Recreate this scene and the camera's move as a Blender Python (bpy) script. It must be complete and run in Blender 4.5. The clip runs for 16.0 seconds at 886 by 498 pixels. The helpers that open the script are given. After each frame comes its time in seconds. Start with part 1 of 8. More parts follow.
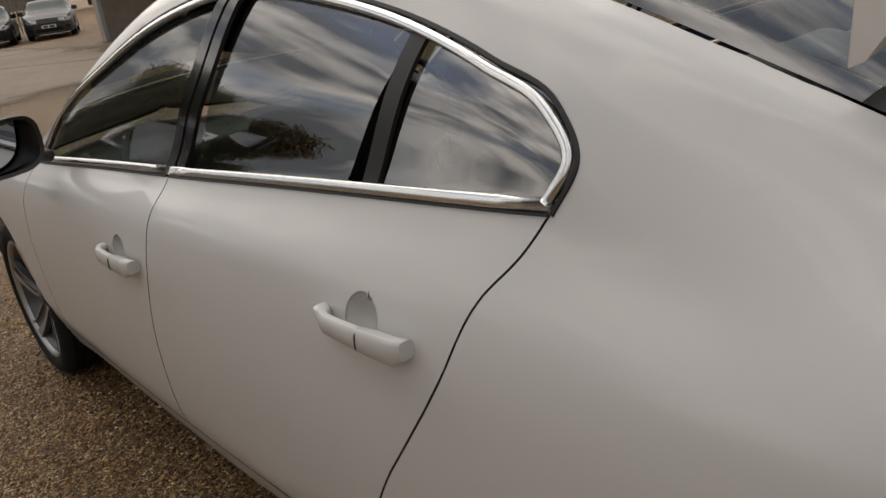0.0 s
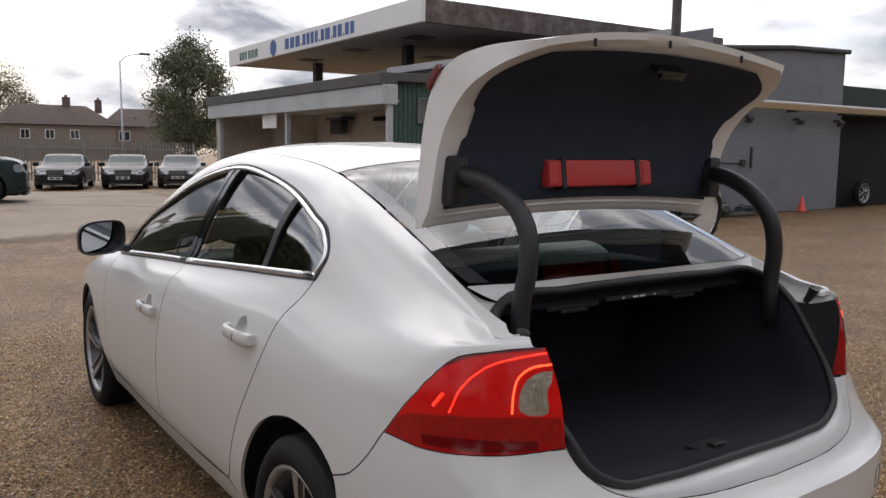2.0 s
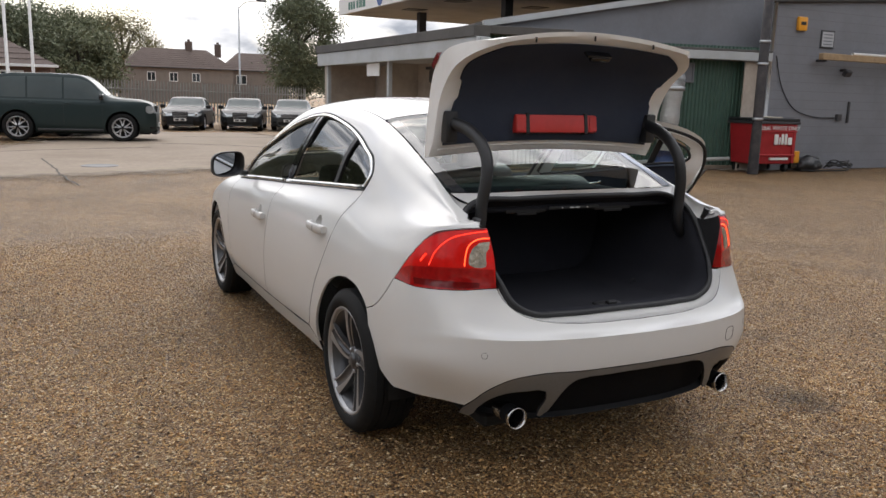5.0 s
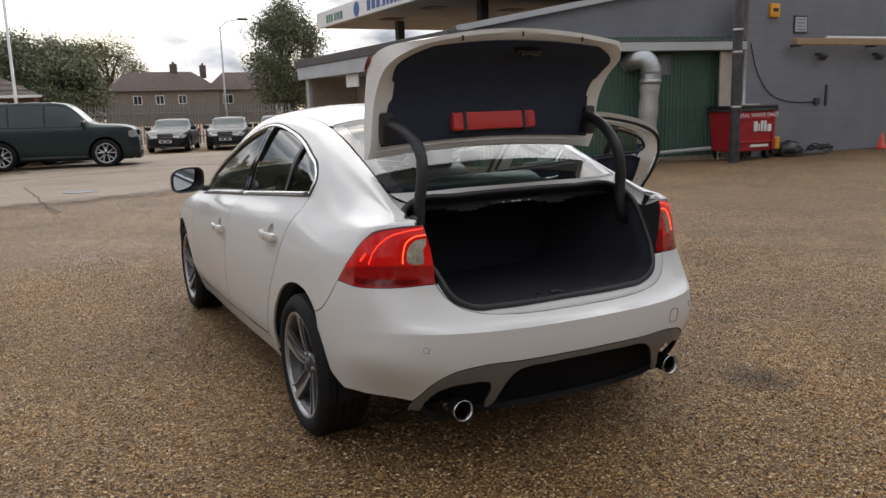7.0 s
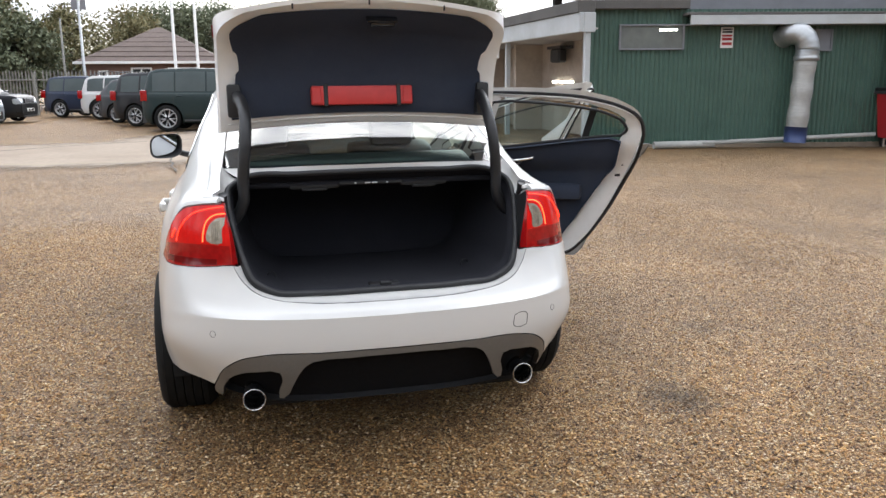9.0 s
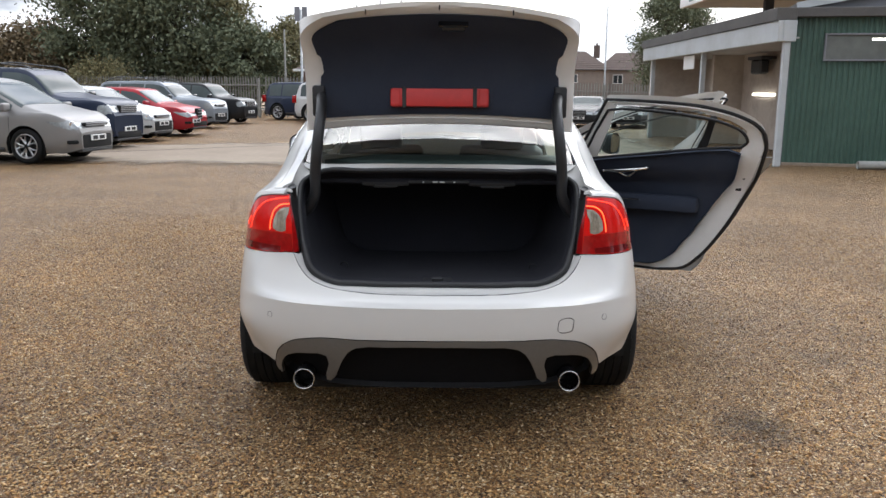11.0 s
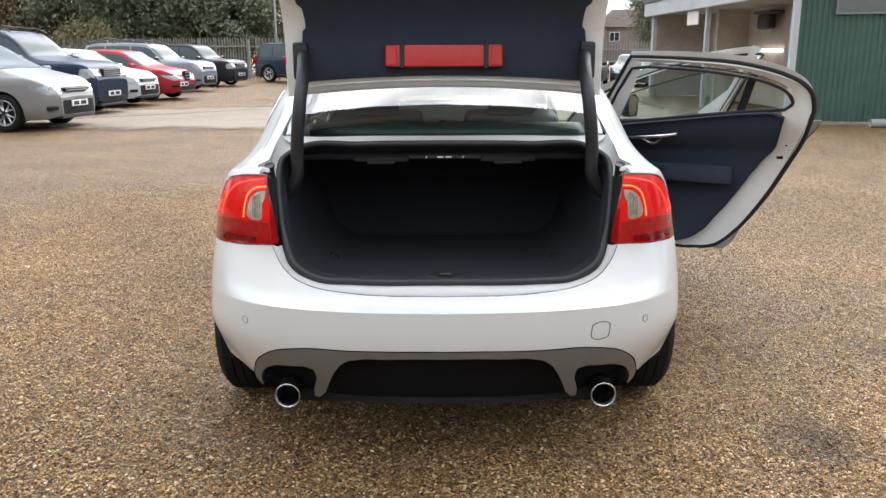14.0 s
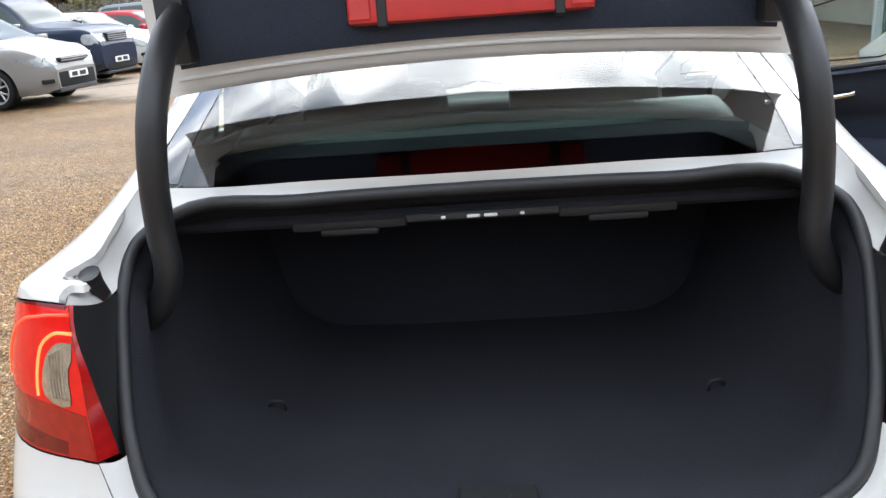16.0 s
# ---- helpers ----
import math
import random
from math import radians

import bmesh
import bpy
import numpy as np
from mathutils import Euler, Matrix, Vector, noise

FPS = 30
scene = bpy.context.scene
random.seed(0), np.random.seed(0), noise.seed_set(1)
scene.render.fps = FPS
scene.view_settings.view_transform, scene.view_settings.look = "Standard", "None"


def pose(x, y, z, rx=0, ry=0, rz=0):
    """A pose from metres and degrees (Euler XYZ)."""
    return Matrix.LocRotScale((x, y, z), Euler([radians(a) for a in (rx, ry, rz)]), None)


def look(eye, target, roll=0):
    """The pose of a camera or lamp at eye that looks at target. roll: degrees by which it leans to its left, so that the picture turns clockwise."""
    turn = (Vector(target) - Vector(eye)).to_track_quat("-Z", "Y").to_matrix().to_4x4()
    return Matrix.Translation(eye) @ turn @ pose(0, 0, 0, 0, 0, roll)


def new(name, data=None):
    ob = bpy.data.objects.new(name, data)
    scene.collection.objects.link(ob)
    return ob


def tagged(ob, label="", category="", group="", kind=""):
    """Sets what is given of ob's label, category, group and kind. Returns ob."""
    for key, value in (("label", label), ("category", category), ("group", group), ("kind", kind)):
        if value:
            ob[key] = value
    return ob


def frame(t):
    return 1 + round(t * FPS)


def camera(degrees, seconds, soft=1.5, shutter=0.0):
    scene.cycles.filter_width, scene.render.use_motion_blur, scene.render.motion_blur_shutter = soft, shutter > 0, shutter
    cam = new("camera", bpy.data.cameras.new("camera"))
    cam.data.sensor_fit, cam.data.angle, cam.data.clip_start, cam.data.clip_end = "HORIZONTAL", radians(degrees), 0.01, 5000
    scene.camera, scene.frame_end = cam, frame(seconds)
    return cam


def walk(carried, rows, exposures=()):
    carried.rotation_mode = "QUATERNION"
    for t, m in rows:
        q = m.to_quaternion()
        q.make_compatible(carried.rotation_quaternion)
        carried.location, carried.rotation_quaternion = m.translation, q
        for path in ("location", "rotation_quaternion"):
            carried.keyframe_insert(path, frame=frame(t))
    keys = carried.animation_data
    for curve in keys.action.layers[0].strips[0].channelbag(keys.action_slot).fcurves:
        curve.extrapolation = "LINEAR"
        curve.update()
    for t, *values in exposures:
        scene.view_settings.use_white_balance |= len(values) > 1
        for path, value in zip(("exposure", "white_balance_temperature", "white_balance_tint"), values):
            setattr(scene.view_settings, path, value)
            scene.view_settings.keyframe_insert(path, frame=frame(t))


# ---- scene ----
cam = camera(57.6, 16.0)
PATH = [
    (0, (-1.508, -0.476, 1.42), (-0.331, 0.975, 0.705), -7.9),
    (0.5, (-1.532, -0.826, 1.454), (-0.394, 0.664, 0.757), -6.6),
    (1, (-1.643, -1.184, 1.431), (-0.493, 0.346, 0.851), -1.4),
    (1.5, (-1.664, -1.601, 1.421), (-0.518, -0.026, 0.965), 0.8),
    (2, (-1.773, -1.962, 1.445), (-0.66, -0.317, 1.205), 0.6),
    (2.5, (-1.832, -2.323, 1.464), (-0.806, -0.637, 1.143), 0.4),
    (3, (-1.862, -2.639, 1.49), (-0.916, -0.917, 1.12), -0.5),
    (3.5, (-2.019, -2.909, 1.486), (-1.082, -1.183, 1.107), 0.2),
    (4, (-2.052, -3.122, 1.498), (-1.146, -1.377, 1.13), 1.6),
    (4.2, (-2.039, -3.199, 1.494), (-1.149, -1.447, 1.124), 1.9),
    (6.3, (-2.156, -3.254, 1.487), (-1.271, -1.495, 1.137), -0.3),
    (6.5, (-2.095, -3.288, 1.48), (-1.204, -1.531, 1.135), -1.4),
    (7, (-1.899, -3.379, 1.464), (-1.009, -1.624, 1.11), -1.8),
    (7.5, (-1.586, -3.363, 1.456), (-0.715, -1.601, 1.085), -0.4),
    (8, (-1.208, -3.457, 1.454), (-0.375, -1.677, 1.083), 0.0),
    (8.5, (-0.859, -3.558, 1.443), (-0.211, -1.717, 1.006), -0.3),
    (9, (-0.516, -3.655, 1.446), (-0.043, -1.756, 1.035), -0.5),
    (9.2, (-0.397, -3.72, 1.435), (-0.067, -1.788, 1.038), -0.2),
    (11.3, (0.04, -3.79, 1.418), (0.03, -1.828, 1.03), 0.4),
    (11.5, (0.035, -3.784, 1.418), (0.041, -1.828, 1.001), 0.7),
    (12, (0.038, -3.784, 1.424), (0.03, -1.828, 1.008), 0.9),
    (12.5, (0.05, -3.783, 1.422), (0.023, -1.824, 1.021), 0.4),
    (13, (0.046, -3.713, 1.402), (0.054, -1.747, 1.035), 0.0),
    (13.5, (-0.027, -3.517, 1.418), (-0.042, -1.579, 0.925), 0.4),
    (14, (-0.008, -3.251, 1.407), (-0.007, -1.31, 0.927), -0.2),
    (14.5, (0.014, -2.901, 1.435), (-0.002, -0.94, 1.042), -2.1),
    (15, (-0.033, -2.504, 1.436), (-0.077, -0.546, 1.035), 0.6),
    (15.5, (0.015, -2.064, 1.422), (-0.068, -0.156, 0.828), -3.9),
    (16, (0.009, -1.663, 1.399), (-0.106, 0.236, 0.783), -4.4),
]
EXPOSURE = [(0, -0.57, 6950, 13), (0.5, -0.33, 6750, 13), (1, 0.06, 6600, 15), (1.5, 0.24, 6450, 15), (2, -0.12, 6300, 15), (2.5, -0.06, 6350, 14), (3, 0.13, 6400, 13), (3.5, 0.03, 6450, 12), (4, 0.18, 6400, 13), (6.5, 0.06, 6350, 12), (7, -0.02, 6350, 12), (8, 0.4, 6200, 11), (8.5, 0.60, 6150, 11),
            (9, 0.88, 6100, 11), (11.5, 0.49, 6050, 11), (12, 0.65, 6200, 11), (12.5, 0.79, 6050, 10), (13, 0.37, 6100, 11), (14, 1.0, 6050, 9), (14.5, 1.06, 6050, 8), (15, 0.55, 6200, 13), (15.5, 0.75, 6100, 11), (16, 1.32, 5950, 9)]
walk(cam, [(t, look(eye, target, roll)) for t, eye, target, roll in PATH], EXPOSURE)

# ---------------------------------------------------------------- sky and sun
SUN_AZ, SUN_EL = 20.0, 39.0          # degrees from +y towards +x, and above the horizon
world = bpy.data.worlds.new("sky")
scene.world = world
world.use_nodes = True
wn, wl = world.node_tree.nodes, world.node_tree.links
wn.clear()
w_out = wn.new("ShaderNodeOutputWorld")
w_bg = wn.new("ShaderNodeBackground")
w_sky = wn.new("ShaderNodeTexSky")
w_sky.sky_type, w_sky.sun_disc = "NISHITA", False
w_sky.sun_elevation, w_sky.sun_rotation = radians(SUN_EL), radians(SUN_AZ)
w_sky.air_density, w_sky.dust_density, w_sky.ozone_density = 1.0, 2.0, 1.0
w_co = wn.new("ShaderNodeTexCoord")
w_map = wn.new("ShaderNodeMapping")
w_map.inputs["Scale"].default_value = (1.0, 1.0, 2.6)
w_n1 = wn.new("ShaderNodeTexNoise")
w_n1.inputs["Scale"].default_value, w_n1.inputs["Detail"].default_value = 2.6, 9
w_n1.inputs["Roughness"].default_value, w_n1.inputs["Distortion"].default_value = 0.55, 0.35
w_r1 = wn.new("ShaderNodeValToRGB")
w_r1.color_ramp.elements[0].position, w_r1.color_ramp.elements[1].position = 0.36, 0.50
w_n2 = wn.new("ShaderNodeTexNoise")
w_n2.inputs["Scale"].default_value, w_n2.inputs["Detail"].default_value = 4.6, 9
w_r2 = wn.new("ShaderNodeValToRGB")
w_r2.color_ramp.elements[0].position, w_r2.color_ramp.elements[1].position = 0.41, 0.63
w_r2.color_ramp.elements[0].color, w_r2.color_ramp.elements[1].color = (2.7, 2.9, 3.2, 1), (12.6, 12.3, 11.8, 1)
w_mix = wn.new("ShaderNodeMix")
w_mix.data_type = "RGBA"
wl.new(w_co.outputs["Generated"], w_map.inputs["Vector"])
wl.new(w_map.outputs["Vector"], w_n1.inputs["Vector"])
wl.new(w_map.outputs["Vector"], w_n2.inputs["Vector"])
wl.new(w_n1.outputs["Fac"], w_r1.inputs["Fac"])
wl.new(w_n2.outputs["Fac"], w_r2.inputs["Fac"])
wl.new(w_r1.outputs["Color"], w_mix.inputs["Factor"])
wl.new(w_sky.outputs["Color"], w_mix.inputs[6])
wl.new(w_r2.outputs["Color"], w_mix.inputs[7])
w_sun = wn.new("ShaderNodeVectorMath")                      # the cloud cover is brightest round the hidden sun
w_sun.operation = "DOT_PRODUCT"
w_sun.inputs[1].default_value = (math.sin(radians(SUN_AZ)) * math.cos(radians(SUN_EL)), math.cos(radians(SUN_AZ)) * math.cos(radians(SUN_EL)), math.sin(radians(SUN_EL)))
w_glow = wn.new("ShaderNodeMapRange")
w_glow.interpolation_type = "SMOOTHSTEP"
w_glow.inputs["From Min"].default_value, w_glow.inputs["From Max"].default_value = 0.1, 1.0
w_glow.inputs["To Min"].default_value, w_glow.inputs["To Max"].default_value = 1.15, 1.7
w_mul = wn.new("ShaderNodeVectorMath")
w_mul.operation = "SCALE"
wl.new(w_co.outputs["Generated"], w_sun.inputs[0])
wl.new(w_sun.outputs["Value"], w_glow.inputs["Value"])
wl.new(w_mix.outputs[2], w_mul.inputs[0])
w_sep = wn.new("ShaderNodeSeparateXYZ")                     # an overcast sky is brighter overhead
w_up = wn.new("ShaderNodeMath")
w_up.operation, w_up.use_clamp = "MULTIPLY_ADD", False
w_up.inputs[1].default_value, w_up.inputs[2].default_value = 0.85, 0.76
w_both = wn.new("ShaderNodeMath")
w_both.operation = "MULTIPLY"
wl.new(w_co.outputs["Generated"], w_sep.inputs[0])
wl.new(w_sep.outputs["Z"], w_up.inputs[0])
wl.new(w_up.outputs[0], w_both.inputs[0])
wl.new(w_glow.outputs[0], w_both.inputs[1])
wl.new(w_both.outputs[0], w_mul.inputs["Scale"])
wl.new(w_mul.outputs[0], w_bg.inputs["Color"])
w_bg.inputs["Strength"].default_value = 0.108
wl.new(w_bg.outputs["Background"], w_out.inputs["Surface"])
sun_data = bpy.data.lights.new("sun", "SUN")
sun_data.energy, sun_data.angle, sun_data.color = 1.0, radians(60), (1.0, 0.95, 0.87)
sun = new("sun", sun_data)
sun.matrix_world = look((0, 0, 0), (-math.sin(radians(SUN_AZ)) * math.cos(radians(SUN_EL)), -math.cos(radians(SUN_AZ)) * math.cos(radians(SUN_EL)), -math.sin(radians(SUN_EL))))

# ---------------------------------------------------------------- materials
def mat(name, color, rough=0.5, metal=0.0, coat=0.0, spec=0.5, grain=0.0, scale=40.0, bump=0.0, stain=0.0, stain_scale=1.5, stain_color=None, emit=None, power=0.0):
    """A principled surface with fine grain, large stains and relief, in object space."""
    m = bpy.data.materials.new(name)
    m.use_nodes = True
    n, l = m.node_tree.nodes, m.node_tree.links
    b = n["Principled BSDF"]
    b.inputs["Base Color"].default_value = (*color, 1)
    b.inputs["Roughness"].default_value, b.inputs["Metallic"].default_value = rough, metal
    b.inputs["Coat Weight"].default_value, b.inputs["Coat Roughness"].default_value = coat, 0.03
    b.inputs["Specular IOR Level"].default_value = spec
    if emit:
        b.inputs["Emission Color"].default_value, b.inputs["Emission Strength"].default_value = (*emit, 1), power
    co = n.new("ShaderNodeTexCoord")
    last = None
    if grain or bump:
        g = n.new("ShaderNodeTexNoise")
        g.inputs["Scale"].default_value, g.inputs["Detail"].default_value = scale, 6
        l.new(co.outputs["Object"], g.inputs["Vector"])
    if grain:
        mx = n.new("ShaderNodeMix")
        mx.data_type, mx.blend_type = "RGBA", "MIX"
        mx.inputs[6].default_value = (*[c * (1 - grain) for c in color], 1)
        mx.inputs[7].default_value = (*[min(1, c * (1 + grain)) for c in color], 1)
        l.new(g.outputs["Fac"], mx.inputs["Factor"])
        last = mx.outputs[2]
    if stain:
        s = n.new("ShaderNodeTexNoise")
        s.inputs["Scale"].default_value, s.inputs["Detail"].default_value, s.inputs["Roughness"].default_value = stain_scale, 8, 0.65
        l.new(co.outputs["Object"], s.inputs["Vector"])
        r = n.new("ShaderNodeValToRGB")
        r.color_ramp.elements[0].position, r.color_ramp.elements[1].position = 0.45, 0.72
        l.new(s.outputs["Fac"], r.inputs["Fac"])
        k = n.new("ShaderNodeMath")
        k.operation = "MULTIPLY"
        k.inputs[1].default_value = stain
        l.new(r.outputs["Color"], k.inputs[0])
        sx = n.new("ShaderNodeMix")
        sx.data_type = "RGBA"
        l.new(k.outputs[0], sx.inputs["Factor"])
        if last:
            l.new(last, sx.inputs[6])
        else:
            sx.inputs[6].default_value = (*color, 1)
        sx.inputs[7].default_value = (*(stain_color or [c * 0.45 for c in color]), 1)
        last = sx.outputs[2]
    if last:
        l.new(last, b.inputs["Base Color"])
    if bump:
        bp = n.new("ShaderNodeBump")
        bp.inputs["Strength"].default_value, bp.inputs["Distance"].default_value = min(1, bump * 2), 0.02 * bump
        l.new(g.outputs["Fac"], bp.inputs["Height"])
        l.new(bp.outputs["Normal"], b.inputs["Normal"])
    return m


def glass_mat(name, tint, ior=1.5):
    """A thin tinted pane: clear straight through, with a mirror gloss that grows at grazing angles."""
    m = bpy.data.materials.new(name)
    m.use_nodes = True
    n, l = m.node_tree.nodes, m.node_tree.links
    n.clear()
    o, t, g, x, f = (n.new("ShaderNode" + k) for k in ("OutputMaterial", "BsdfTransparent", "BsdfGlossy", "MixShader", "Fresnel"))
    t.inputs["Color"].default_value = (*tint, 1)
    g.inputs["Roughness"].default_value = 0.01
    f.inputs["IOR"].default_value = ior
    l.new(f.outputs[0], x.inputs[0])
    l.new(t.outputs[0], x.inputs[1])
    l.new(g.outputs[0], x.inputs[2])
    l.new(x.outputs[0], o.inputs[0])
    return m


PAINT = mat("white_car_paint", (0.565, 0.557, 0.535), 0.40, coat=0.65, grain=0.02, scale=3, stain=0.10, stain_scale=2.2, stain_color=(0.53, 0.505, 0.46))
INNER_WHITE = mat("white_door_shut_paint", (0.80, 0.79, 0.765), 0.42, coat=0.3, grain=0.03, scale=6, stain=0.2, stain_scale=7, stain_color=(0.5, 0.48, 0.44))
SEAL = mat("black_rubber_seal", (0.012, 0.012, 0.013), 0.55, grain=0.3, scale=60)
GLOSS_BLACK = mat("gloss_black_trim", (0.008, 0.008, 0.009), 0.12, coat=0.6)
CHROME = mat("satin_chrome", (0.78, 0.78, 0.77), 0.18, metal=1.0, grain=0.04, scale=30)
CARPET = mat("charcoal_boot_carpet", (0.020, 0.0205, 0.026), 0.95, spec=0.2, grain=0.4, scale=350, bump=0.25, stain=0.4, stain_scale=5, stain_color=(0.028, 0.029, 0.036))
LINER = mat("charcoal_lid_felt", (0.036, 0.044, 0.066), 0.95, spec=0.2, grain=0.35, scale=300, bump=0.2, stain=0.35, stain_scale=4, stain_color=(0.062, 0.067, 0.084))
RED_PLASTIC = mat("red_plastic", (0.55, 0.035, 0.03), 0.45, grain=0.12, scale=25, stain=0.3, stain_scale=9)
BLACK_PLASTIC = mat("black_plastic", (0.014, 0.014, 0.015), 0.5, grain=0.2, scale=80, bump=0.05)
GREY_PLASTIC = mat("grey_valance_plastic", (0.115, 0.109, 0.100), 0.40, coat=0.4, grain=0.12, scale=90, stain=0.4, stain_scale=6, stain_color=(0.085, 0.078, 0.07))
RUBBER = mat("tyre_rubber", (0.010, 0.010, 0.010), 0.8, spec=0.2, grain=0.3, scale=30, bump=0.1, stain=0.4, stain_scale=6, stain_color=(0.020, 0.019, 0.017))
ALLOY = mat("machined_alloy", (0.36, 0.36, 0.365), 0.36, metal=0.6, grain=0.08, scale=20, stain=0.3, stain_scale=8, stain_color=(0.36, 0.35, 0.33))
ALLOY_DARK = mat("dark_grey_alloy", (0.06, 0.06, 0.063), 0.38, metal=0.4, coat=0.3, grain=0.15, scale=15)
STEEL = mat("exhaust_steel", (0.5, 0.49, 0.48), 0.25, metal=1.0, grain=0.1, scale=40, stain=0.4, stain_scale=18)
# near-black: soot in the exhaust bores, and shade put into the colour of openings
SOOT_AND_SHADE = mat("soot_and_shade_black", (0.006, 0.006, 0.006), 0.9)
LAMP_RED = mat("red_lamp_lens", (0.38, 0.006, 0.005), 0.14, coat=0.12, spec=0.2, grain=0.35, scale=45, stain=0.3, stain_scale=10, stain_color=(0.25, 0.004, 0.005), emit=(0.9, 0.018, 0.010), power=0.15)
LAMP_DARK = mat("dark_red_lamp_lens", (0.13, 0.003, 0.004), 0.12, coat=0.3, spec=0.3, grain=0.3, scale=60)
LAMP_CLEAR = mat("clear_reversing_lens", (0.42, 0.37, 0.30), 0.14, metal=0.55, coat=1.0, grain=0.4, scale=70, bump=0.3)
LED_RED = mat("lit_red_light_guide", (0.7, 0.03, 0.02), 0.2, emit=(1.0, 0.030, 0.008), power=1.5)
LED_AMBER = mat("lit_orange_light_guide", (0.8, 0.12, 0.04), 0.2, emit=(1.0, 0.075, 0.018), power=2.2)
SIDE_GLASS = glass_mat("tinted_side_glass", (0.50, 0.58, 0.55), 3.3)
REAR_GLASS = glass_mat("tinted_rear_glass", (0.62, 0.76, 0.71), 1.85)
CLEAR_GLASS = glass_mat("clear_glass", (0.74, 0.82, 0.80), 1.7)
MIRROR = mat("mirror", (0.50, 0.52, 0.55), 0.01, metal=1.0)
SEAT = mat("dark_leather", (0.045, 0.044, 0.043), 0.45, grain=0.3, scale=60, bump=0.1)
PALE_TRIM = mat("pale_headlining", (0.42, 0.41, 0.39), 0.85, grain=0.1, scale=80)
DIFFUSER = mat("matt_black_diffuser", (0.006, 0.006, 0.007), 0.85, spec=0.12, grain=0.3, scale=60, bump=0.1)
FRIT = mat("dark_ceramic_glass_border", (0.035, 0.036, 0.038), 0.06, coat=0.5, grain=0.2, scale=30)
DULL_GREY = mat("dull_grey_plastic", (0.008, 0.008, 0.009), 0.6, grain=0.15, scale=40)
LAMP_MID = mat("deep_red_lamp_lens", (0.30, 0.006, 0.006), 0.12, coat=0.3, spec=0.3, grain=0.4, scale=55, stain=0.4, stain_scale=14, stain_color=(0.16, 0.003, 0.004))

# ---------------------------------------------------------------- mesh tools
def thing(name, label, category, m=None, group="", kind=""):
    """A top-level Empty that carries the parts of one thing."""
    ob = new(name)
    ob.empty_display_size = 0.1
    if m is not None:
        ob.matrix_basis = m
    return tagged(ob, label, category, group, kind)


def part(name, bm, material, parent=None, label="", smooth=None, m=None):
    """Links a bmesh as one mesh object under a thing or a part. smooth: crease angle in degrees, None for flat faces."""
    me = bpy.data.meshes.new(name)
    if smooth is not None:
        lim = radians(smooth)
        for f in bm.faces:
            f.smooth = True
        for e in bm.edges:
            if len(e.link_faces) == 2 and e.calc_face_angle(0) > lim:
                e.smooth = False
    bm.to_mesh(me)
    bm.free()
    for k in (material if isinstance(material, (list, tuple)) else [material]):
        me.materials.append(k)
    ob = new(name, me)
    if parent is not None:
        ob.parent = parent
    if m is not None:
        ob.matrix_basis = m
    return tagged(ob, label)


def raw(name, verts, faces, material, parent=None, label="", smooth=False, m=None):
    me = bpy.data.meshes.new(name)
    me.from_pydata([tuple(map(float, v)) for v in verts], [], faces)
    if smooth:
        me.polygons.foreach_set("use_smooth", [True] * len(me.polygons))
    for k in (material if isinstance(material, (list, tuple)) else [material]):
        me.materials.append(k)
    ob = new(name, me)
    if parent is not None:
        ob.parent = parent
    if m is not None:
        ob.matrix_basis = m
    return tagged(ob, label)


def box(bm, x0, x1, y0, y1, z0, z1, bevel=0.0, m=None, seg=1):
    """A block with bevelled edges, added to bm."""
    r = bmesh.ops.create_cube(bm, size=1)["verts"]
    for v in r:
        v.co = Vector(((x0 + x1) / 2 + v.co.x * (x1 - x0), (y0 + y1) / 2 + v.co.y * (y1 - y0), (z0 + z1) / 2 + v.co.z * (z1 - z0)))
    if bevel:
        es = list({e for v in r for e in v.link_edges})
        out = bmesh.ops.bevel(bm, geom=es, offset=bevel, segments=seg, affect="EDGES", profile=0.6)
        r = list({v for f in out["faces"] for v in f.verts} | {v for v in r if v.is_valid})
    if m is not None:
        bmesh.ops.transform(bm, matrix=m, verts=r)
    return r


def lathe(bm, profile, n=32, axis="x", m=None):
    """Turns (radius, along) pairs about an axis."""
    rings = []
    for rr, a in profile:
        ring = []
        for i in range(n):
            c, s = math.cos(2 * math.pi * i / n), math.sin(2 * math.pi * i / n)
            p = {"x": (a, rr * c, rr * s), "y": (rr * c, a, rr * s), "z": (rr * c, rr * s, a)}[axis]
            ring.append(bm.verts.new(m @ Vector(p) if m is not None else p))
        rings.append(ring)
    for a, b in zip(rings, rings[1:]):
        for i in range(n):
            bm.faces.new((a[i], a[(i + 1) % n], b[(i + 1) % n], b[i]))
    return rings


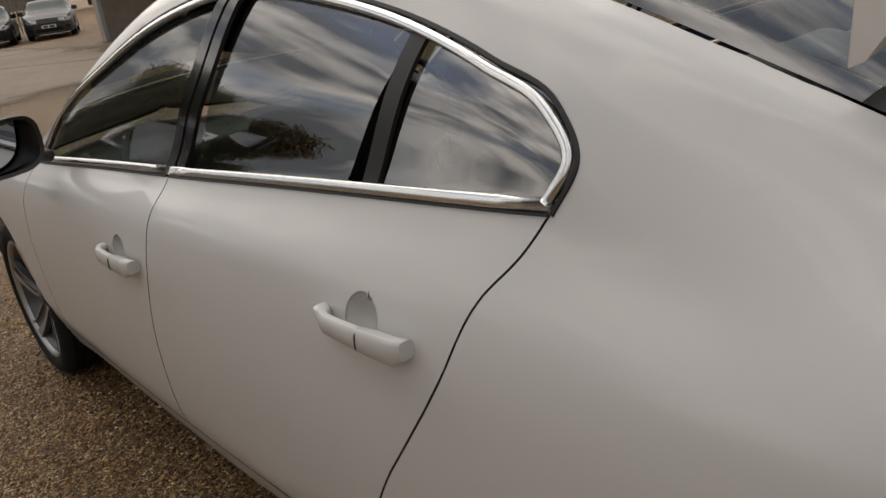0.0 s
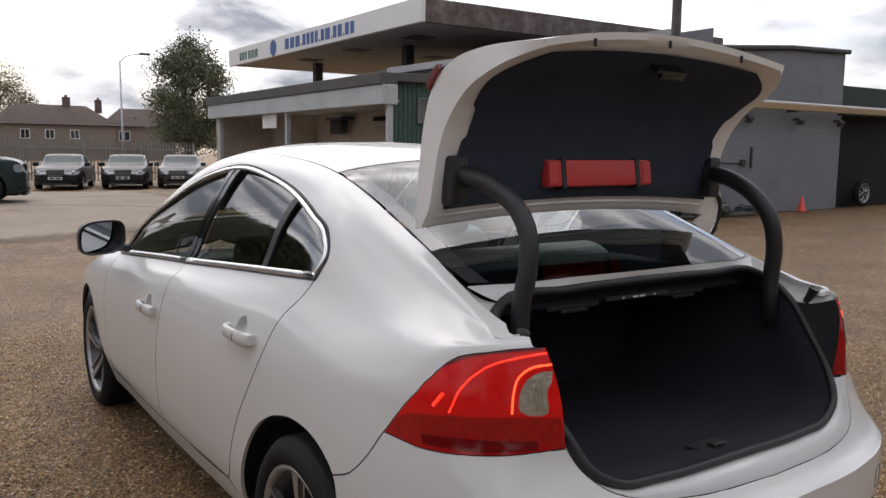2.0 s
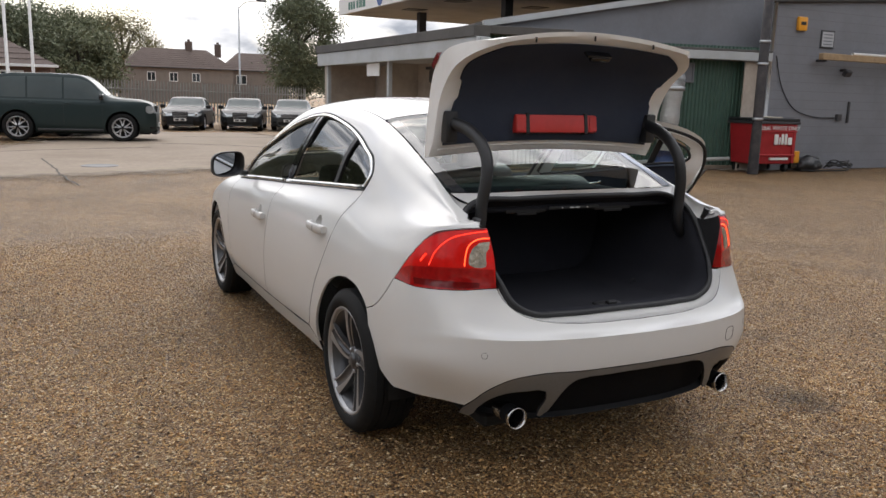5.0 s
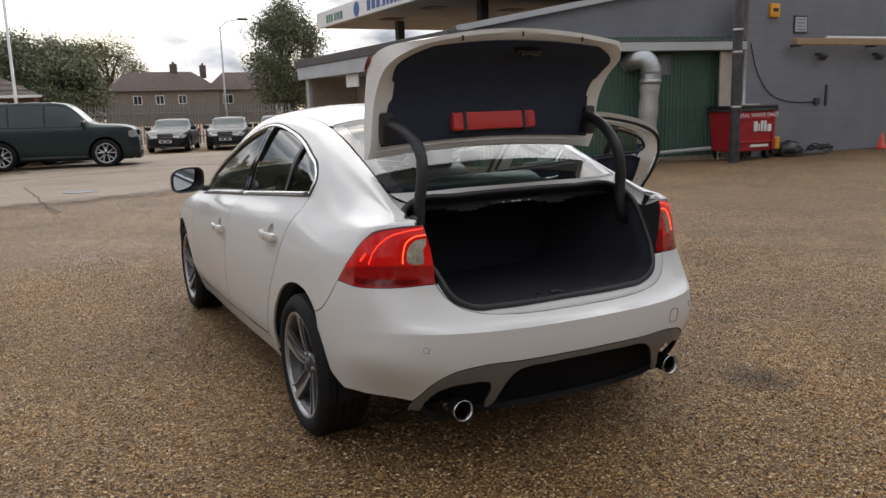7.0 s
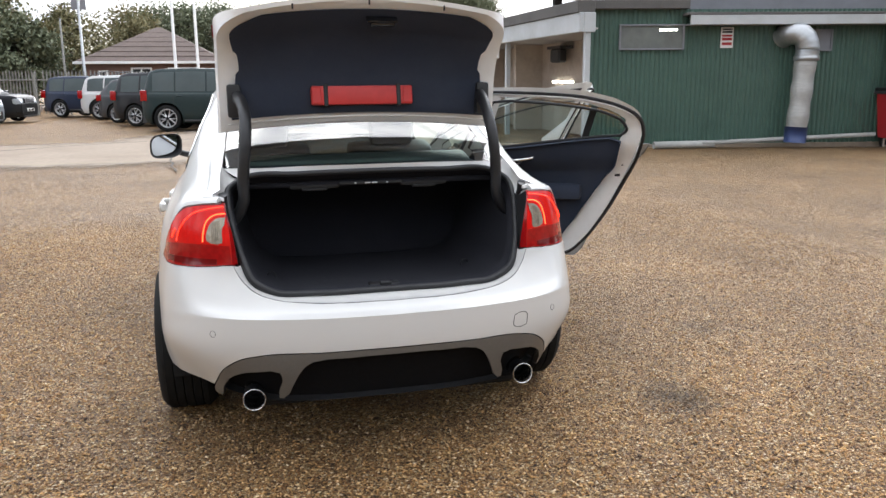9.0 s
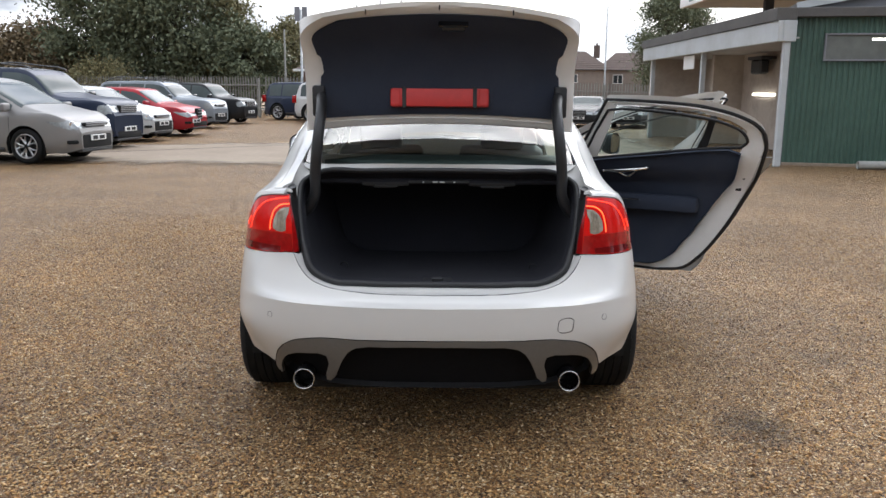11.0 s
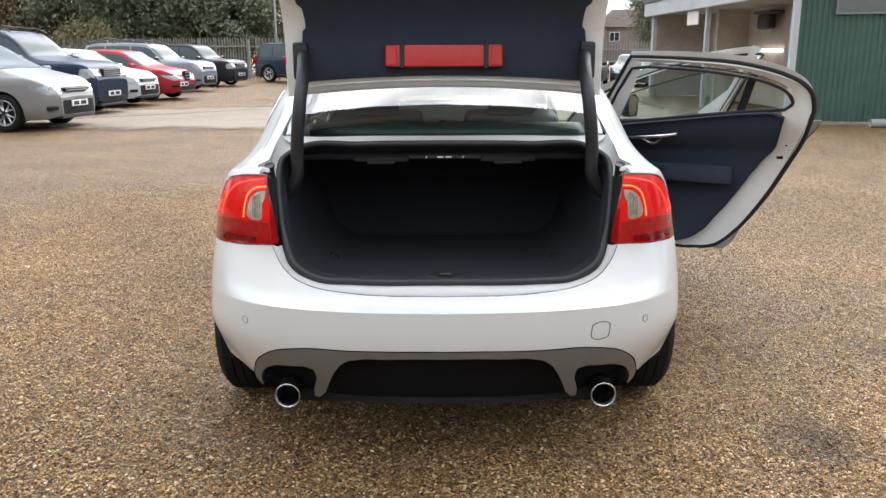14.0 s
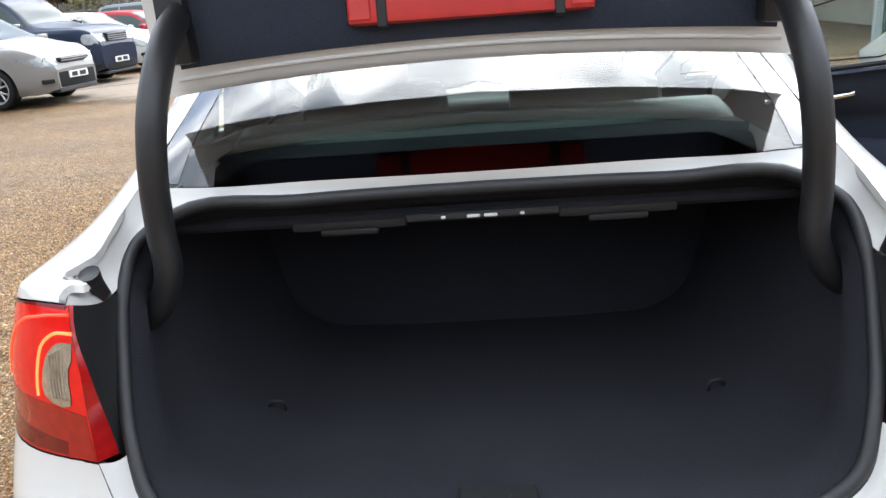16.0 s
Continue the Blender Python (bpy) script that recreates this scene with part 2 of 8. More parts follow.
def spl(P, per=6, closed=False):
    """A smooth curve through the points P, per steps for each span."""
    P = [np.array(p, float) for p in P]
    n = len(P)
    out = []
    for i in range(n if closed else n - 1):
        p1, p2 = P[i], P[(i + 1) % n]
        p0 = P[i - 1] if (i > 0 or closed) else 2 * p1 - p2
        p3 = P[(i + 2) % n] if (i + 2 < n or closed) else 2 * p2 - p1
        a, b = np.linalg.norm(p2 - p1), 1e-9
        d0, d3 = max(np.linalg.norm(p1 - p0), b), max(np.linalg.norm(p3 - p2), b)
        a = max(a, b)
        m1 = ((p1 - p0) / d0 * a + (p2 - p1) / a * d0) / (a + d0) * a
        m2 = ((p2 - p1) / a * d3 + (p3 - p2) / d3 * a) / (a + d3) * a
        for k in range(per):
            t = k / per
            out.append((2 * t**3 - 3 * t**2 + 1) * p1 + (t**3 - 2 * t**2 + t) * m1 + (-2 * t**3 + 3 * t**2) * p2 + (t**3 - t**2) * m2)
    if not closed:
        out.append(P[-1])
    return out


def tube(bm, pts, r, n=8, closed=False, flat=1.0, up=(0, 0, 1), caps=True, rr=None):
    """A round or flattened bar along the points. flat: its height over its width; rr: a radius for each point."""
    P = [Vector([float(c) for c in p]) for p in pts]
    rings = []
    N = len(P)
    for i, p in enumerate(P):
        d = (P[(i + 1) % N] - P[i - 1]) if closed else (P[min(i + 1, N - 1)] - P[max(i - 1, 0)])
        d = d.normalized() if d.length > 1e-9 else Vector((0, 0, 1))
        u = Vector(up[i] if isinstance(up, list) else up)
        a = d.cross(u)
        a = a.normalized() if a.length > 1e-6 else d.orthogonal().normalized()
        b = a.cross(d).normalized()
        q = rr[i] if rr is not None else r
        rings.append([bm.verts.new(p + a * (q * math.cos(2 * math.pi * (k + 0.5) / n)) + b * (q * flat * math.sin(2 * math.pi * (k + 0.5) / n))) for k in range(n)])
    for i in range(N if closed else N - 1):
        A, B = rings[i], rings[(i + 1) % N]
        for k in range(n):
            bm.faces.new((A[k], B[k], B[(k + 1) % n], A[(k + 1) % n]))
    if caps and not closed:
        bm.faces.new(list(reversed(rings[0])))
        bm.faces.new(rings[-1])
    return rings


def ribbon(bm, pts, nrm, width, thick, closed=False):
    """A raised strip that lies on a surface along pts, whose normals are nrm."""
    P, Q = [Vector(p) for p in pts], [Vector(q).normalized() for q in nrm]
    rings, N = [], len(P)
    for i, p in enumerate(P):
        d = (P[(i + 1) % N] - P[i - 1]) if closed else (P[min(i + 1, N - 1)] - P[max(i - 1, 0)])
        a = d.cross(Q[i]).normalized() * width / 2
        h = Q[i] * thick
        rings.append([bm.verts.new(c) for c in (p - a - h * 0.6, p - a + h * 0.55, p - a * 0.7 + h, p + a * 0.7 + h, p + a + h * 0.55, p + a - h * 0.6)])
    for i in range(N if closed else N - 1):
        A, B = rings[i], rings[(i + 1) % N]
        for k in range(6):
            bm.faces.new((A[k], B[k], B[(k + 1) % 6], A[(k + 1) % 6]))
    if not closed:
        bm.faces.new(list(reversed(rings[0])))
        bm.faces.new(rings[-1])


class Skin:
    """A body surface on a grid (columns along the body, rows up and over it), from which panels are cut by outlines."""

    def __init__(self, stations, per_row=6, step=0.035, smooth=0, first=30):
        C = np.array(stations, float)                      # station, row, xyz
        s = np.concatenate([[0], np.cumsum(np.linalg.norm(np.diff(C[:, 4], axis=0), axis=1))])
        cols = []
        for i in range(len(s) - 1):
            n = max(1, int(round((s[i + 1] - s[i]) / step)))
            cols += [s[i] + (s[i + 1] - s[i]) * k / n for k in range(n)]
        G = self.hermite(s, C, np.array(cols + [s[-1]]))
        rows = np.arange(0, (C.shape[1] - 1) * per_row + 1) / per_row
        G = self.hermite(np.arange(C.shape[1]), np.swapaxes(G, 0, 1), rows)
        self.G = np.swapaxes(G, 0, 1)                      # column, row, xyz
        for _ in range(smooth):                            # fairing along the body
            self.G[first:-6] = .25 * self.G[first - 1:-7] + .5 * self.G[first:-6] + .25 * self.G[first + 1:-5]
        self.per = per_row
        self.nc, self.nr = self.G.shape[:2]

    @staticmethod
    def hermite(t, V, q):
        t = np.asarray(t, float)
        d = np.diff(V, axis=0) / np.diff(t).reshape(-1, *[1] * (V.ndim - 1))
        h = np.diff(t).reshape(-1, *[1] * (V.ndim - 1))
        m = np.empty_like(V)
        m[0], m[-1] = d[0], d[-1]
        m[1:-1] = (d[:-1] * h[1:] + d[1:] * h[:-1]) / (h[1:] + h[:-1])
        i = np.clip(np.searchsorted(t, q, side="right") - 1, 0, len(t) - 2)
        H = (t[i + 1] - t[i])
        u = ((q - t[i]) / H).reshape(-1, *[1] * (V.ndim - 1))
        H = H.reshape(u.shape)
        return (2 * u**3 - 3 * u**2 + 1) * V[i] + (u**3 - 2 * u**2 + u) * m[i] * H + (-2 * u**3 + 3 * u**2) * V[i + 1] + (u**3 - u**2) * m[i + 1] * H

    def at(self, i, j):
        i, j = min(max(i, 0), self.nc - 1.0001), min(max(j, 0), self.nr - 1.0001)
        a, b = int(i), int(j)
        u, v = i - a, j - b
        G = self.G
        return (1 - u) * (1 - v) * G[a, b] + u * (1 - v) * G[a + 1, b] + u * v * G[a + 1, b + 1] + (1 - u) * v * G[a, b + 1]

    def normal(self, i, j):
        e = 0.5
        n = np.cross(self.at(i + e, j) - self.at(i - e, j), self.at(i, j + e) - self.at(i, j - e))
        return n / (np.linalg.norm(n) + 1e-12)

    def find(self, p, w, near=None):
        """The grid place of the point p, by the axes that w weighs; near: a rough grid range (i0, i1, j0, j1)."""
        i0, i1, j0, j1 = near or (0, self.nc, 0, self.nr)
        w = np.array(w, float)
        sub = self.G[int(i0):int(i1), int(j0):int(j1)]
        k = np.argmin((w * (sub - np.array(p)) ** 2).sum(-1))
        i, j = k // sub.shape[1] + int(i0), k % sub.shape[1] + int(j0)
        i, j = float(i), float(j)
        for _ in range(12):
            e = 0.02
            a, b = min(max(i, 0.03), self.nc - 1.04), min(max(j, 0.03), self.nr - 1.04)
            s = self.at(a, b)
            du, dv = (self.at(a + e, b) - s) / e, (self.at(a, b + e) - s) / e
            A = np.array([[(w * du * du).sum(), (w * du * dv).sum()], [(w * du * dv).sum(), (w * dv * dv).sum()]]) + np.eye(2) * 1e-9
            r = np.array(p) - s
            d = np.linalg.solve(A, [(w * du * r).sum(), (w * dv * r).sum()])
            d = np.clip(d, -1, 1)
            i, j = min(max(a + d[0], 0), self.nc - 1), min(max(b + d[1], 0), self.nr - 1)
            if abs(d).max() < 1e-4:
                break
        return i, j

    def line(self, pts, kind, per=6, near=None):
        """A smooth seam through pts, given as (y, z), (x, z), (x, y) or (x, y, z), in grid places."""
        w = {"yz": (0, 1, 1), "xz": (1, 0, 1), "xy": (1, 1, 0), "xyz": (1, 1, 1)}[kind]
        full = {"yz": lambda p: (0, *p), "xz": lambda p: (p[0], 0, p[1]), "xy": lambda p: (*p, 0), "xyz": lambda p: tuple(p)}[kind]
        return [self.find(full(p), w, near) for p in (spl(pts, per) if per > 1 else pts)]

    def cut(self, poly, lift=0.0):
        """The panel inside an outline of grid places: vertices and faces."""
        P = np.array(poly)
        nc, nr = self.nc, self.nr
        edge = np.zeros((nc - 1, nr - 1), bool)
        for a, b in zip(P, np.roll(P, -1, axis=0)):
            n = max(2, int(np.abs(b - a).max() * 8) + 2)
            q = a + (b - a) * np.linspace(0, 1, n)[:, None]
            edge[np.clip(q[:, 0].astype(int), 0, nc - 2), np.clip(q[:, 1].astype(int), 0, nr - 2)] = True
        ii, jj = np.meshgrid(np.arange(nc - 1) + 0.5, np.arange(nr - 1) + 0.5, indexing="ij")
        ins = np.zeros(ii.shape, bool)
        for (x1, y1), (x2, y2) in zip(P, np.roll(P, -1, axis=0)):
            if y1 != y2:
                c = ((y1 > jj) != (y2 > jj)) & (ii < (x2 - x1) * (jj - y1) / (y2 - y1) + x1)
                ins ^= c
        verts, faces, index = [], [], {}

        def vid(i, j):
            k = (round(i, 3), round(j, 3))
            if k not in index:
                p = self.at(i, j)
                index[k] = len(verts)
                verts.append(p + self.normal(i, j) * lift if lift else p)
            return index[k]

        for a, b in zip(*np.nonzero(ins & ~edge)):
            faces.append([vid(a, b), vid(a + 1, b), vid(a + 1, b + 1), vid(a, b + 1)])
        base = [tuple(p) for p in P]
        for a, b in zip(*np.nonzero(edge)):
            q = base
            for ax, lim, sg in ((0, a, 1), (0, a + 1, -1), (1, b, 1), (1, b + 1, -1)):
                out = []
                for k in range(len(q)):
                    c, d = q[k], q[(k + 1) % len(q)]
                    fc, fd = sg * (c[ax] - lim), sg * (d[ax] - lim)
                    if fc >= 0:
                        out.append(c)
                    if (fc >= 0) != (fd >= 0):
                        t = fc / (fc - fd)
                        out.append((c[0] + (d[0] - c[0]) * t, c[1] + (d[1] - c[1]) * t))
                q = out
                if len(q) < 3:
                    break
            if len(q) < 3:
                continue
            f = []
            for c in q:
                k = vid(*c)
                if not f or (f[-1] != k and f[0] != k):
                    f.append(k)
            if len(f) > 2 and len(set(f)) == len(f):
                faces.append(f)
        return np.array(verts), faces


def panel(skin, poly, lift=0.0, gap=0.0022, flange=0.012, mirror=False, whole=False):
    """A bmesh of a panel: inset by the shut gap, with its edges turned in. mirror: for the other side; whole: both halves in one."""
    bm = bmesh.new()
    V, F = [], []
    for q in (poly if isinstance(poly[0], list) else [poly]):
        v, f = skin.cut(q, lift)
        F += [[k + len(V) for k in g] for g in f]
        V += list(v)
    vs = [bm.verts.new((-p[0], p[1], p[2])) for p in V]     # the grid is drawn on the +x side; the near side of the car is -x
    for f in F:
        try:
            bm.faces.new([vs[k] for k in f])
        except ValueError:
            pass
    bmesh.ops.remove_doubles(bm, verts=bm.verts, dist=0.0008)
    bmesh.ops.dissolve_degenerate(bm, edges=bm.edges, dist=0.0004)
    bmesh.ops.delete(bm, geom=[f for f in bm.faces if f.calc_area() < 1e-8], context="FACES_ONLY")
    if whole:
        for v in bm.verts:
            if abs(v.co.x) < 0.004:
                v.co.x = 0
        g = bmesh.ops.duplicate(bm, geom=list(bm.verts) + list(bm.edges) + list(bm.faces))["geom"]
        for v in (e for e in g if isinstance(e, bmesh.types.BMVert)):
            v.co.x = -v.co.x
        bmesh.ops.reverse_faces(bm, faces=[e for e in g if isinstance(e, bmesh.types.BMFace)])
        bmesh.ops.remove_doubles(bm, verts=bm.verts, dist=0.0012)
    if mirror:
        for v in bm.verts:
            v.co.x = -v.co.x
    bmesh.ops.recalc_face_normals(bm, faces=bm.faces)
    c = sum((f.normal.dot(f.calc_center_median() - Vector((0, f.calc_center_median().y * 0.7 + 0.4, 0.55))) * f.calc_area() for f in bm.faces), 0.0)
    if c < 0:
        bmesh.ops.reverse_faces(bm, faces=bm.faces)
    if isinstance(poly[0], list):
        bm.normal_update()
        bmesh.ops.reverse_faces(bm, faces=[f for f in bm.faces if f.normal.x * f.calc_center_median().x < 0])
    bm.normal_update()
    edges = [e for e in bm.edges if len(e.link_faces) == 1]
    push = {}
    for e in edges:
        f = e.link_faces[0]
        d = (e.verts[1].co - e.verts[0].co).cross(f.normal)
        mid = (e.verts[0].co + e.verts[1].co) / 2
        if d.dot(f.calc_center_median() - mid) < 0:
            d = -d
        for v in e.verts:
            push[v] = push.get(v, Vector()) + d
    nrm = {v: v.normal.copy() for v in push}
    for v, d in push.items():
        if d.length > 1e-9:
            v.co += d.normalized() * gap
    if flange:
        r = bmesh.ops.extrude_edge_only(bm, edges=edges)["geom"]
        fs = [e for e in r if isinstance(e, bmesh.types.BMFace)]
        nv = {e for e in r if isinstance(e, bmesh.types.BMVert)}
        old = {}
        for f in fs:
            f.material_index = 1
            for v in f.verts:
                if v in nv:
                    for e in v.link_edges:
                        o = e.other_vert(v)
                        if o in nrm:
                            old[v] = nrm[o]
        for v, n in old.items():
            v.co -= n * flange
        for e in edges:
            if e.is_valid:
                e.smooth = False
    return bm

# ---------------------------------------------------------------- ground
STONES = ((0.0, (0.058, 0.034, 0.019)), (0.14, (0.18, 0.092, 0.036)), (0.34, (0.345, 0.195, 0.078)), (0.55, (0.48, 0.292, 0.122)), (0.74, (0.56, 0.385, 0.19)), (0.9, (0.65, 0.51, 0.32)), (1.0, (0.74, 0.66, 0.52)))


def ramp(n, steps):
    r = n.new("ShaderNodeValToRGB")
    e = r.color_ramp.elements
    e[0].position, e[0].color = steps[0][0], (*steps[0][1], 1)
    e[1].position, e[1].color = steps[-1][0], (*steps[-1][1], 1)
    for p, c in steps[1:-1]:
        e.new(p).color = (*c, 1)
    return r


def yard_tone(n, l, co):
    """Broad patches of damp and dust over the gravel, and two oil stains."""
    big = n.new("ShaderNodeTexNoise")
    big.inputs["Scale"].default_value, big.inputs["Detail"].default_value, big.inputs["Roughness"].default_value = 0.8, 7, 0.62
    l.new(co, big.inputs["Vector"])
    last = ramp(n, ((0.34, (0.64, 0.585, 0.49)), (0.5, (0.80, 0.735, 0.62)), (0.66, (0.97, 0.885, 0.74))))
    l.new(big.outputs["Fac"], last.inputs["Fac"])
    mid = n.new("ShaderNodeTexNoise")                       # raked drifts a hand's width across
    mid.inputs["Scale"].default_value, mid.inputs["Detail"].default_value, mid.inputs["Roughness"].default_value = 15, 9, .78
    l.new(co, mid.inputs["Vector"])
    rake = ramp(n, ((0.36, (0.70, 0.68, 0.66)), (0.5, (1, 1, 1)), (0.64, (1.26, 1.26, 1.27))))
    l.new(mid.outputs["Fac"], rake.inputs["Fac"])
    both = n.new("ShaderNodeMix")
    both.data_type, both.blend_type = "RGBA", "MULTIPLY"
    both.inputs["Factor"].default_value = 1
    l.new(last.outputs["Color"], both.inputs[6])
    l.new(rake.outputs["Color"], both.inputs[7])
    last = both.outputs[2]
    for x, y, r, k in ((1.40, -.52, .30, .75), (2.07, .38, .26, .45), (-1.3, -1.6, .35, .25)):
        d = n.new("ShaderNodeVectorMath")
        d.operation = "DISTANCE"
        d.inputs[1].default_value = (x, y, 0)
        l.new(co, d.inputs[0])
        w = n.new("ShaderNodeMath")
        w.operation = "MULTIPLY_ADD"
        w.inputs[1].default_value, w.inputs[2].default_value = .5, 0
        l.new(big.outputs["Fac"], w.inputs[0])
        sm = n.new("ShaderNodeMath")
        sm.operation = "ADD"
        l.new(d.outputs["Value"], sm.inputs[0])
        l.new(w.outputs[0], sm.inputs[1])
        mr = n.new("ShaderNodeMapRange")
        mr.inputs["From Min"].default_value, mr.inputs["From Max"].default_value = .22 + r * .3, .25 + r
        mr.inputs["To Min"].default_value, mr.inputs["To Max"].default_value = k, 0
        l.new(sm.outputs[0], mr.inputs["Value"])
        mx = n.new("ShaderNodeMix")
        mx.data_type = "RGBA"
        l.new(mr.outputs[0], mx.inputs["Factor"])
        l.new(last, mx.inputs[6])
        mx.inputs[7].default_value = (0.13, 0.13, 0.14, 1)
        last = mx.outputs[2]
    return last


def gravel_material(pebble=False):
    """Golden flint stones; pebble: for loose stones with a colour each, else packed cells of two sizes."""
    m = bpy.data.materials.new("loose_flint_pebbles" if pebble else "golden_flint_gravel")
    m.use_nodes = True
    n, l = m.node_tree.nodes, m.node_tree.links
    b = n["Principled BSDF"]
    b.inputs["Roughness"].default_value, b.inputs["Specular IOR Level"].default_value = 0.6, 0.4
    co = n.new("ShaderNodeTexCoord").outputs["Object"]
    tone = yard_tone(n, l, co)
    mul = n.new("ShaderNodeMix")
    mul.data_type, mul.blend_type = "RGBA", "MULTIPLY"
    mul.inputs["Factor"].default_value = 1
    l.new(tone, mul.inputs[7])
    l.new(mul.outputs[2], b.inputs["Base Color"])
    r = ramp(n, [(p, tuple(min(.85, k * (1.14 if pebble else 1)) for k in c)) for p, c in STONES])
    if pebble:
        l.new(n.new("ShaderNodeNewGeometry").outputs["Random Per Island"], r.inputs["Fac"])
        l.new(r.outputs["Color"], mul.inputs[6])
        return m
    warp = n.new("ShaderNodeTexNoise")
    warp.inputs["Scale"].default_value = 30
    l.new(co, warp.inputs["Vector"])
    wv = n.new("ShaderNodeVectorMath")
    wv.operation = "MULTIPLY_ADD"
    wv.inputs[1].default_value = (.02, .02, 0)
    l.new(warp.outputs["Color"], wv.inputs[0])
    l.new(co, wv.inputs[2])
    cell, edge = [], []
    for sc in (104, 196):
        v, ve = n.new("ShaderNodeTexVoronoi"), n.new("ShaderNodeTexVoronoi")
        ve.feature = "DISTANCE_TO_EDGE"
        for k in (v, ve):
            k.inputs["Scale"].default_value = sc
            l.new(wv.outputs[0], k.inputs["Vector"])
        sep = n.new("ShaderNodeSeparateColor")
        l.new(v.outputs["Color"], sep.inputs["Color"])
        cell.append(sep)
        edge.append(ve)
    pick = n.new("ShaderNodeMath")                           # some large stones, small grit between
    pick.operation = "GREATER_THAN"
    pick.inputs[1].default_value = .45
    l.new(cell[0].outputs[1], pick.inputs[0])
    mixc, mixe = n.new("ShaderNodeMix"), n.new("ShaderNodeMix")
    for k, srcs in ((mixc, (cell[1].outputs[0], cell[0].outputs[0])), (mixe, (edge[1].outputs["Distance"], edge[0].outputs["Distance"]))):
        l.new(pick.outputs[0], k.inputs[0])
        l.new(srcs[0], k.inputs[2])
        l.new(srcs[1], k.inputs[3])
    l.new(mixc.outputs[0], r.inputs["Fac"])
    gap = ramp(n, ((0.0, (0.16, 0.12, 0.09)), (0.07, (0.75, 0.72, 0.68)), (0.2, (1, 1, 1))))
    l.new(mixe.outputs[0], gap.inputs["Fac"])
    mg = n.new("ShaderNodeMix")
    mg.data_type, mg.blend_type = "RGBA", "MULTIPLY"
    mg.inputs["Factor"].default_value = 1
    l.new(r.outputs["Color"], mg.inputs[6])
    l.new(gap.outputs["Color"], mg.inputs[7])
    l.new(mg.outputs[2], mul.inputs[6])
    bp = n.new("ShaderNodeBump")
    bp.inputs["Strength"].default_value, bp.inputs["Distance"].default_value = 1.0, 0.014
    l.new(gap.outputs["Color"], bp.inputs["Height"])
    l.new(bp.outputs["Normal"], b.inputs["Normal"])
    return m


GRAVEL = gravel_material()


def ground_z(x, y):
    """The yard falls gently towards the workshop."""
    far = min(1, max(0, (x - .5) / 2)) * min(1, max(0, (y - 23) / 10))
    return (-.010 * min(11, max(0, x - 3)) if y < 26 else 0.0) * (1 - far) - .24 * far


def ground_sheet():
    """One sheet of ground to the horizon, fine and slightly uneven near the car."""
    xs = sorted(set([-400, -200, -120, -80, -60, -50, -42] + list(np.arange(-36, 37, 0.75)) + [42, 50, 60, 80, 120, 200, 400]))
    ys = sorted(set([-400, -200, -100, -60, -40, -30, -24] + list(np.arange(-18, 48, 0.75)) + [52, 60, 70, 85, 110, 160, 250, 400]))
    V = [(x, y, 0.035 * (noise.noise((x * 0.3, y * 0.3, 0)) if max(abs(x), abs(y - 1)) > 4.5 else 0) * 0.6 - 0.004 + ground_z(x, y) - 0.012 * (max(abs(x), abs(y - 1)) > 4.5)) for y in ys for x in xs]
    nx = len(xs)
    F = [(j * nx + i, j * nx + i + 1, (j + 1) * nx + i + 1, (j + 1) * nx + i) for j in range(len(ys) - 1) for i in range(nx - 1)]
    return tagged(raw("ground", V, F, GRAVEL, smooth=True), "loose golden brown flint gravel yard", "ground", kind="structure")


ground_sheet()


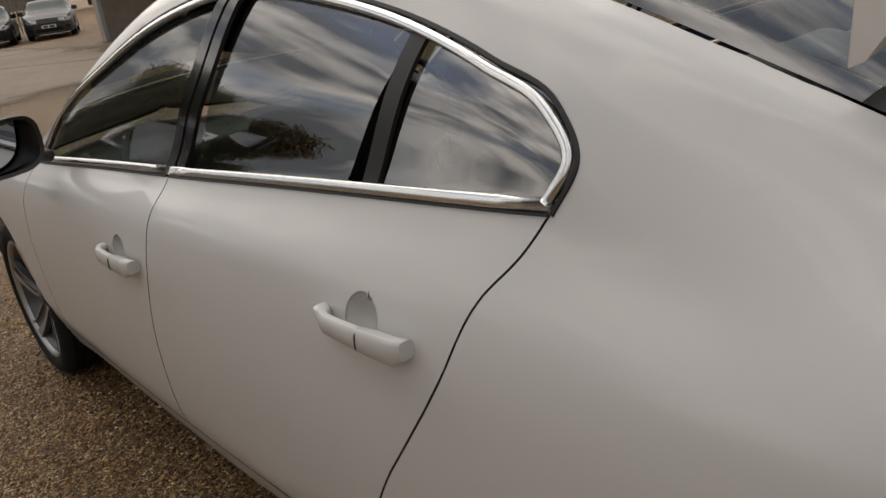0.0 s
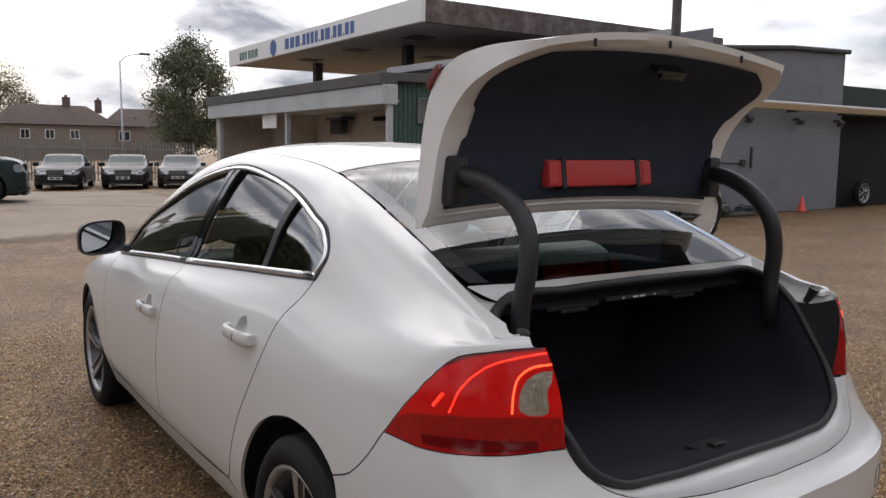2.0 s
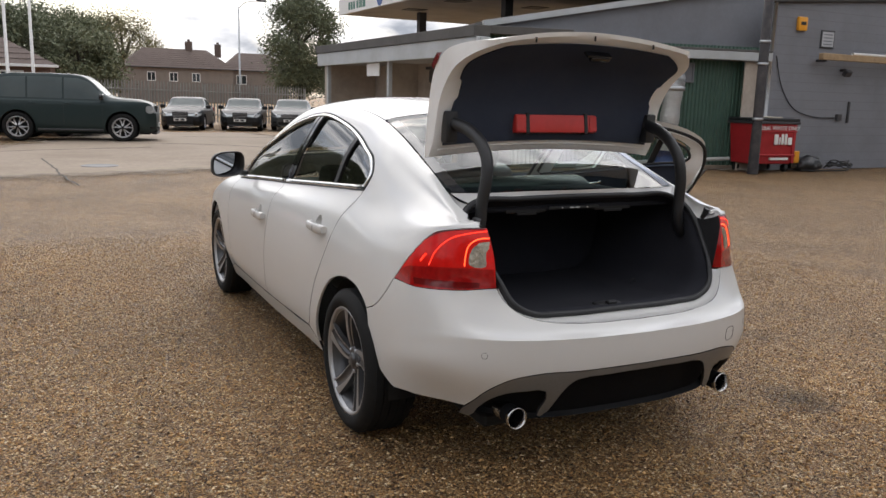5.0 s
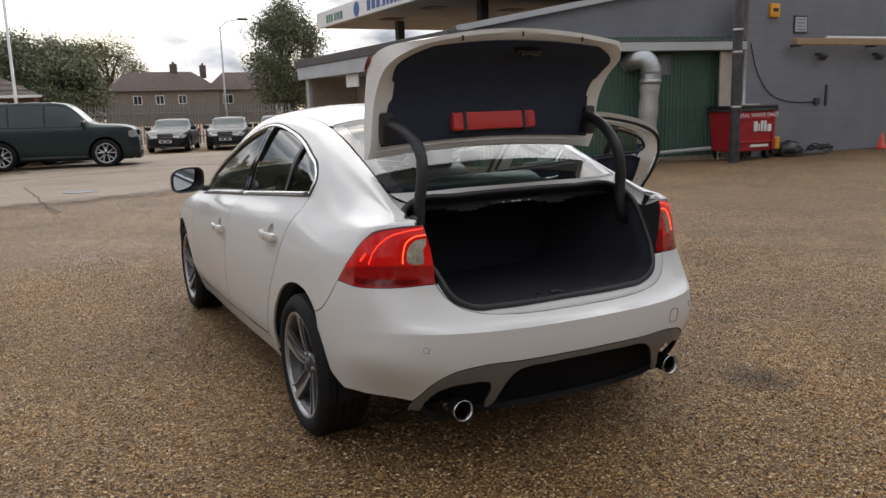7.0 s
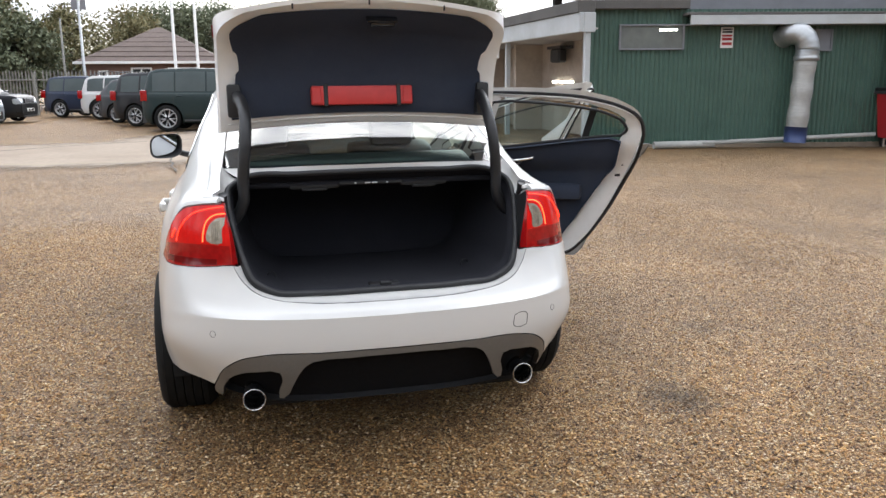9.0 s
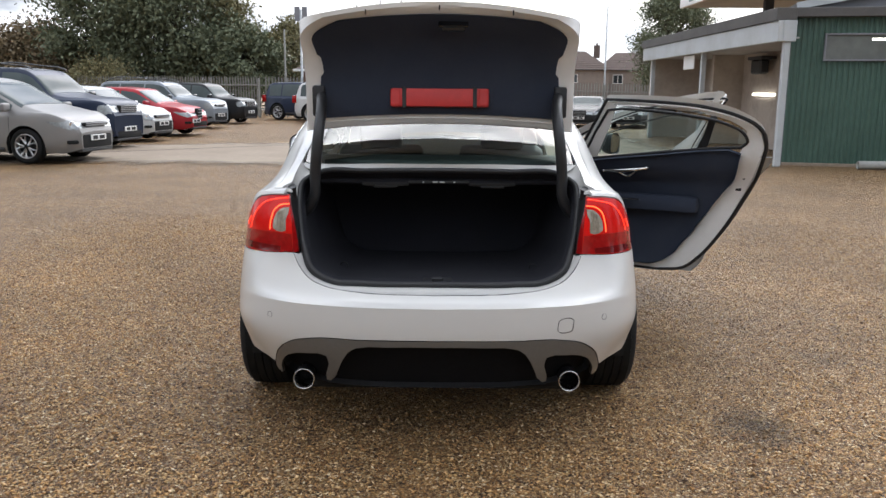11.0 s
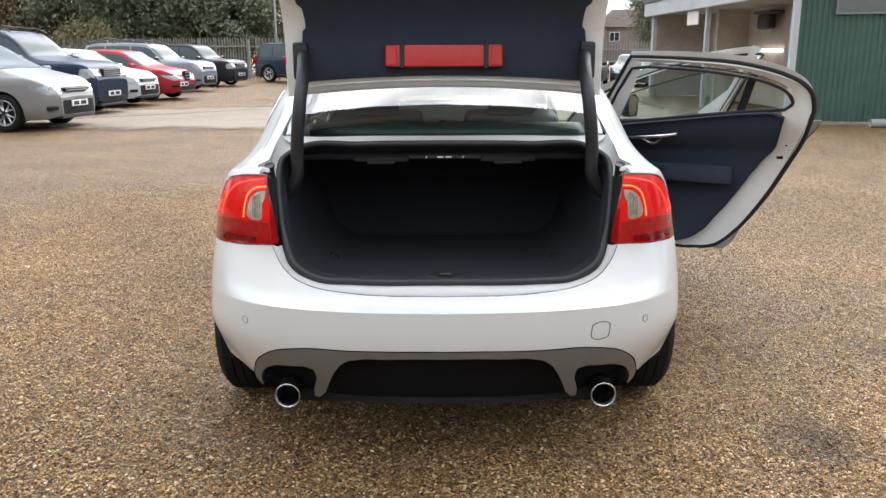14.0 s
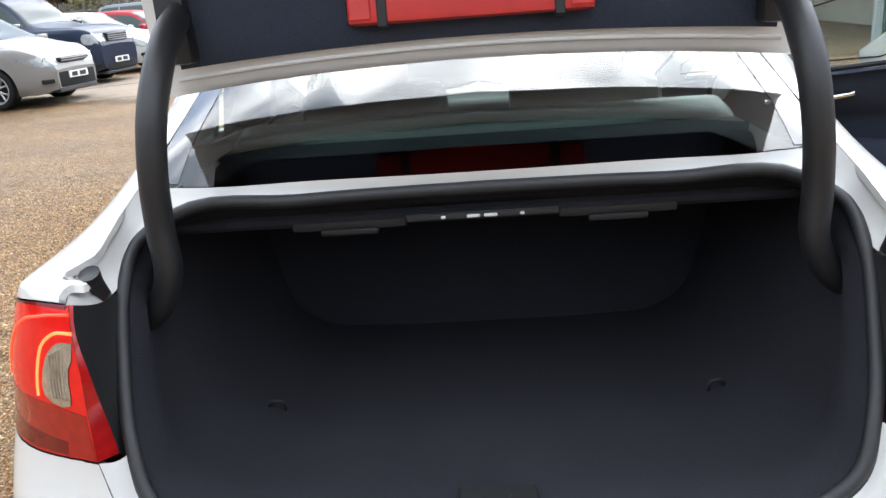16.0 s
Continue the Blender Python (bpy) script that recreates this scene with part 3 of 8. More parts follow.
def loose_pebbles(count):
    """Loose stones strewn over the packed bed round the car, thickest where one stands close to it."""
    rng = np.random.default_rng(12)
    parts = ((.36, -3.6, -.80, -1.6, 5.0), (.30, -2.6, 3.4, -3.0, -.6), (.14, .9, 4.5, -.8, 4.5), (.20, -6.0, 5.0, -2.8, 9.0))
    xy = np.concatenate([np.stack([rng.uniform(x0, x1, int(count * f)), rng.uniform(y0, y1, int(count * f))], 1) for f, x0, x1, y0, y1 in parts])
    n = len(xy)
    xy = xy + rng.normal(0, .45, xy.shape)
    s = rng.uniform(.0032, .0066, n) * np.where(rng.random(n) < .06, 1.5, 1)
    a = rng.uniform(0, 2 * np.pi, n)
    el = rng.uniform(1.0, 1.7, n)
    base = np.array([(1, 0, 0), (.25, .8, .15), (-.9, .45, -.1), (-.8, -.6, .1), (.35, -.85, -.1), (.1, .05, .75), (-.1, -.05, -.5)])
    V = np.repeat(base[None], n, 0) * (1 + rng.uniform(-.22, .22, (n, 7, 1)))
    V = V * np.stack([s * el, s, s * rng.uniform(.6, 1.0, n)], 1)[:, None]
    c, d = np.cos(a)[:, None], np.sin(a)[:, None]
    X, Y = V[..., 0] * c - V[..., 1] * d, V[..., 0] * d + V[..., 1] * c
    tilt = rng.normal(0, .3, (n, 1))
    Z = V[..., 2] + X * tilt
    gz = np.array([ground_z(x, y) - .016 * (max(abs(x), abs(y - 1)) > 4.5) for x, y in xy])
    P = np.stack([X + xy[:, :1], Y + xy[:, 1:], Z + gz[:, None] + s[:, None] * .25], -1).reshape(-1, 3)
    T = np.array([(0, 1, 5), (1, 2, 5), (2, 3, 5), (3, 4, 5), (4, 0, 5), (1, 0, 6), (2, 1, 6), (3, 2, 6), (4, 3, 6), (0, 4, 6)])
    F = (T[None] + 7 * np.arange(n)[:, None, None]).reshape(-1, 3)
    me = bpy.data.meshes.new("gravel_stones")
    me.vertices.add(len(P))
    me.vertices.foreach_set("co", P.astype(np.float32).ravel())
    me.loops.add(F.size)
    me.loops.foreach_set("vertex_index", F.astype(np.int32).ravel())
    me.polygons.add(len(F))
    me.polygons.foreach_set("loop_start", np.arange(0, F.size, 3, dtype=np.int32))
    me.polygons.foreach_set("loop_total", np.full(len(F), 3, np.int32))
    me.update()
    me.materials.append(gravel_material(True))
    return tagged(new("gravel_stones", me), "loose golden and brown flint stones lying over the yard", "gravel", kind="stuff")


loose_pebbles(150000)

# ---------------------------------------------------------------- the white saloon
R_SIDE = [(.05, .21), (.02, .30), (.0, .42), (-.003, .55), (0, .65), (.008, .74), (.022, .83)]
D_SIDE = [(.075, .195), (.045, .265), (.012, .36), (0, .5), (0, .63), (.01, .74), (.025, .83)]
REAR_C = [(.10, .22), (.036, .36), (.0, .485), (-.002, .606), (.005, .619), (.050, .640), (.088, .712), (.113, .88), (.15, 1.03)]
# base point (x, y), way it faces in degrees, lower profile (inset, height) x 9, upper profile (x, z) x 5
STATIONS = [
    ((0, -.895), 90, REAR_C, None),
    ((.30, -.875), 80, REAR_C, None),
    ((.52, -.82), 66, REAR_C[:5] + [(.050, .650), (.106, .75), (.117, .89), (.15, 1.025)], None),
    ((.68, -.73), 52, [(.13, .22), (.065, .34), (0, .48), (-.001, .597), (.006, .627), (.040, .664), (.092, .77), (.11, .90), (.145, 1.02)], None),
    ((.78, -.61), 38, [(.13, .24), (.075, .34), (0, .48), (0, .585), (.009, .635), (.028, .71), (.058, .80), (.07, .90), (.10, 1.005)], [(.672, -.56, 1.014), (.64, -.562, 1.024), (.602, -.562, 1.032), (.3, -.6, 1.05), (0, -.6, 1.06)]),
    ((.843, -.46), 24, [(.08, .26), (.042, .345), (0, .47), (0, .56), (.008, .64), (.02, .72), (.035, .80), (.05, .89), (.085, .985)], [(.705, -.465, 1.017), (.655, -.47, 1.037), (.605, -.47, 1.05), (.3, -.48, 1.07), (0, -.48, 1.075)]),
    ((.862, -.38), 16, [(.045, .26), (.022, .34), (0, .46), (0, .56), (.006, .64), (.018, .72), (.035, .80), (.05, .89), (.095, .983)], [(.69, 1.03), (.645, 1.055), (.597, 1.075), (.3, 1.085), (0, 1.09)]),
    ((.878, -.25), 8, [(.03, .26), (.01, .34), (0, .44), (0, .55), (.002, .64), (.012, .73), (.028, .82), (.05, .90), (.105, .985)], [(.705, 1.05), (.65, 1.09), (.588, 1.132), (.3, 1.16), (0, 1.17)]),
    ((.89, 0), 0, R_SIDE + [(.05, .91), (.112, .995)], [(.725, 1.075), (.66, 1.158), (.573, 1.222), (.3, 1.258), (0, 1.27)]),
    ((.895, .22), 0, R_SIDE + [(.058, .935), (.125, 1.05)], [(.735, 1.15), (.672, 1.243), (.565, 1.305), (.3, 1.35), (0, 1.364)]),
    ((.90, .46), 0, R_SIDE + [(.058, .93), (.13, 1.043)], [(.722, 1.19), (.655, 1.297), (.56, 1.376), (.3, 1.425), (0, 1.438)]),
    ((.91, .85), 0, D_SIDE + [(.055, .92), (.137, 1.02)], [(.726, 1.19), (.652, 1.345), (.56, 1.42), (.3, 1.462), (0, 1.474)]),
    ((.92, 1.25), 0, D_SIDE + [(.055, .905), (.14, 1.0)], [(.737, 1.17), (.652, 1.375), (.565, 1.435), (.3, 1.475), (0, 1.485)]),
    ((.923, 1.65), 0, D_SIDE + [(.055, .89), (.135, .97)], [(.747, 1.13), (.672, 1.305), (.58, 1.385), (.3, 1.445), (0, 1.46)]),
    ((.922, 2.05), 0, D_SIDE[:6] + [(.025, .81), (.05, .87), (.118, .94)], [(.765, 1.05), (.71, 1.165), (.63, 1.23), (.3, 1.29), (0, 1.31)]),
    ((.92, 2.4), 0, D_SIDE[:5] + [(.008, .72), (.02, .79), (.045, .845), (.095, .905)], [(.80, .945), (.77, 1.0), (.70, 1.04), (.35, 1.095), (0, 1.115)]),
    ((.917, 2.8), 0, R_SIDE[:5] + [(.006, .72), (.02, .79), (.06, .85), (.13, .885)], [(.73, .905), (.66, .93), (.56, .955), (.3, .985), (0, .995)]),
    ((.895, 3.2), -10, R_SIDE[:3] + [(0, .52), (.004, .6), (.01, .66), (.03, .72), (.08, .77), (.15, .80)], [(.66, .825), (.58, .85), (.5, .87), (.3, .9), (0, .91)]),
    ((.80, 3.52), -38, [(.05, .2), (.02, .3), (0, .42), (0, .52), (.004, .58), (.01, .63), (.03, .68), (.08, .72), (.2, .75)], None),
    ((.55, 3.68), -65, [(.05, .2), (.02, .3), (0, .42), (0, .52), (.004, .58), (.01, .63), (.03, .68), (.08, .72), (.2, .76)], None),
    ((0, 3.75), -90, [(.05, .2), (.02, .3), (0, .42), (0, .52), (.004, .58), (.01, .63), (.03, .68), (.08, .72), (.2, .77)], None),
]


def body_grid(stations, deck, nose):
    rows = []
    for (x, y), ang, low, up in stations:
        c, s = math.cos(radians(ang)), -math.sin(radians(ang))
        r = [(x - c * d, y - s * d, z) for d, z in low]
        if up:
            r += [(u[0], u[1] if len(u) == 3 else y, u[-1]) for u in up]
        else:
            q = np.array(deck if y < 1 else nose)
            r += [tuple(np.array(r[8]) * (1 - k / 5) + q * k / 5) for k in range(1, 6)]
        rows.append(r)
    return rows


skin = Skin(body_grid(STATIONS, (0, -.42, 1.09), (0, 3.3, .86)), per_row=6, step=0.035, smooth=20)
SIDE = (26, skin.nc, 0, skin.nr)                    # columns along the flank
BELT = [(2.44, .90), (1.9, .938), (1.41, .972), (.8, 1.018), (.213, 1.062)]
DLO = [(.213, 1.062), (.187, 1.128), (.237, 1.195), (.371, 1.25), (.54, 1.302), (.825, 1.357), (1.08, 1.384), (1.453, 1.345), (1.9, 1.222), (2.27, 1.07), (2.44, .90)]
SEAM_R = [(.213, 1.062), (.245, 1.005), (.29, .95), (.352, .815), (.43, .69), (.505, .58), (.575, .455), (.625, .355), (.665, .318)]
SEAM_M = [(1.41, .972), (1.39, .855), (1.405, .73), (1.425, .60), (1.44, .305)]
SEAM_F = [(2.44, .90), (2.45, .74), (2.42, .5), (2.39, .300)]
ARCH_R = [(-.335, .318), (-.25, .39), (-.18, .49), (-.147, .61), (-.06, .668), (.06, .69), (.18, .677), (.30, .63), (.40, .545), (.48, .43), (.53, .31), (.54, .262)]
ARCH_F = [(2.54, .262), (2.56, .36), (2.63, .50), (2.75, .62), (2.93, .675), (3.10, .62), (3.22, .50), (3.27, .36)]
LAMP_TOP = [(.832, -.335, .775), (.838, -.40, .862), (.815, -.455, .93), (.775, -.505, .985), (.70, -.57, 1.004), (.594, -.634, 1.019)]
LAMP_BOT = [(.832, -.335, .775), (.80, -.47, .768), (.71, -.59, .772), (.566, -.675, .788)]
LAMP_IN = [(.566, -.675, .788), (.575, -.67, .90), (.594, -.634, 1.019)]


def rev(a):
    return list(reversed(a))


yz = lambda p, per=6: skin.line(p, "yz", per, SIDE)
L_belt, L_dlo, L_sr, L_sm, L_sf = yz(BELT), yz(DLO, 8), yz(SEAM_R), yz(SEAM_M), yz(SEAM_F)
L_ar, L_af = yz(ARCH_R), yz(ARCH_F)
L_lt, L_lb, L_li = (skin.line(p, "xyz", 5) for p in (LAMP_TOP, LAMP_BOT, LAMP_IN))
L_bseam = yz([(-.147, .61), (-.222, .64), (-.29, .705), (-.335, .775)], 4)
L_roof = skin.line([(.725, 2.42), (.66, 2.08), (.592, 1.76), (.567, 1.3), (.56, .85), (.56, .46), (.565, .22), (.573, 0), (.588, -.25), (.60, -.385)], "xy", 6, (26, skin.nc, 48, skin.nr))
REARZ = (0, 20, 0, 60)
xz = lambda p, per=5: skin.line(p, "xz", per, REARZ)
VAL_TOP = [(0, .493), (.30, .490), (.48, .484), (.57, .458), (.625, .410), (.655, .342)]
VAL_LOW = [(.655, .342), (.664, .275), (.636, .270), (.628, .32), (.603, .372), (.56, .402), (.50, .413), (.425, .411), (.418, .375), (.432, .300), (.412, .296), (.375, .36), (.338, .43), (.305, .453), (.2, .462), (0, .465)]

Q_IN = skin.line([(.60, -.385), (.60, -.50)], "xy", 3, (26, 40, 50, 70)) + [(24.2, 66.0), (23.0, 58.6), (21.7, 51.4)]
car = thing("saloon_car", "white saloon car, boot lid raised, two doors open, on gravel", "car")
k_arch = min(range(len(L_ar)), key=lambda k: abs(L_ar[k][1] - L_bseam[0][1]) + abs(L_ar[k][0] - L_bseam[0][0]))
half_top = float(skin.nr - 1)


def skin_part(name, poly, material, label="", parent=None, lift=0.0, gap=0.0022, flange=0.012, mirror=False, whole=False):
    return part(name, panel(skin, poly, lift, gap, flange, mirror, whole), [material, SEAL], parent or car, label, smooth=None if False else 50)


# flank panels, both sides; the doors of the far side are hung open further down
sill_low = [(c, 0.0) for c in np.linspace(yz([(.54, .262)], 1)[0][0], yz([(2.54, .262)], 1)[0][0], 30)]
P_rdoor = L_sr + yz([(.665, .318), (1.1, .311), (1.44, .305)], 4)[1:-1] + rev(L_sm) + [q for q in L_belt if L_belt and L_sr[0][0] < q[0] < L_sm[0][0]][::1]
P_fdoor = L_sm + yz([(1.44, .305), (1.9, .302), (2.39, .300)], 4)[1:-1] + rev(L_sf) + [q for q in L_belt if q[0] > L_sm[0][0]][1:]
P_quarter = (rev(L_sr) + L_dlo[1:] + L_roof + Q_IN[1:] + rev(L_lt)[1:] + rev(L_bseam)[1:]
             + L_ar[k_arch + 1:] + yz([(.54, .262), (.605, .292)], 1)[1:])
P_fender = rev(L_sf) + skin.line([(.725, 2.42), (.72, 2.75), (.66, 3.2), (.52, 3.5)], "xy", 4, (60, skin.nc, 40, skin.nr)) + yz([(3.45, .60), (3.38, .45)], 3)[1:] + rev(L_af) + yz([(2.54, .262), (2.39, .297)], 1)[1:]
P_sill = yz([(2.54, .262), (2.39, .297), (1.9, .299), (1.44, .302), (1.1, .308), (.665, .315), (.605, .292), (.54, .262)], 1) + sill_low
P_bumper = (rev(L_bseam) + L_ar[:k_arch][::-1] + skin.line([(.81, -.42, .320), (.735, -.54, .316), (.668, -.64, .318)], "xyz", 4)
            + rev(xz(VAL_TOP)) + xz([(0, .493), (0, .655)], 4)[1:] + xz([(0, .655), (.30, .66), (.42, .672), (.50, .70), (.545, .745), (.566, .788)], 4)[1:] + rev(L_lb)[1:])
P_val = xz(VAL_TOP) + xz(VAL_LOW, 2)[1:]
P_lamp = L_lt[1:] + rev(L_li)[1:] + rev(L_lb)[1:]
for mir in (False, True):
    part("rear_wing", panel(skin, P_quarter, mirror=mir), [PAINT, PAINT], car, smooth=50)
    skin_part("front_wing", P_fender, PAINT, mirror=mir)
    skin_part("sill", P_sill, PAINT, mirror=mir)
    skin_part("tail_lamp", P_lamp, LAMP_RED, "red tail lamp with lit light guides", gap=.001, mirror=mir)
skin_part("rear_bumper", P_bumper, PAINT, whole=True)
skin_part("valance", P_val, GREY_PLASTIC, "grey plastic lower bumper valance", whole=True)
CUP_R = .041


def with_cup(poly, y, z):
    """A door's outline in two halves that leave a round hole for the handle cup."""
    mid, top, low = (skin.find((0, y, z + k), (0, 1, 1), SIDE) for k in (0, CUP_R, -CUP_R))
    ic, halves = mid[0], []
    for sg in (1, -1):
        out = []
        for c, d in zip(poly, poly[1:] + poly[:1]):
            fc, fd = sg * (c[0] - ic), sg * (d[0] - ic)
            if fc >= 0:
                out.append(tuple(c))
            if (fc >= 0) != (fd >= 0):
                t = fc / (fc - fd)
                out.append((ic, c[1] + (d[1] - c[1]) * t))
        n = len(out)
        k = next(k for k in range(n) if abs(out[k][0] - ic) < 1e-7 and abs(out[(k + 1) % n][0] - ic) < 1e-7 and abs(out[k][1] - out[(k + 1) % n][1]) > 3)
        arc = [(ic, low[1])] + [skin.find((0, y + sg * CUP_R * math.cos(a), z + CUP_R * math.sin(a)), (0, 1, 1), SIDE) for a in np.linspace(-math.pi / 2, math.pi / 2, 19)[1:-1]] + [(ic, top[1])]
        if out[k][1] > out[(k + 1) % n][1]:
            arc = rev(arc)
        halves.append(out[:k + 1] + arc + out[k + 1:])
    return halves


def near_door(name, poly, y, z):
    bm = panel(skin, with_cup(poly, y, z))
    for f in bm.faces:
        c = f.calc_center_median()
        if math.hypot(c.y - y, c.z - z) < CUP_R + .012:
            f.material_index = 0
    d = part(name, bm, [PAINT, SEAL], car, smooth=50)
    bm = bmesh.new()
    rows = []
    for q, dep in ((1.08, .003), (1.0, .008), (.93, .018), (.78, .027), (.5, .032), (.15, .034)):
        rows.append([bm.verts.new((-(skin.at(*skin.find((0, y, z), (0, 1, 1), SIDE))[0] * (1 - q) + skin.at(*skin.find((0, y + CUP_R * q * math.cos(a), z + CUP_R * q * math.sin(a)), (0, 1, 1), SIDE))[0] * q - dep), y + CUP_R * q * math.cos(a), z + CUP_R * q * math.sin(a))) for a in np.linspace(0, 2 * math.pi, 36, endpoint=False)])
    for a, b in zip(rows, rows[1:]):
        for i in range(36):
            bm.faces.new((a[i], a[(i + 1) % 36], b[(i + 1) % 36], b[i]))
    bm.faces.new(rows[-1])
    bmesh.ops.recalc_face_normals(bm, faces=bm.faces)
    part("handle_cup", bm, PAINT, d, smooth=60)
    return d


near_door("rear_door", P_rdoor, .545, .862)
near_door("front_door", P_fdoor, 1.575, .782)
P_roof = [(q[0], q[1]) for q in skin.line([(.56, .46), (.56, .85), (.567, 1.3), (.592, 1.76)], "xy", 6, (26, skin.nc, 48, skin.nr))] + [(skin.line([(.3, 1.80)], "xy", 1)[0]), (skin.line([(0, 1.82)], "xy", 1)[0][0], half_top), (skin.line([(0, .41)], "xy", 1)[0][0], half_top)] + skin.line([(.3, .425)], "xy", 1)
skin_part("roof", P_roof, PAINT, whole=True)
P_rglass = skin.line([(.555, .455), (.56, .22), (.568, 0), (.58, -.22), (.577, -.318)], "xy", 6, (20, skin.nc, 48, skin.nr)) + [skin.line([(.45, -.348)], "xy", 1)[0], skin.line([(.3, -.361)], "xy", 1)[0], (skin.line([(0, -.375)], "xy", 1)[0][0], half_top), (skin.line([(0, .405)], "xy", 1)[0][0], half_top), skin.line([(.3, .42)], "xy", 1)[0]]
skin_part("rear_window", P_rglass, REAR_GLASS, "tinted rear window", whole=True, flange=0.0)
for mir in (False, True):
    skin_part("glass_border", skin.line([(.5585, .40), (.560, .22), (.568, 0), (.578, -.22), (.574, -.310)], "xy", 5, (20, skin.nc, 48, skin.nr)) + skin.line([(.520, -.325), (.527, -.22), (.520, 0), (.513, .22), (.512, .41)], "xy", 5, (20, skin.nc, 48, skin.nr)), FRIT, "dark ceramic border of the rear window", lift=.0012, gap=0, flange=0, mirror=mir)

# glass, pillars and bright trim of the near side
yb = lambda z: 1.39 - (z - .99) / .394 * .24              # middle of the centre pillar
yd = lambda z: .619 - (z - 1.045) / .253 * .084           # divider bar of the rear door's window
dl, be = spl(DLO, 8), spl(BELT, 6)
Y_front = [p for p in dl if p[0] > yb(p[1])] + [p for p in be if p[0] > yb(p[1])]
Y_rear = [p for p in be if yd(p[1]) < p[0] < yb(p[1])] + [p for p in dl if yd(p[1]) < p[0] < yb(p[1])]
Y_quart = [p for p in be if p[0] < yd(p[1])] + [p for p in dl if p[0] < yd(p[1])]
Y_bp = [(yb(z) + s * .048, z) for s, zz in ((1, (.985, 1.12, 1.25, 1.365)), (-1, (1.375, 1.25, 1.12, .99))) for z in zz]
Y_div = [(yd(z) + s * .021, z) for s, zz in ((1, (1.035, 1.17, 1.288)), (-1, (1.298, 1.17, 1.04))) for z in zz]
G = lambda p: skin.line([tuple(q) for q in p], "yz", 1, SIDE)


def strip_on(pts, kind, width, thick, mirror=False, per=6, near=None, lift=0.0):
    L = skin.line(pts, kind, per, near)
    bm = bmesh.new()
    s = 1 if mirror else -1
    q = [skin.at(*g) + skin.normal(*g) * lift for g in L]
    n = [skin.normal(*g) for g in L]
    ribbon(bm, [(s * a[0], a[1], a[2]) for a in q], [(s * a[0], a[1], a[2]) for a in n], width, thick)
    return bm



def hang(m, h, deg):
    """A door's pose, swung open about an upright hinge at h."""
    return Matrix.Translation((*h, 0)) @ pose(0, 0, 0, 0, 0, deg) @ Matrix.Translation((-h[0], -h[1], 0))


def handle(y0, y1, z, parent, mirror=False):
    """A pull handle that stands off the skin over a shallow cup."""
    s = 1 if mirror else -1
    X = lambda y, zz: skin.at(*skin.find((0, y, zz), (0, 1, 1), SIDE))[0]
    bm = bmesh.new()
    n, L = 18, y1 - y0
    rings = []
    for k in range(n + 1):
        t = k / n
        y = y1 - L * t                                     # from the front end to the rear end
        lift = .012 + .020 * min(1, t / .20, (1 - t) / .06 + .45)
        h = .0155 + .0075 * max(0, (t - .45) / .55) + .004 * math.sin(math.pi * t)
        if t < .08 or t > .97:
            h *= .72
        zc = z - .004 * math.sin(math.pi * t) - .002 * t
        xb = X(y, zc)
        ring = []
        for a in range(10):
            c, d = math.cos(2 * math.pi * a / 10), math.sin(2 * math.pi * a / 10)
            c = math.copysign(abs(c) ** .6, c)
            d = math.copysign(abs(d) ** .6, d)
            th = .011 if .12 < t < .62 else .02
            ring.append(bm.verts.new((s * (xb + lift + (th if c < 0 else .011) * c), y, zc + h * d)))
        rings.append(ring)
    for a, b in zip(rings, rings[1:]):
        for k in range(10):
            bm.faces.new((a[k], b[k], b[(k + 1) % 10], a[(k + 1) % 10]))
    bm.faces.new(rings[0])
    bm.faces.new(rings[-1])
    bmesh.ops.recalc_face_normals(bm, faces=bm.faces)
    hd = part("handle", bm, PAINT, parent, smooth=45)
    bm = bmesh.new()                                       # cut line of the lock cover
    yl = y0 + L * .40
    pts = [(s * (X(yl, z) + .0438 - .010 * abs(q) ** 5), yl - .003 * q, z - .005 + q * .0200) for q in np.linspace(-1, 1, 9)]
    tube(bm, pts, .0022, 5)
    part("lock_cover_line", bm, SEAL, hd)
    return hd


def window_set(mirror, rear_parent, front_parent):
    """Side panes, pillar cover, divider, bright surround and rubber of one flank."""
    for nm, poly, par in (("side_window", Y_front, front_parent), ("side_window", Y_rear, rear_parent), ("quarter_window", Y_quart, rear_parent)):
        pane = skin_part(nm, G(poly), SIDE_GLASS, "tinted side window", par, lift=-.006, gap=0, flange=0, mirror=mirror)
        for v in pane.data.vertices:                       # the panes lean in a little more than the frames
            v.co.x -= math.copysign(.013 * max(0, v.co.z - .95) / .40, v.co.x)
    for sg, par in ((1, front_parent), (-1, rear_parent)):
        band = [(yb(z) + (.05 if sg > 0 else -.004), z) for z in (.985, 1.12, 1.25, 1.365)] + [(yb(z) + (.004 if sg > 0 else -.05), z) for z in (1.375, 1.25, 1.12, .99)]
        skin_part("pillar_cover", G(band), GLOSS_BLACK, "gloss black pillar cover", par, lift=.001, gap=.0015, flange=.01, mirror=mirror)
    skin_part("divider_bar", G(Y_div), BLACK_PLASTIC, "", rear_parent, lift=-.002, gap=0, flange=.008, mirror=mirror)
    for pts, par in (([(1.40, .984), (.8, 1.030), (.213, 1.074)], rear_parent), ([(2.43, .912), (1.9, .950), (1.42, .983)], front_parent)):
        part("belt_trim", strip_on(pts, "yz", .021, .006, mirror, 6, SIDE), CHROME, par, "bright satin metal window trim", smooth=30)
        part("belt_seal", strip_on([(y, z - .0125) for y, z in pts], "yz", .005, .004, mirror, 6, SIDE), SEAL, par)


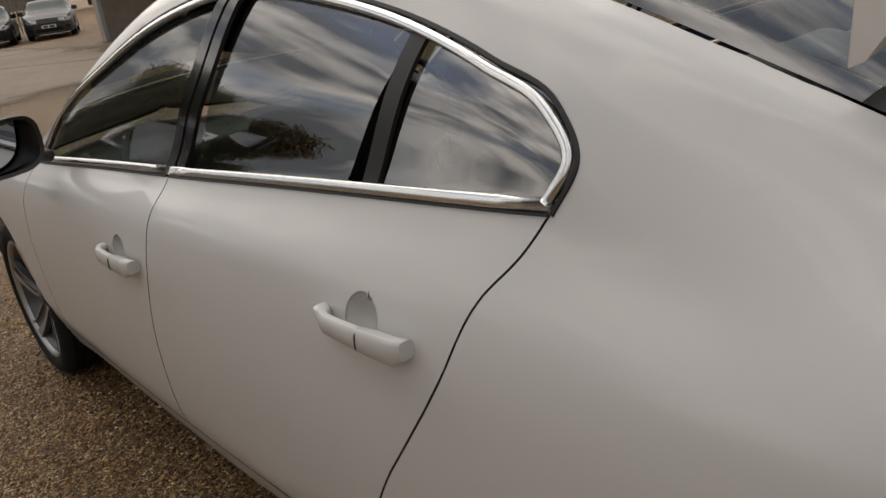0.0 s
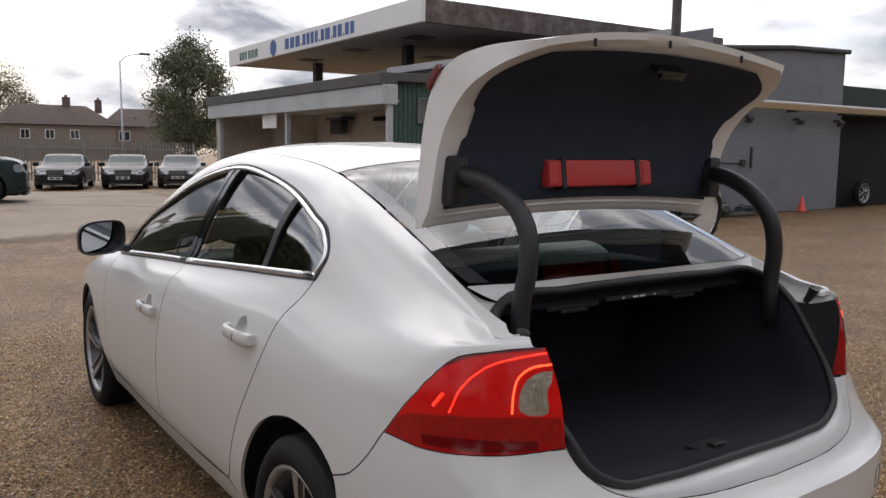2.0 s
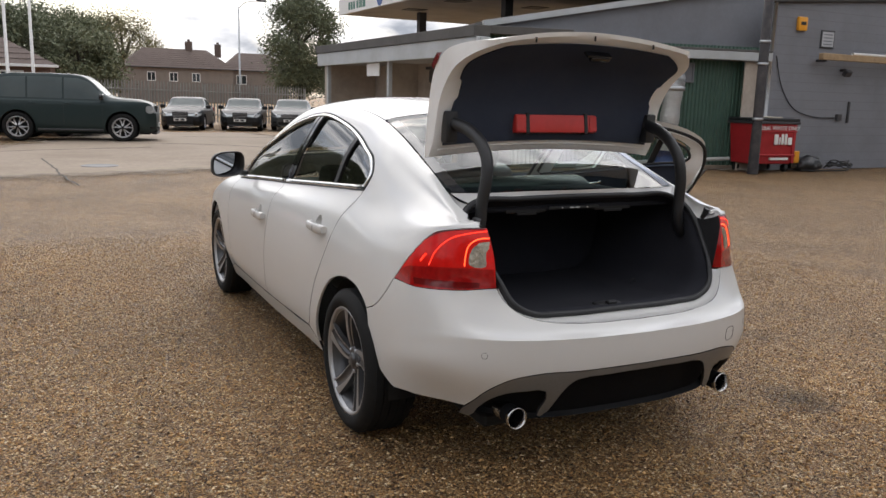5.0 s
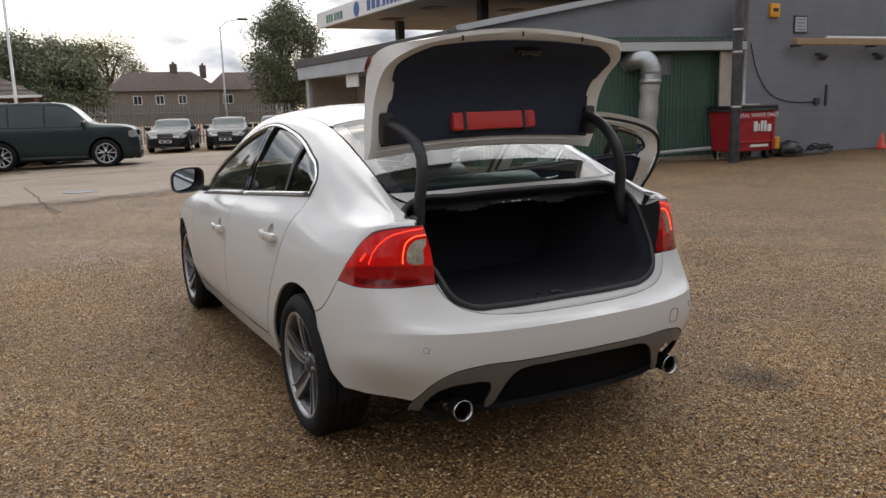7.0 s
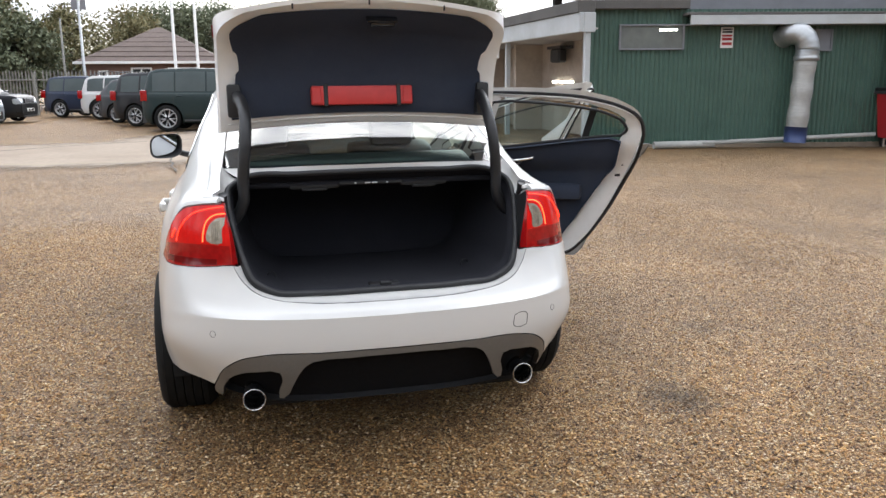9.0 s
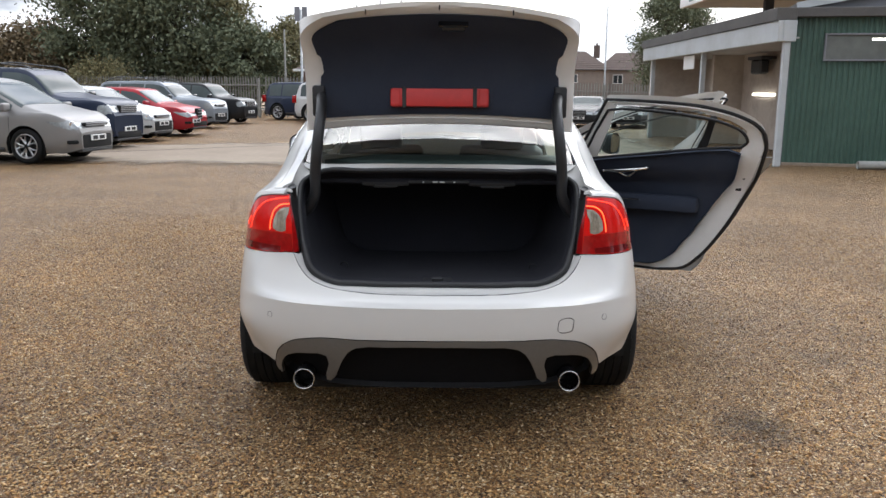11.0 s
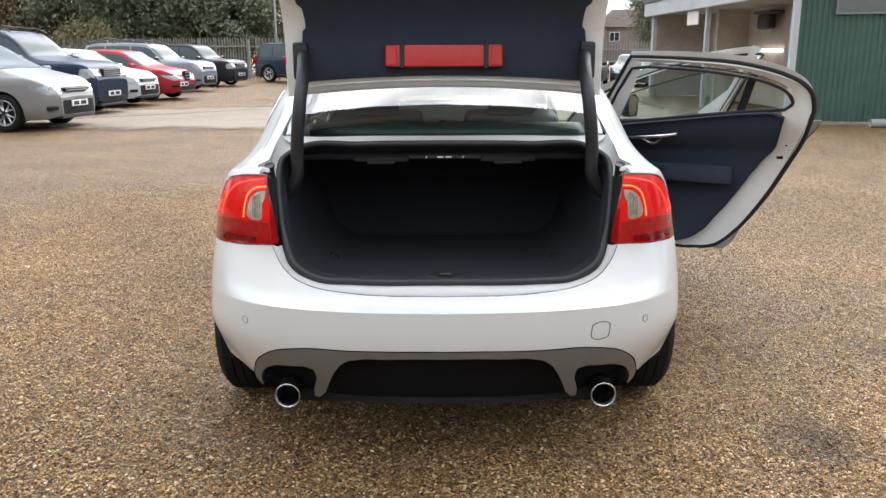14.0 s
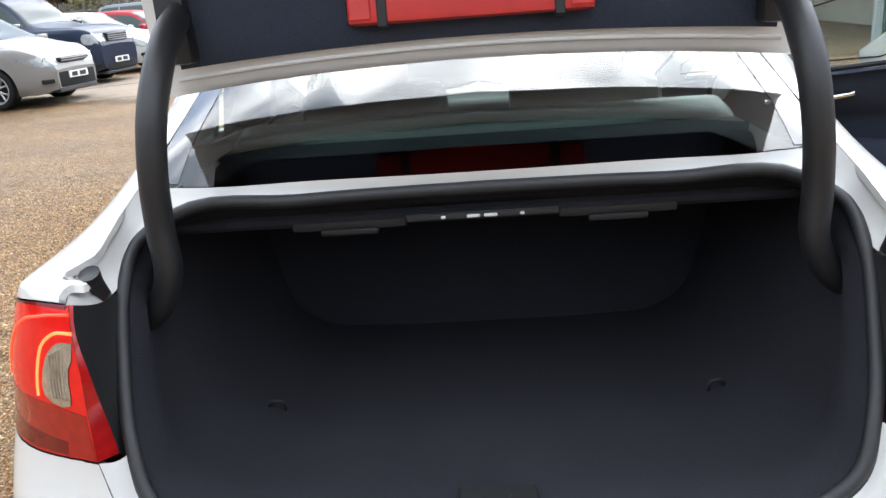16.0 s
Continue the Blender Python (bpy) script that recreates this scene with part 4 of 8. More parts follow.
def surround(mirror):
    dr = [(y - .004 * (y < .4), z) for y, z in DLO]
    inner = [(.222, 1.075), (.197, 1.128), (.247, 1.187), (.378, 1.240), (.545, 1.291), (.825, 1.346), (1.08, 1.373), (1.448, 1.334), (1.893, 1.212), (2.258, 1.062), (2.42, .915)]
    part("window_surround", strip_on(inner, "yz", .016, .006, mirror, 8, SIDE), CHROME, car, "bright satin metal window surround", smooth=30)
    part("window_seal", strip_on(dr, "yz", .008, .003, mirror, 8, SIDE), SEAL, car)


near_doors = {o.name: o for o in car.children}
rd_l, fd_l = near_doors["rear_door"], near_doors["front_door"]
window_set(False, rd_l, fd_l)
surround(False)
handle(.408, .648, .856, rd_l)
handle(1.438, 1.678, .776, fd_l)


# windscreen, bonnet, nose
P_ws = skin.line([(.715, 2.42), (.65, 2.08), (.585, 1.77)], "xy", 6, (26, skin.nc, 48, skin.nr)) + [skin.line([(.3, 1.81)], "xy", 1)[0], (skin.line([(0, 1.83)], "xy", 1)[0][0], half_top), (skin.line([(0, 2.52)], "xy", 1)[0][0], half_top), skin.line([(.35, 2.49)], "xy", 1)[0]]
skin_part("windscreen", P_ws, CLEAR_GLASS, "", whole=True, flange=0)
P_bon = skin.line([(.715, 2.45), (.71, 2.75), (.65, 3.2), (.5, 3.48)], "xy", 5, (60, skin.nc, 40, skin.nr)) + [(skin.line([(0, 3.4)], "xy", 1)[0][0], half_top), (skin.line([(0, 2.55)], "xy", 1)[0][0], half_top), skin.line([(.35, 2.52)], "xy", 1)[0]]
skin_part("bonnet", P_bon, PAINT, whole=True)
P_nose = yz(rev(ARCH_F)[:3], 4) + yz([(3.38, .45), (3.45, .60)], 3) + [(float(skin.nc - 1), 46.0), (float(skin.nc - 1), 1.0), (float(skin.nc - 14), 1.0)]
skin_part("front_bumper", P_nose, PAINT, whole=True)

# tail lamps: light guides, reversing lens, dark lower band
lamps = [o for o in car.children if o.name.startswith("tail_lamp")]
for mir, lamp in zip((False, True), lamps):
    part("light_guide", strip_on([(.590, -.634, 1.000), (.65, -.60, .988), (.72, -.57, .968), (.765, -.54, .925), (.785, -.52, .862)], "xyz", .0045, .0022, mir, 5), LED_RED, lamp, "lit red light guide", smooth=40)
    part("light_guide", strip_on([(.585, -.645, .975), (.625, -.62, .966), (.652, -.61, .945), (.665, -.61, .91), (.672, -.615, .868)], "xyz", .0048, .0022, mir, 5), LED_AMBER, lamp, "lit orange-red light guide", smooth=40)
    part("light_guide", strip_on([(.79, -.50, .905), (.802, -.48, .872)], "xyz", .008, .003, mir, 4), LED_RED, lamp, smooth=40)
    skin_part("reversing_lens", skin.line([(.586, -.65, .962), (.618, -.63, .955), (.645, -.62, .93), (.655, -.622, .872), (.602, -.655, .868), (.60, -.65, .92), (.586, -.645, .935)], "xyz", 3), LAMP_CLEAR, "clear ribbed reversing lens", lamp, lift=.0015, gap=0, flange=.004, mirror=mir)
    skin_part("lower_band", skin.line([(.80, -.45, .80), (.72, -.575, .806), (.62, -.645, .806)], "xyz", 4) + skin.line([(.622, -.645, .785), (.72, -.585, .779), (.80, -.46, .778)], "xyz", 4), LAMP_DARK, "", lamp, lift=.0012, gap=0, flange=.004, mirror=mir)
    skin_part("middle_band", skin.line([(.575, -.672, .860), (.68, -.612, .862), (.76, -.545, .858), (.826, -.42, .845)], "xyz", 4) + rev(L_lt[:4]) + L_lb[1:], LAMP_MID, "deep red lower lens", lamp, lift=.0006, gap=.002, flange=.003, mirror=mir)
    for k in range(5):
        a = .605 + k * .0085
        part("lens_rib", strip_on([(a + .004, -.64, .952 - k * .003), (a + .006, -.645, .91), (a + .004, -.65, .875)], "xyz", .003, .0035, mir, 3, lift=.001), LAMP_CLEAR, lamp)
    skin_part("upper_band", skin.line([(.785, -.49, .965), (.75, -.525, .985), (.70, -.565, .996), (.60, -.63, 1.006)], "xyz", 4) + rev(L_lt)[:-13], LAMP_DARK, "", lamp, lift=.0012, gap=0.001, flange=.004, mirror=mir)

# boot opening: painted shelf, side trims, gutters, rubber seal, carpeted well
SEAL_LOOP = [(0, -.715, .664), (.30, -.712, .667), (.42, -.702, .676), (.497, -.682, .720), (.530, -.64, .79), (.558, -.56, .885), (.574, -.47, .985), (.568, -.412, 1.030), (.515, -.384, 1.064), (.3, -.374, 1.075), (0, -.370, 1.078)]
seal = spl(SEAL_LOOP, 6)


def bridge(outer, inner, sag=0.0, n=4, sides=(1, -1)):
    """A pressed panel between two edges, of the same number of points; sag deepens its middle."""
    bm = bmesh.new()
    for s in sides:
        rows = []
        for k in range(n + 1):
            t = k / n
            rows.append([bm.verts.new((s * (a[0] * (1 - t) + b[0] * t), a[1] * (1 - t) + b[1] * t + sag * .4 * math.sin(math.pi * t), a[2] * (1 - t) + b[2] * t - sag * math.sin(math.pi * t))) for a, b in zip(outer, inner)])
        for a, b in zip(rows, rows[1:]):
            for i in range(len(a) - 1):
                bm.faces.new((a[i], a[i + 1], b[i + 1], b[i]))
    bmesh.ops.remove_doubles(bm, verts=bm.verts, dist=.0005)
    bmesh.ops.recalc_face_normals(bm, faces=bm.faces)
    return bm


def resample(P, n):
    P = np.array(P, float)
    d = np.concatenate([[0], np.cumsum(np.linalg.norm(np.diff(P, axis=0), axis=1))])
    q = np.linspace(0, d[-1], n)
    return [np.array([np.interp(v, d, P[:, k]) for k in range(3)]) for v in q]


edge3 = lambda L: [skin.at(*g) for g in L]
lip = edge3(xz([(0, .655), (.30, .66), (.42, .672), (.50, .70), (.545, .745), (.566, .788)], 5))
part("boot_sill", bridge(resample(lip, 26), resample(seal[:25], 26), .012, 6), PAINT, car, smooth=60)
lin = [skin.at(*g) - skin.normal(*g) * (.003 + .032 * max(0, 1 - k / len(L_li) * 1.45)) - np.array((.003, 0, 0)) for k, g in enumerate(L_li)]     # foot of the lamp's inner side
gut = edge3([L_li[-1]] + rev(Q_IN) + [q for q in rev(L_roof)[1:] if skin.at(*q)[1] < -.29])
gut = [p + np.array((.010, 0, -.009)) * (p[1] < -.37) for p in gut]
for s in (1, -1):
    part("lamp_side", bridge(resample(edge3(L_li), 12), resample(lin, 12), 0, 2, (s,)), LAMP_MID, lamps[(s + 1) // 2], smooth=60)
    part("boot_side_trim", bridge(resample(lin, 12), resample(seal[24:38], 12), .02, 5, (s,)), BLACK_PLASTIC, car, "black plastic trim beside the boot opening", smooth=60)
    part("boot_gutter", bridge(resample(gut, 16), resample(seal[37:49], 16), .016, 6, (s,)), PAINT, car, smooth=60)
gl = edge3(skin.line([(.587, -.318), (.45, -.349), (.3, -.362), (.15, -.371), (0.004, -.376)], "xy", 4, (20, 60, 48, skin.nr)))
gl[-1] = np.array((0.0, gl[-1][1], gl[-1][2]))
part("rear_deck", bridge(resample(gl, 14), resample(seal[48:], 14), .004, 4), PAINT, car, smooth=60)
loop = [np.array((-p[0], p[1], p[2])) for p in reversed(seal)] + seal[1:-1]
for f, r in ((lambda p: p + np.array((0, -.006, .006)), .0115), (lambda p: p * np.array((1.012, 1, 1)) + np.array((0, -.003 + .010 * (p[2] > 1.0), (p[2] - .86) * .035)), .0075)):
    bm = bmesh.new()
    tube(bm, [f(p) for p in loop], r, 8, closed=True)
    part("boot_seal", bm, SEAL, car, "black rubber boot seal", smooth=60)
bm = bmesh.new()
rings = []
cz = .86
for dy, fx, fz in ((.0, .99, .99), (.05, .97, .96), (.12, 1.02, 1.10), (.35, 1.0, 1.18), (.60, .93, 1.16), (.66, .92, 1.15)):
    ring = []
    for p in loop:
        y = p[1] * (1 - min(1, dy * 1.25)) + (-.50 * min(1, dy * 1.25)) + dy
        z = cz + (p[2] - cz) * fz
        ring.append(bm.verts.new((p[0] * fx, y, min(z, 1.045 if dy else 2))))
    rings.append(ring)
N = len(loop)
for a, b in zip(rings, rings[1:]):
    for i in range(N):
        bm.faces.new((a[i], a[(i + 1) % N], b[(i + 1) % N], b[i]))
bm.faces.new(rings[-1])
bmesh.ops.recalc_face_normals(bm, faces=bm.faces)
bmesh.ops.reverse_faces(bm, faces=bm.faces)
part("boot_lining", bm, CARPET, car, "charcoal carpet boot lining", smooth=50)
for sx in (-1, 1):
    bm = bmesh.new()                                       # lashing eyes on the floor
    tube(bm, spl([(sx * .42 - .016, -.28, .63), (sx * .42 - .010, -.285, .662), (sx * .42 + .010, -.285, .662), (sx * .42 + .016, -.28, .63)], 4), .003, 6)
    part("lashing_eye", bm, BLACK_PLASTIC, car, smooth=60)
    bm = bmesh.new()                                       # bump stops on the gutter
    tube(bm, spl([(sx * .585, -.525, .985), (sx * .589, -.54, 1.012), (sx * .590, -.55, 1.032)], 4), .016, 10, rr=list(np.linspace(.010, .017, 9)))
    part("bump_stop", bm, SEAL, car, smooth=50)
bm = bmesh.new()
box(bm, -.06, .06, -.66, -.60, .66, .672, .004)
box(bm, -.022, .022, -.665, -.64, .668, .684, .003)
part("boot_latch", bm, BLACK_PLASTIC, car)
LAMP_PALE = mat("pale_boot_lamp", (.6, .6, .58), .4, grain=.1, scale=60)
bm = bmesh.new()
box(bm, -.13, .13, -.364, -.352, 1.026, 1.040, .004)
bar = part("lamp_bar", bm, BLACK_PLASTIC, car)
for x0, x1 in ((-.026, -.003), (.003, .026), (-.069, -.061), (.063, .071)):
    bm = bmesh.new()
    box(bm, x0, x1, -.367, -.360, 1.030, 1.036, .002)
    part("boot_lamp", bm, LAMP_PALE, bar)
for x0, x1 in ((-.33, -.13), (.13, .33)):                  # seat release handles under the deck
    bm = bmesh.new()
    box(bm, x0, x1, -.335, -.315, 1.012, 1.032, .006, None, 2)
    box(bm, x0 + .05, x1 - .05, -.340, -.32, 1.004, 1.016, .004, None, 2)
    part("seat_release", bm, DULL_GREY, car, "dull grey seat release handle", smooth=40)


# raised boot lid
def boot_lid():
    prof = spl([(-.095, 1.232), (-.098, 1.32), (-.106, 1.42), (-.12, 1.53), (-.148, 1.625), (-.205, 1.692), (-.31, 1.738), (-.44, 1.766)], 5)
    inn = spl([(-.108, 1.236), (-.140, 1.29), (-.160, 1.38), (-.178, 1.47), (-.210, 1.545), (-.262, 1.615), (-.35, 1.682), (-.436, 1.748)], 5)
    n = len(prof)
    U = np.linspace(-1, 1, 41)

    def place(u, k, cur, inset=0.0):
        v = k / (n - 1)
        w = .603 - .012 * v
        if v > .74:
            w -= .115 * ((v - .74) / .26) ** 2.6
        y, z = cur[k]
        e = abs(u)
        z = z + .036 * (1 - u * u) * (1 - v) ** 2 - .052 * u * u * v ** 1.5
        y = y - .035 * u * u * v ** 2 - .012 * (1 - u * u) * (1 - v)
        return np.array((u * w, y, z))

    def sheet(cur, umax, k0, k1, flip):
        bm = bmesh.new()
        rows = [[bm.verts.new(place(u * umax, k, cur)) for u in U] for k in range(k0, k1)]
        for a, b in zip(rows, rows[1:]):
            for i in range(len(U) - 1):
                bm.faces.new((a[i], a[i + 1], b[i + 1], b[i]) if flip else (a[i], b[i], b[i + 1], a[i + 1]))
        return bm, rows

    bm, A = sheet(prof, 1.0, 0, n, False)
    Bv = [[bm.verts.new(place(u * .982, k, inn)) for u in U] for k in range(n)]
    for a, b in zip(Bv, Bv[1:]):
        for i in range(len(U) - 1):
            bm.faces.new((a[i], a[i + 1], b[i + 1], b[i]))
    m = len(U) - 1
    for k in range(n - 1):
        bm.faces.new((A[k][0], A[k + 1][0], Bv[k + 1][0], Bv[k][0]))
        bm.faces.new((A[k + 1][m], A[k][m], Bv[k][m], Bv[k + 1][m]))
    for i in range(m):
        bm.faces.new((A[0][i + 1], A[0][i], Bv[0][i], Bv[0][i + 1]))
        bm.faces.new((A[n - 1][i], A[n - 1][i + 1], Bv[n - 1][i + 1], Bv[n - 1][i]))
    bmesh.ops.recalc_face_normals(bm, faces=bm.faces)
    lid = part("boot_lid", bm, INNER_WHITE, car, "raised white boot lid", smooth=40)
    # felt liner, shaped to the frame
    bm = bmesh.new()
    k0, k1 = 5, n - 3
    rows = []
    for k in range(k0, k1 + 1):
        v = (k - k0) / (k1 - k0)
        um = .885 + .02 * math.cos(v * 7) - (.13 * max(0, (v - .80) / .20) ** 2.2)
        if .40 < v < .62:
            um -= .02
        rows.append([bm.verts.new(place(u * um, k, inn) + np.array((0, -.007, -.004))) for u in U])
    for a, b in zip(rows, rows[1:]):
        for i in range(m):
            bm.faces.new((a[i], a[i + 1], b[i + 1], b[i]))
    es = [e for e in bm.edges if len(e.link_faces) == 1]
    r = bmesh.ops.extrude_edge_only(bm, edges=es)["geom"]
    for v in (q for q in r if isinstance(q, bmesh.types.BMVert)):
        v.co += Vector((0, .012, .004))
    bmesh.ops.recalc_face_normals(bm, faces=bm.faces)
    part("felt_liner", bm, LINER, lid, "charcoal felt boot lid liner", smooth=50)
    # pressed ribs of the lower frame
    bm = bmesh.new()
    tube(bm, [place(u * .93, 2, inn) + np.array((0, -.003, .008)) for u in U], .006, 6)
    part("frame_rib", bm, INNER_WHITE, lid, smooth=60)
    for u in (-.62, 0, .62):
        bm = bmesh.new()
        box(bm, -.003, .003, -.004, .004, -.010, .010, .001, Matrix.Translation(Vector(place(u, n - 1, inn)) + Vector((0, -.004, -.006))))
        part("edge_clip", bm, SEAL, lid)
    for s in (-1, 1):                                      # lamp halves on the lid's corners
        bm = bmesh.new()
        rr = [[bm.verts.new(place(s * (1.0 + .004), k, prof) + np.array((s * .002 + s * dx, dy, dz))) for k in range(20, 25)] for dx, dy, dz in ((0, 0, 0), (.003, .008, .009), (.002, .018, .018), (-.02, .018, .020))]
        for a, b in zip(rr, rr[1:]):
            for i in range(len(a) - 1):
                bm.faces.new((a[i], a[i + 1], b[i + 1], b[i]))
        bmesh.ops.recalc_face_normals(bm, faces=bm.faces)
        part("lid_lamp", bm, LAMP_DARK, lid, "dark red lid lamp", smooth=50)
        bm = bmesh.new()                                   # hinge bracket on the liner
        box(bm, s * .530 - .028, s * .530 + .028, -.205, -.15, 1.30, 1.435, .012, None, 2)
        part("hinge_cover", bm, BLACK_PLASTIC, lid, smooth=40)
        arm = spl([(s * .60, -.40, .885), (s * .548, -.425, .925), (s * .517, -.44, .985), (s * .513, -.447, 1.071), (s * .503, -.458, 1.165), (s * .494, -.443, 1.249), (s * .492, -.40, 1.303), (s * .500, -.31, 1.356), (s * .520, -.185, 1.385)], 6)
        bm = bmesh.new()
        tube(bm, arm, .027, 10, flat=.85, up=(1, 0, 0))
        part("hinge_arm", bm, BLACK_PLASTIC, car, "black gooseneck lid hinge arm", smooth=60)
    return lid, place, inn


lid, lid_place, lid_inn = boot_lid()
bm = bmesh.new()                                           # pull recess in the liner, with its raised lip
hp = Vector(lid_place(.10, 31, lid_inn)) + Vector((0, -.010, -.008))
box(bm, -.062, .062, -.030, .030, -.006, .006, .005, Matrix.Translation(hp) @ pose(0, 0, 0, 36), 2)
box(bm, -.048, .048, -.040, -.022, -.016, .002, .005, Matrix.Translation(hp) @ pose(0, 0, 0, 36), 2)
part("pull_recess", bm, GLOSS_BLACK, lid, "gloss black pull recess", smooth=40)

# warning triangle in its red case, strapped to the lid
def triangle_case():
    c = thing("warning_triangle_case", "red plastic warning triangle case strapped under the boot lid", "safety kit", pose(0, -.178, 1.384, -8))
    bm = bmesh.new()
    box(bm, -.217, .217, -.020, .014, -.040, .040, .010, None, 2)
    part("case", bm, RED_PLASTIC, c, smooth=40)
    for s in (-1, 1):
        bm = bmesh.new()
        box(bm, s * .155 - .009, s * .155 + .009, -.0235, .014, -.047, .046, .002)
        part("strap", bm, SEAL, c, "black strap")
        bm = bmesh.new()
        box(bm, s * .194 - .020, s * .194 + .020, -.0222, -.018, -.034, .034, .003)
        part("end_cap", bm, RED_PLASTIC, c)
    return c


triangle_case()


# door mirrors
def door_mirror(parent, mirror=False):
    s = 1 if mirror else -1
    bm = bmesh.new()
    rings = []
    for k in range(9):
        t = k / 8
        y = 2.02 + .115 * t
        f = math.sqrt(max(.02, 1 - t ** 3 * .96))
        rings.append([bm.verts.new((s * (.995 + .103 * f * math.copysign(abs(math.cos(a)) ** .62, math.cos(a)) + .012 * t), y, 1.03 + (.080 * f * math.copysign(abs(math.sin(a)) ** .62, math.sin(a))) - .012 * math.cos(a))) for a in np.linspace(0, 2 * math.pi, 28, endpoint=False)])
    for a, b in zip(rings, rings[1:]):
        for i in range(28):
            bm.faces.new((a[i], a[(i + 1) % 28], b[(i + 1) % 28], b[i]))
    bm.faces.new(rings[-1])
    inner = [bm.verts.new((s * .995 + (v.co.x - s * .995) * .90, 2.028, 1.03 + (v.co.z - 1.03) * .88)) for v in rings[0]]
    for i in range(28):
        bm.faces.new((rings[0][i], inner[i], inner[(i + 1) % 28], rings[0][(i + 1) % 28]))
    bmesh.ops.recalc_face_normals(bm, faces=bm.faces)
    h = part("mirror_housing", bm, BLACK_PLASTIC, parent, "black door mirror housing", smooth=50)
    bm = bmesh.new()
    vs = [bm.verts.new((s * .995 + (v[0] - s * .995) * .89, 2.052 - .30 * s * (v[0] - s * .995) - .12 * (v[1] - 1.03), 1.03 + (v[1] - 1.03) * .87)) for v in [(s * (.995 + .103 * math.copysign(abs(math.cos(a)) ** .62, math.cos(a))), 1.03 + .080 * math.copysign(abs(math.sin(a)) ** .62, math.sin(a)) - .012 * math.cos(a)) for a in np.linspace(0, 2 * math.pi, 28, endpoint=False)]]
    bm.faces.new(vs)
    bmesh.ops.recalc_face_normals(bm, faces=bm.faces)
    part("mirror_glass", bm, MIRROR, h, "mirror glass")
    bm = bmesh.new()
    tube(bm, spl([(s * .85, 2.20, .955), (s * .89, 2.17, .965), (s * .93, 2.12, .985)], 4), .03, 10, flat=.7)
    part("mirror_foot", bm, BLACK_PLASTIC, h, smooth=60)


door_mirror(fd_l)


# wheels
def wheel_assembly(name, y, mirror=False, parent=None):
    s = 1 if mirror else -1
    w = new(name)
    w.parent = parent or car
    w.matrix_basis = pose(s * .795, y, .316, 0, 0, 180 if mirror else 0)   # the outer face looks along -x
    bm = bmesh.new()
    R, r0 = .324, .244
    lathe(bm, [(r0 - .004, .10), (r0 + .006, .112), (.272, .118), (.294, .114), (.310, .100), (R - .003, .086)] , 64, "x", Matrix.Diagonal((-1, 1, 1, 1)))
    for a, b, c in ((-.084, -.052, 0), (-.046, -.016, 0), (-.010, .020, 0), (.026, .056, 0), (.062, .084, 0)):
        lathe(bm, [(R - .011, a - .003), (R - .001, a), (R, (a + b) / 2), (R - .001, b), (R - .011, b + .003)], 64, "x")
    lathe(bm, [(R - .010, -.09), (R - .010, .09)], 64, "x")
    lathe(bm, [(R - .003, .086), (.310, .100), (.294, .114), (.272, .118), (r0 - .01, .10)], 64, "x")
    bmesh.ops.remove_doubles(bm, verts=bm.verts, dist=.0002)
    bmesh.ops.recalc_face_normals(bm, faces=bm.faces)
    t = part("tyre", bm, RUBBER, w, "worn black tyre", smooth=40)
    bm = bmesh.new()
    lathe(bm, [(r0, .10), (r0 - .006, .05), (.205, .02), (.200, -.02), (.205, -.075), (r0 - .012, -.096)], 48, "x")
    part("rim_barrel", bm, ALLOY_DARK, w, smooth=50)
    bm = bmesh.new()
    lathe(bm, [(r0 - .001, -.100), (r0 + .002, -.106), (r0 - .005, -.109), (r0 - .014, -.104), (r0 - .018, -.092)], 64, "x")
    part("rim_lip", bm, ALLOY, w, smooth=50)
    for k in range(5):
        a0 = math.radians(72 * k + 8)
        bm = bmesh.new()
        rows = []
        for j in range(8):
            q = j / 7
            rad = .045 + q * .186
            half = math.radians(23 * (1 - q) ** 2.1 + 8.0 + 4.0 * q)
            tw = math.radians(14 * q)
            dep = -.060 - .040 * q ** .7
            rows.append([bm.verts.new((dep + d * .6 * (1 - .3 * q), rad * math.cos(a0 + tw + c * half), rad * math.sin(a0 + tw + c * half))) for c, d in ((-1, .045), (-.92, .004), (-.2, .0), (.1, .016), (.55, .016), (.92, .002), (1, .045))])
        for a, b in zip(rows, rows[1:]):
            for i in range(6):
                bm.faces.new((a[i], b[i], b[i + 1], a[i + 1]))
        bmesh.ops.recalc_face_normals(bm, faces=bm.faces)
        sp = part("spoke", bm, ALLOY_DARK, w, smooth=35)
        for c0, c1, nm in ((-.94, -.02, "machined_face"), (.74, .94, "machined_edge")):
            bm = bmesh.new()
            rows = []
            for j in range(8):
                q = j / 7
                rad = .058 + q * .171
                qq = (rad - .045) / .186
                half = math.radians(23 * max(0, 1 - qq) ** 2.1 + 8.0 + 4.0 * qq)
                tw = math.radians(14 * qq)
                dep = -.0625 - .040 * qq ** .7
                cc0, cc1 = (c0, c0 + (c1 - c0) * (.35 + .65 * qq)) if nm == "machined_face" else (c1 - (c1 - c0) * (.5 + .5 * qq), c1)
                rows.append([bm.verts.new((dep, rad * math.cos(a0 + tw + c * half), rad * math.sin(a0 + tw + c * half))) for c in (cc0, cc1)])
            for a, b in zip(rows, rows[1:]):
                bm.faces.new((a[0], b[0], b[1], a[1]))
            part(nm, bm, ALLOY, sp, smooth=30)
    bm = bmesh.new()
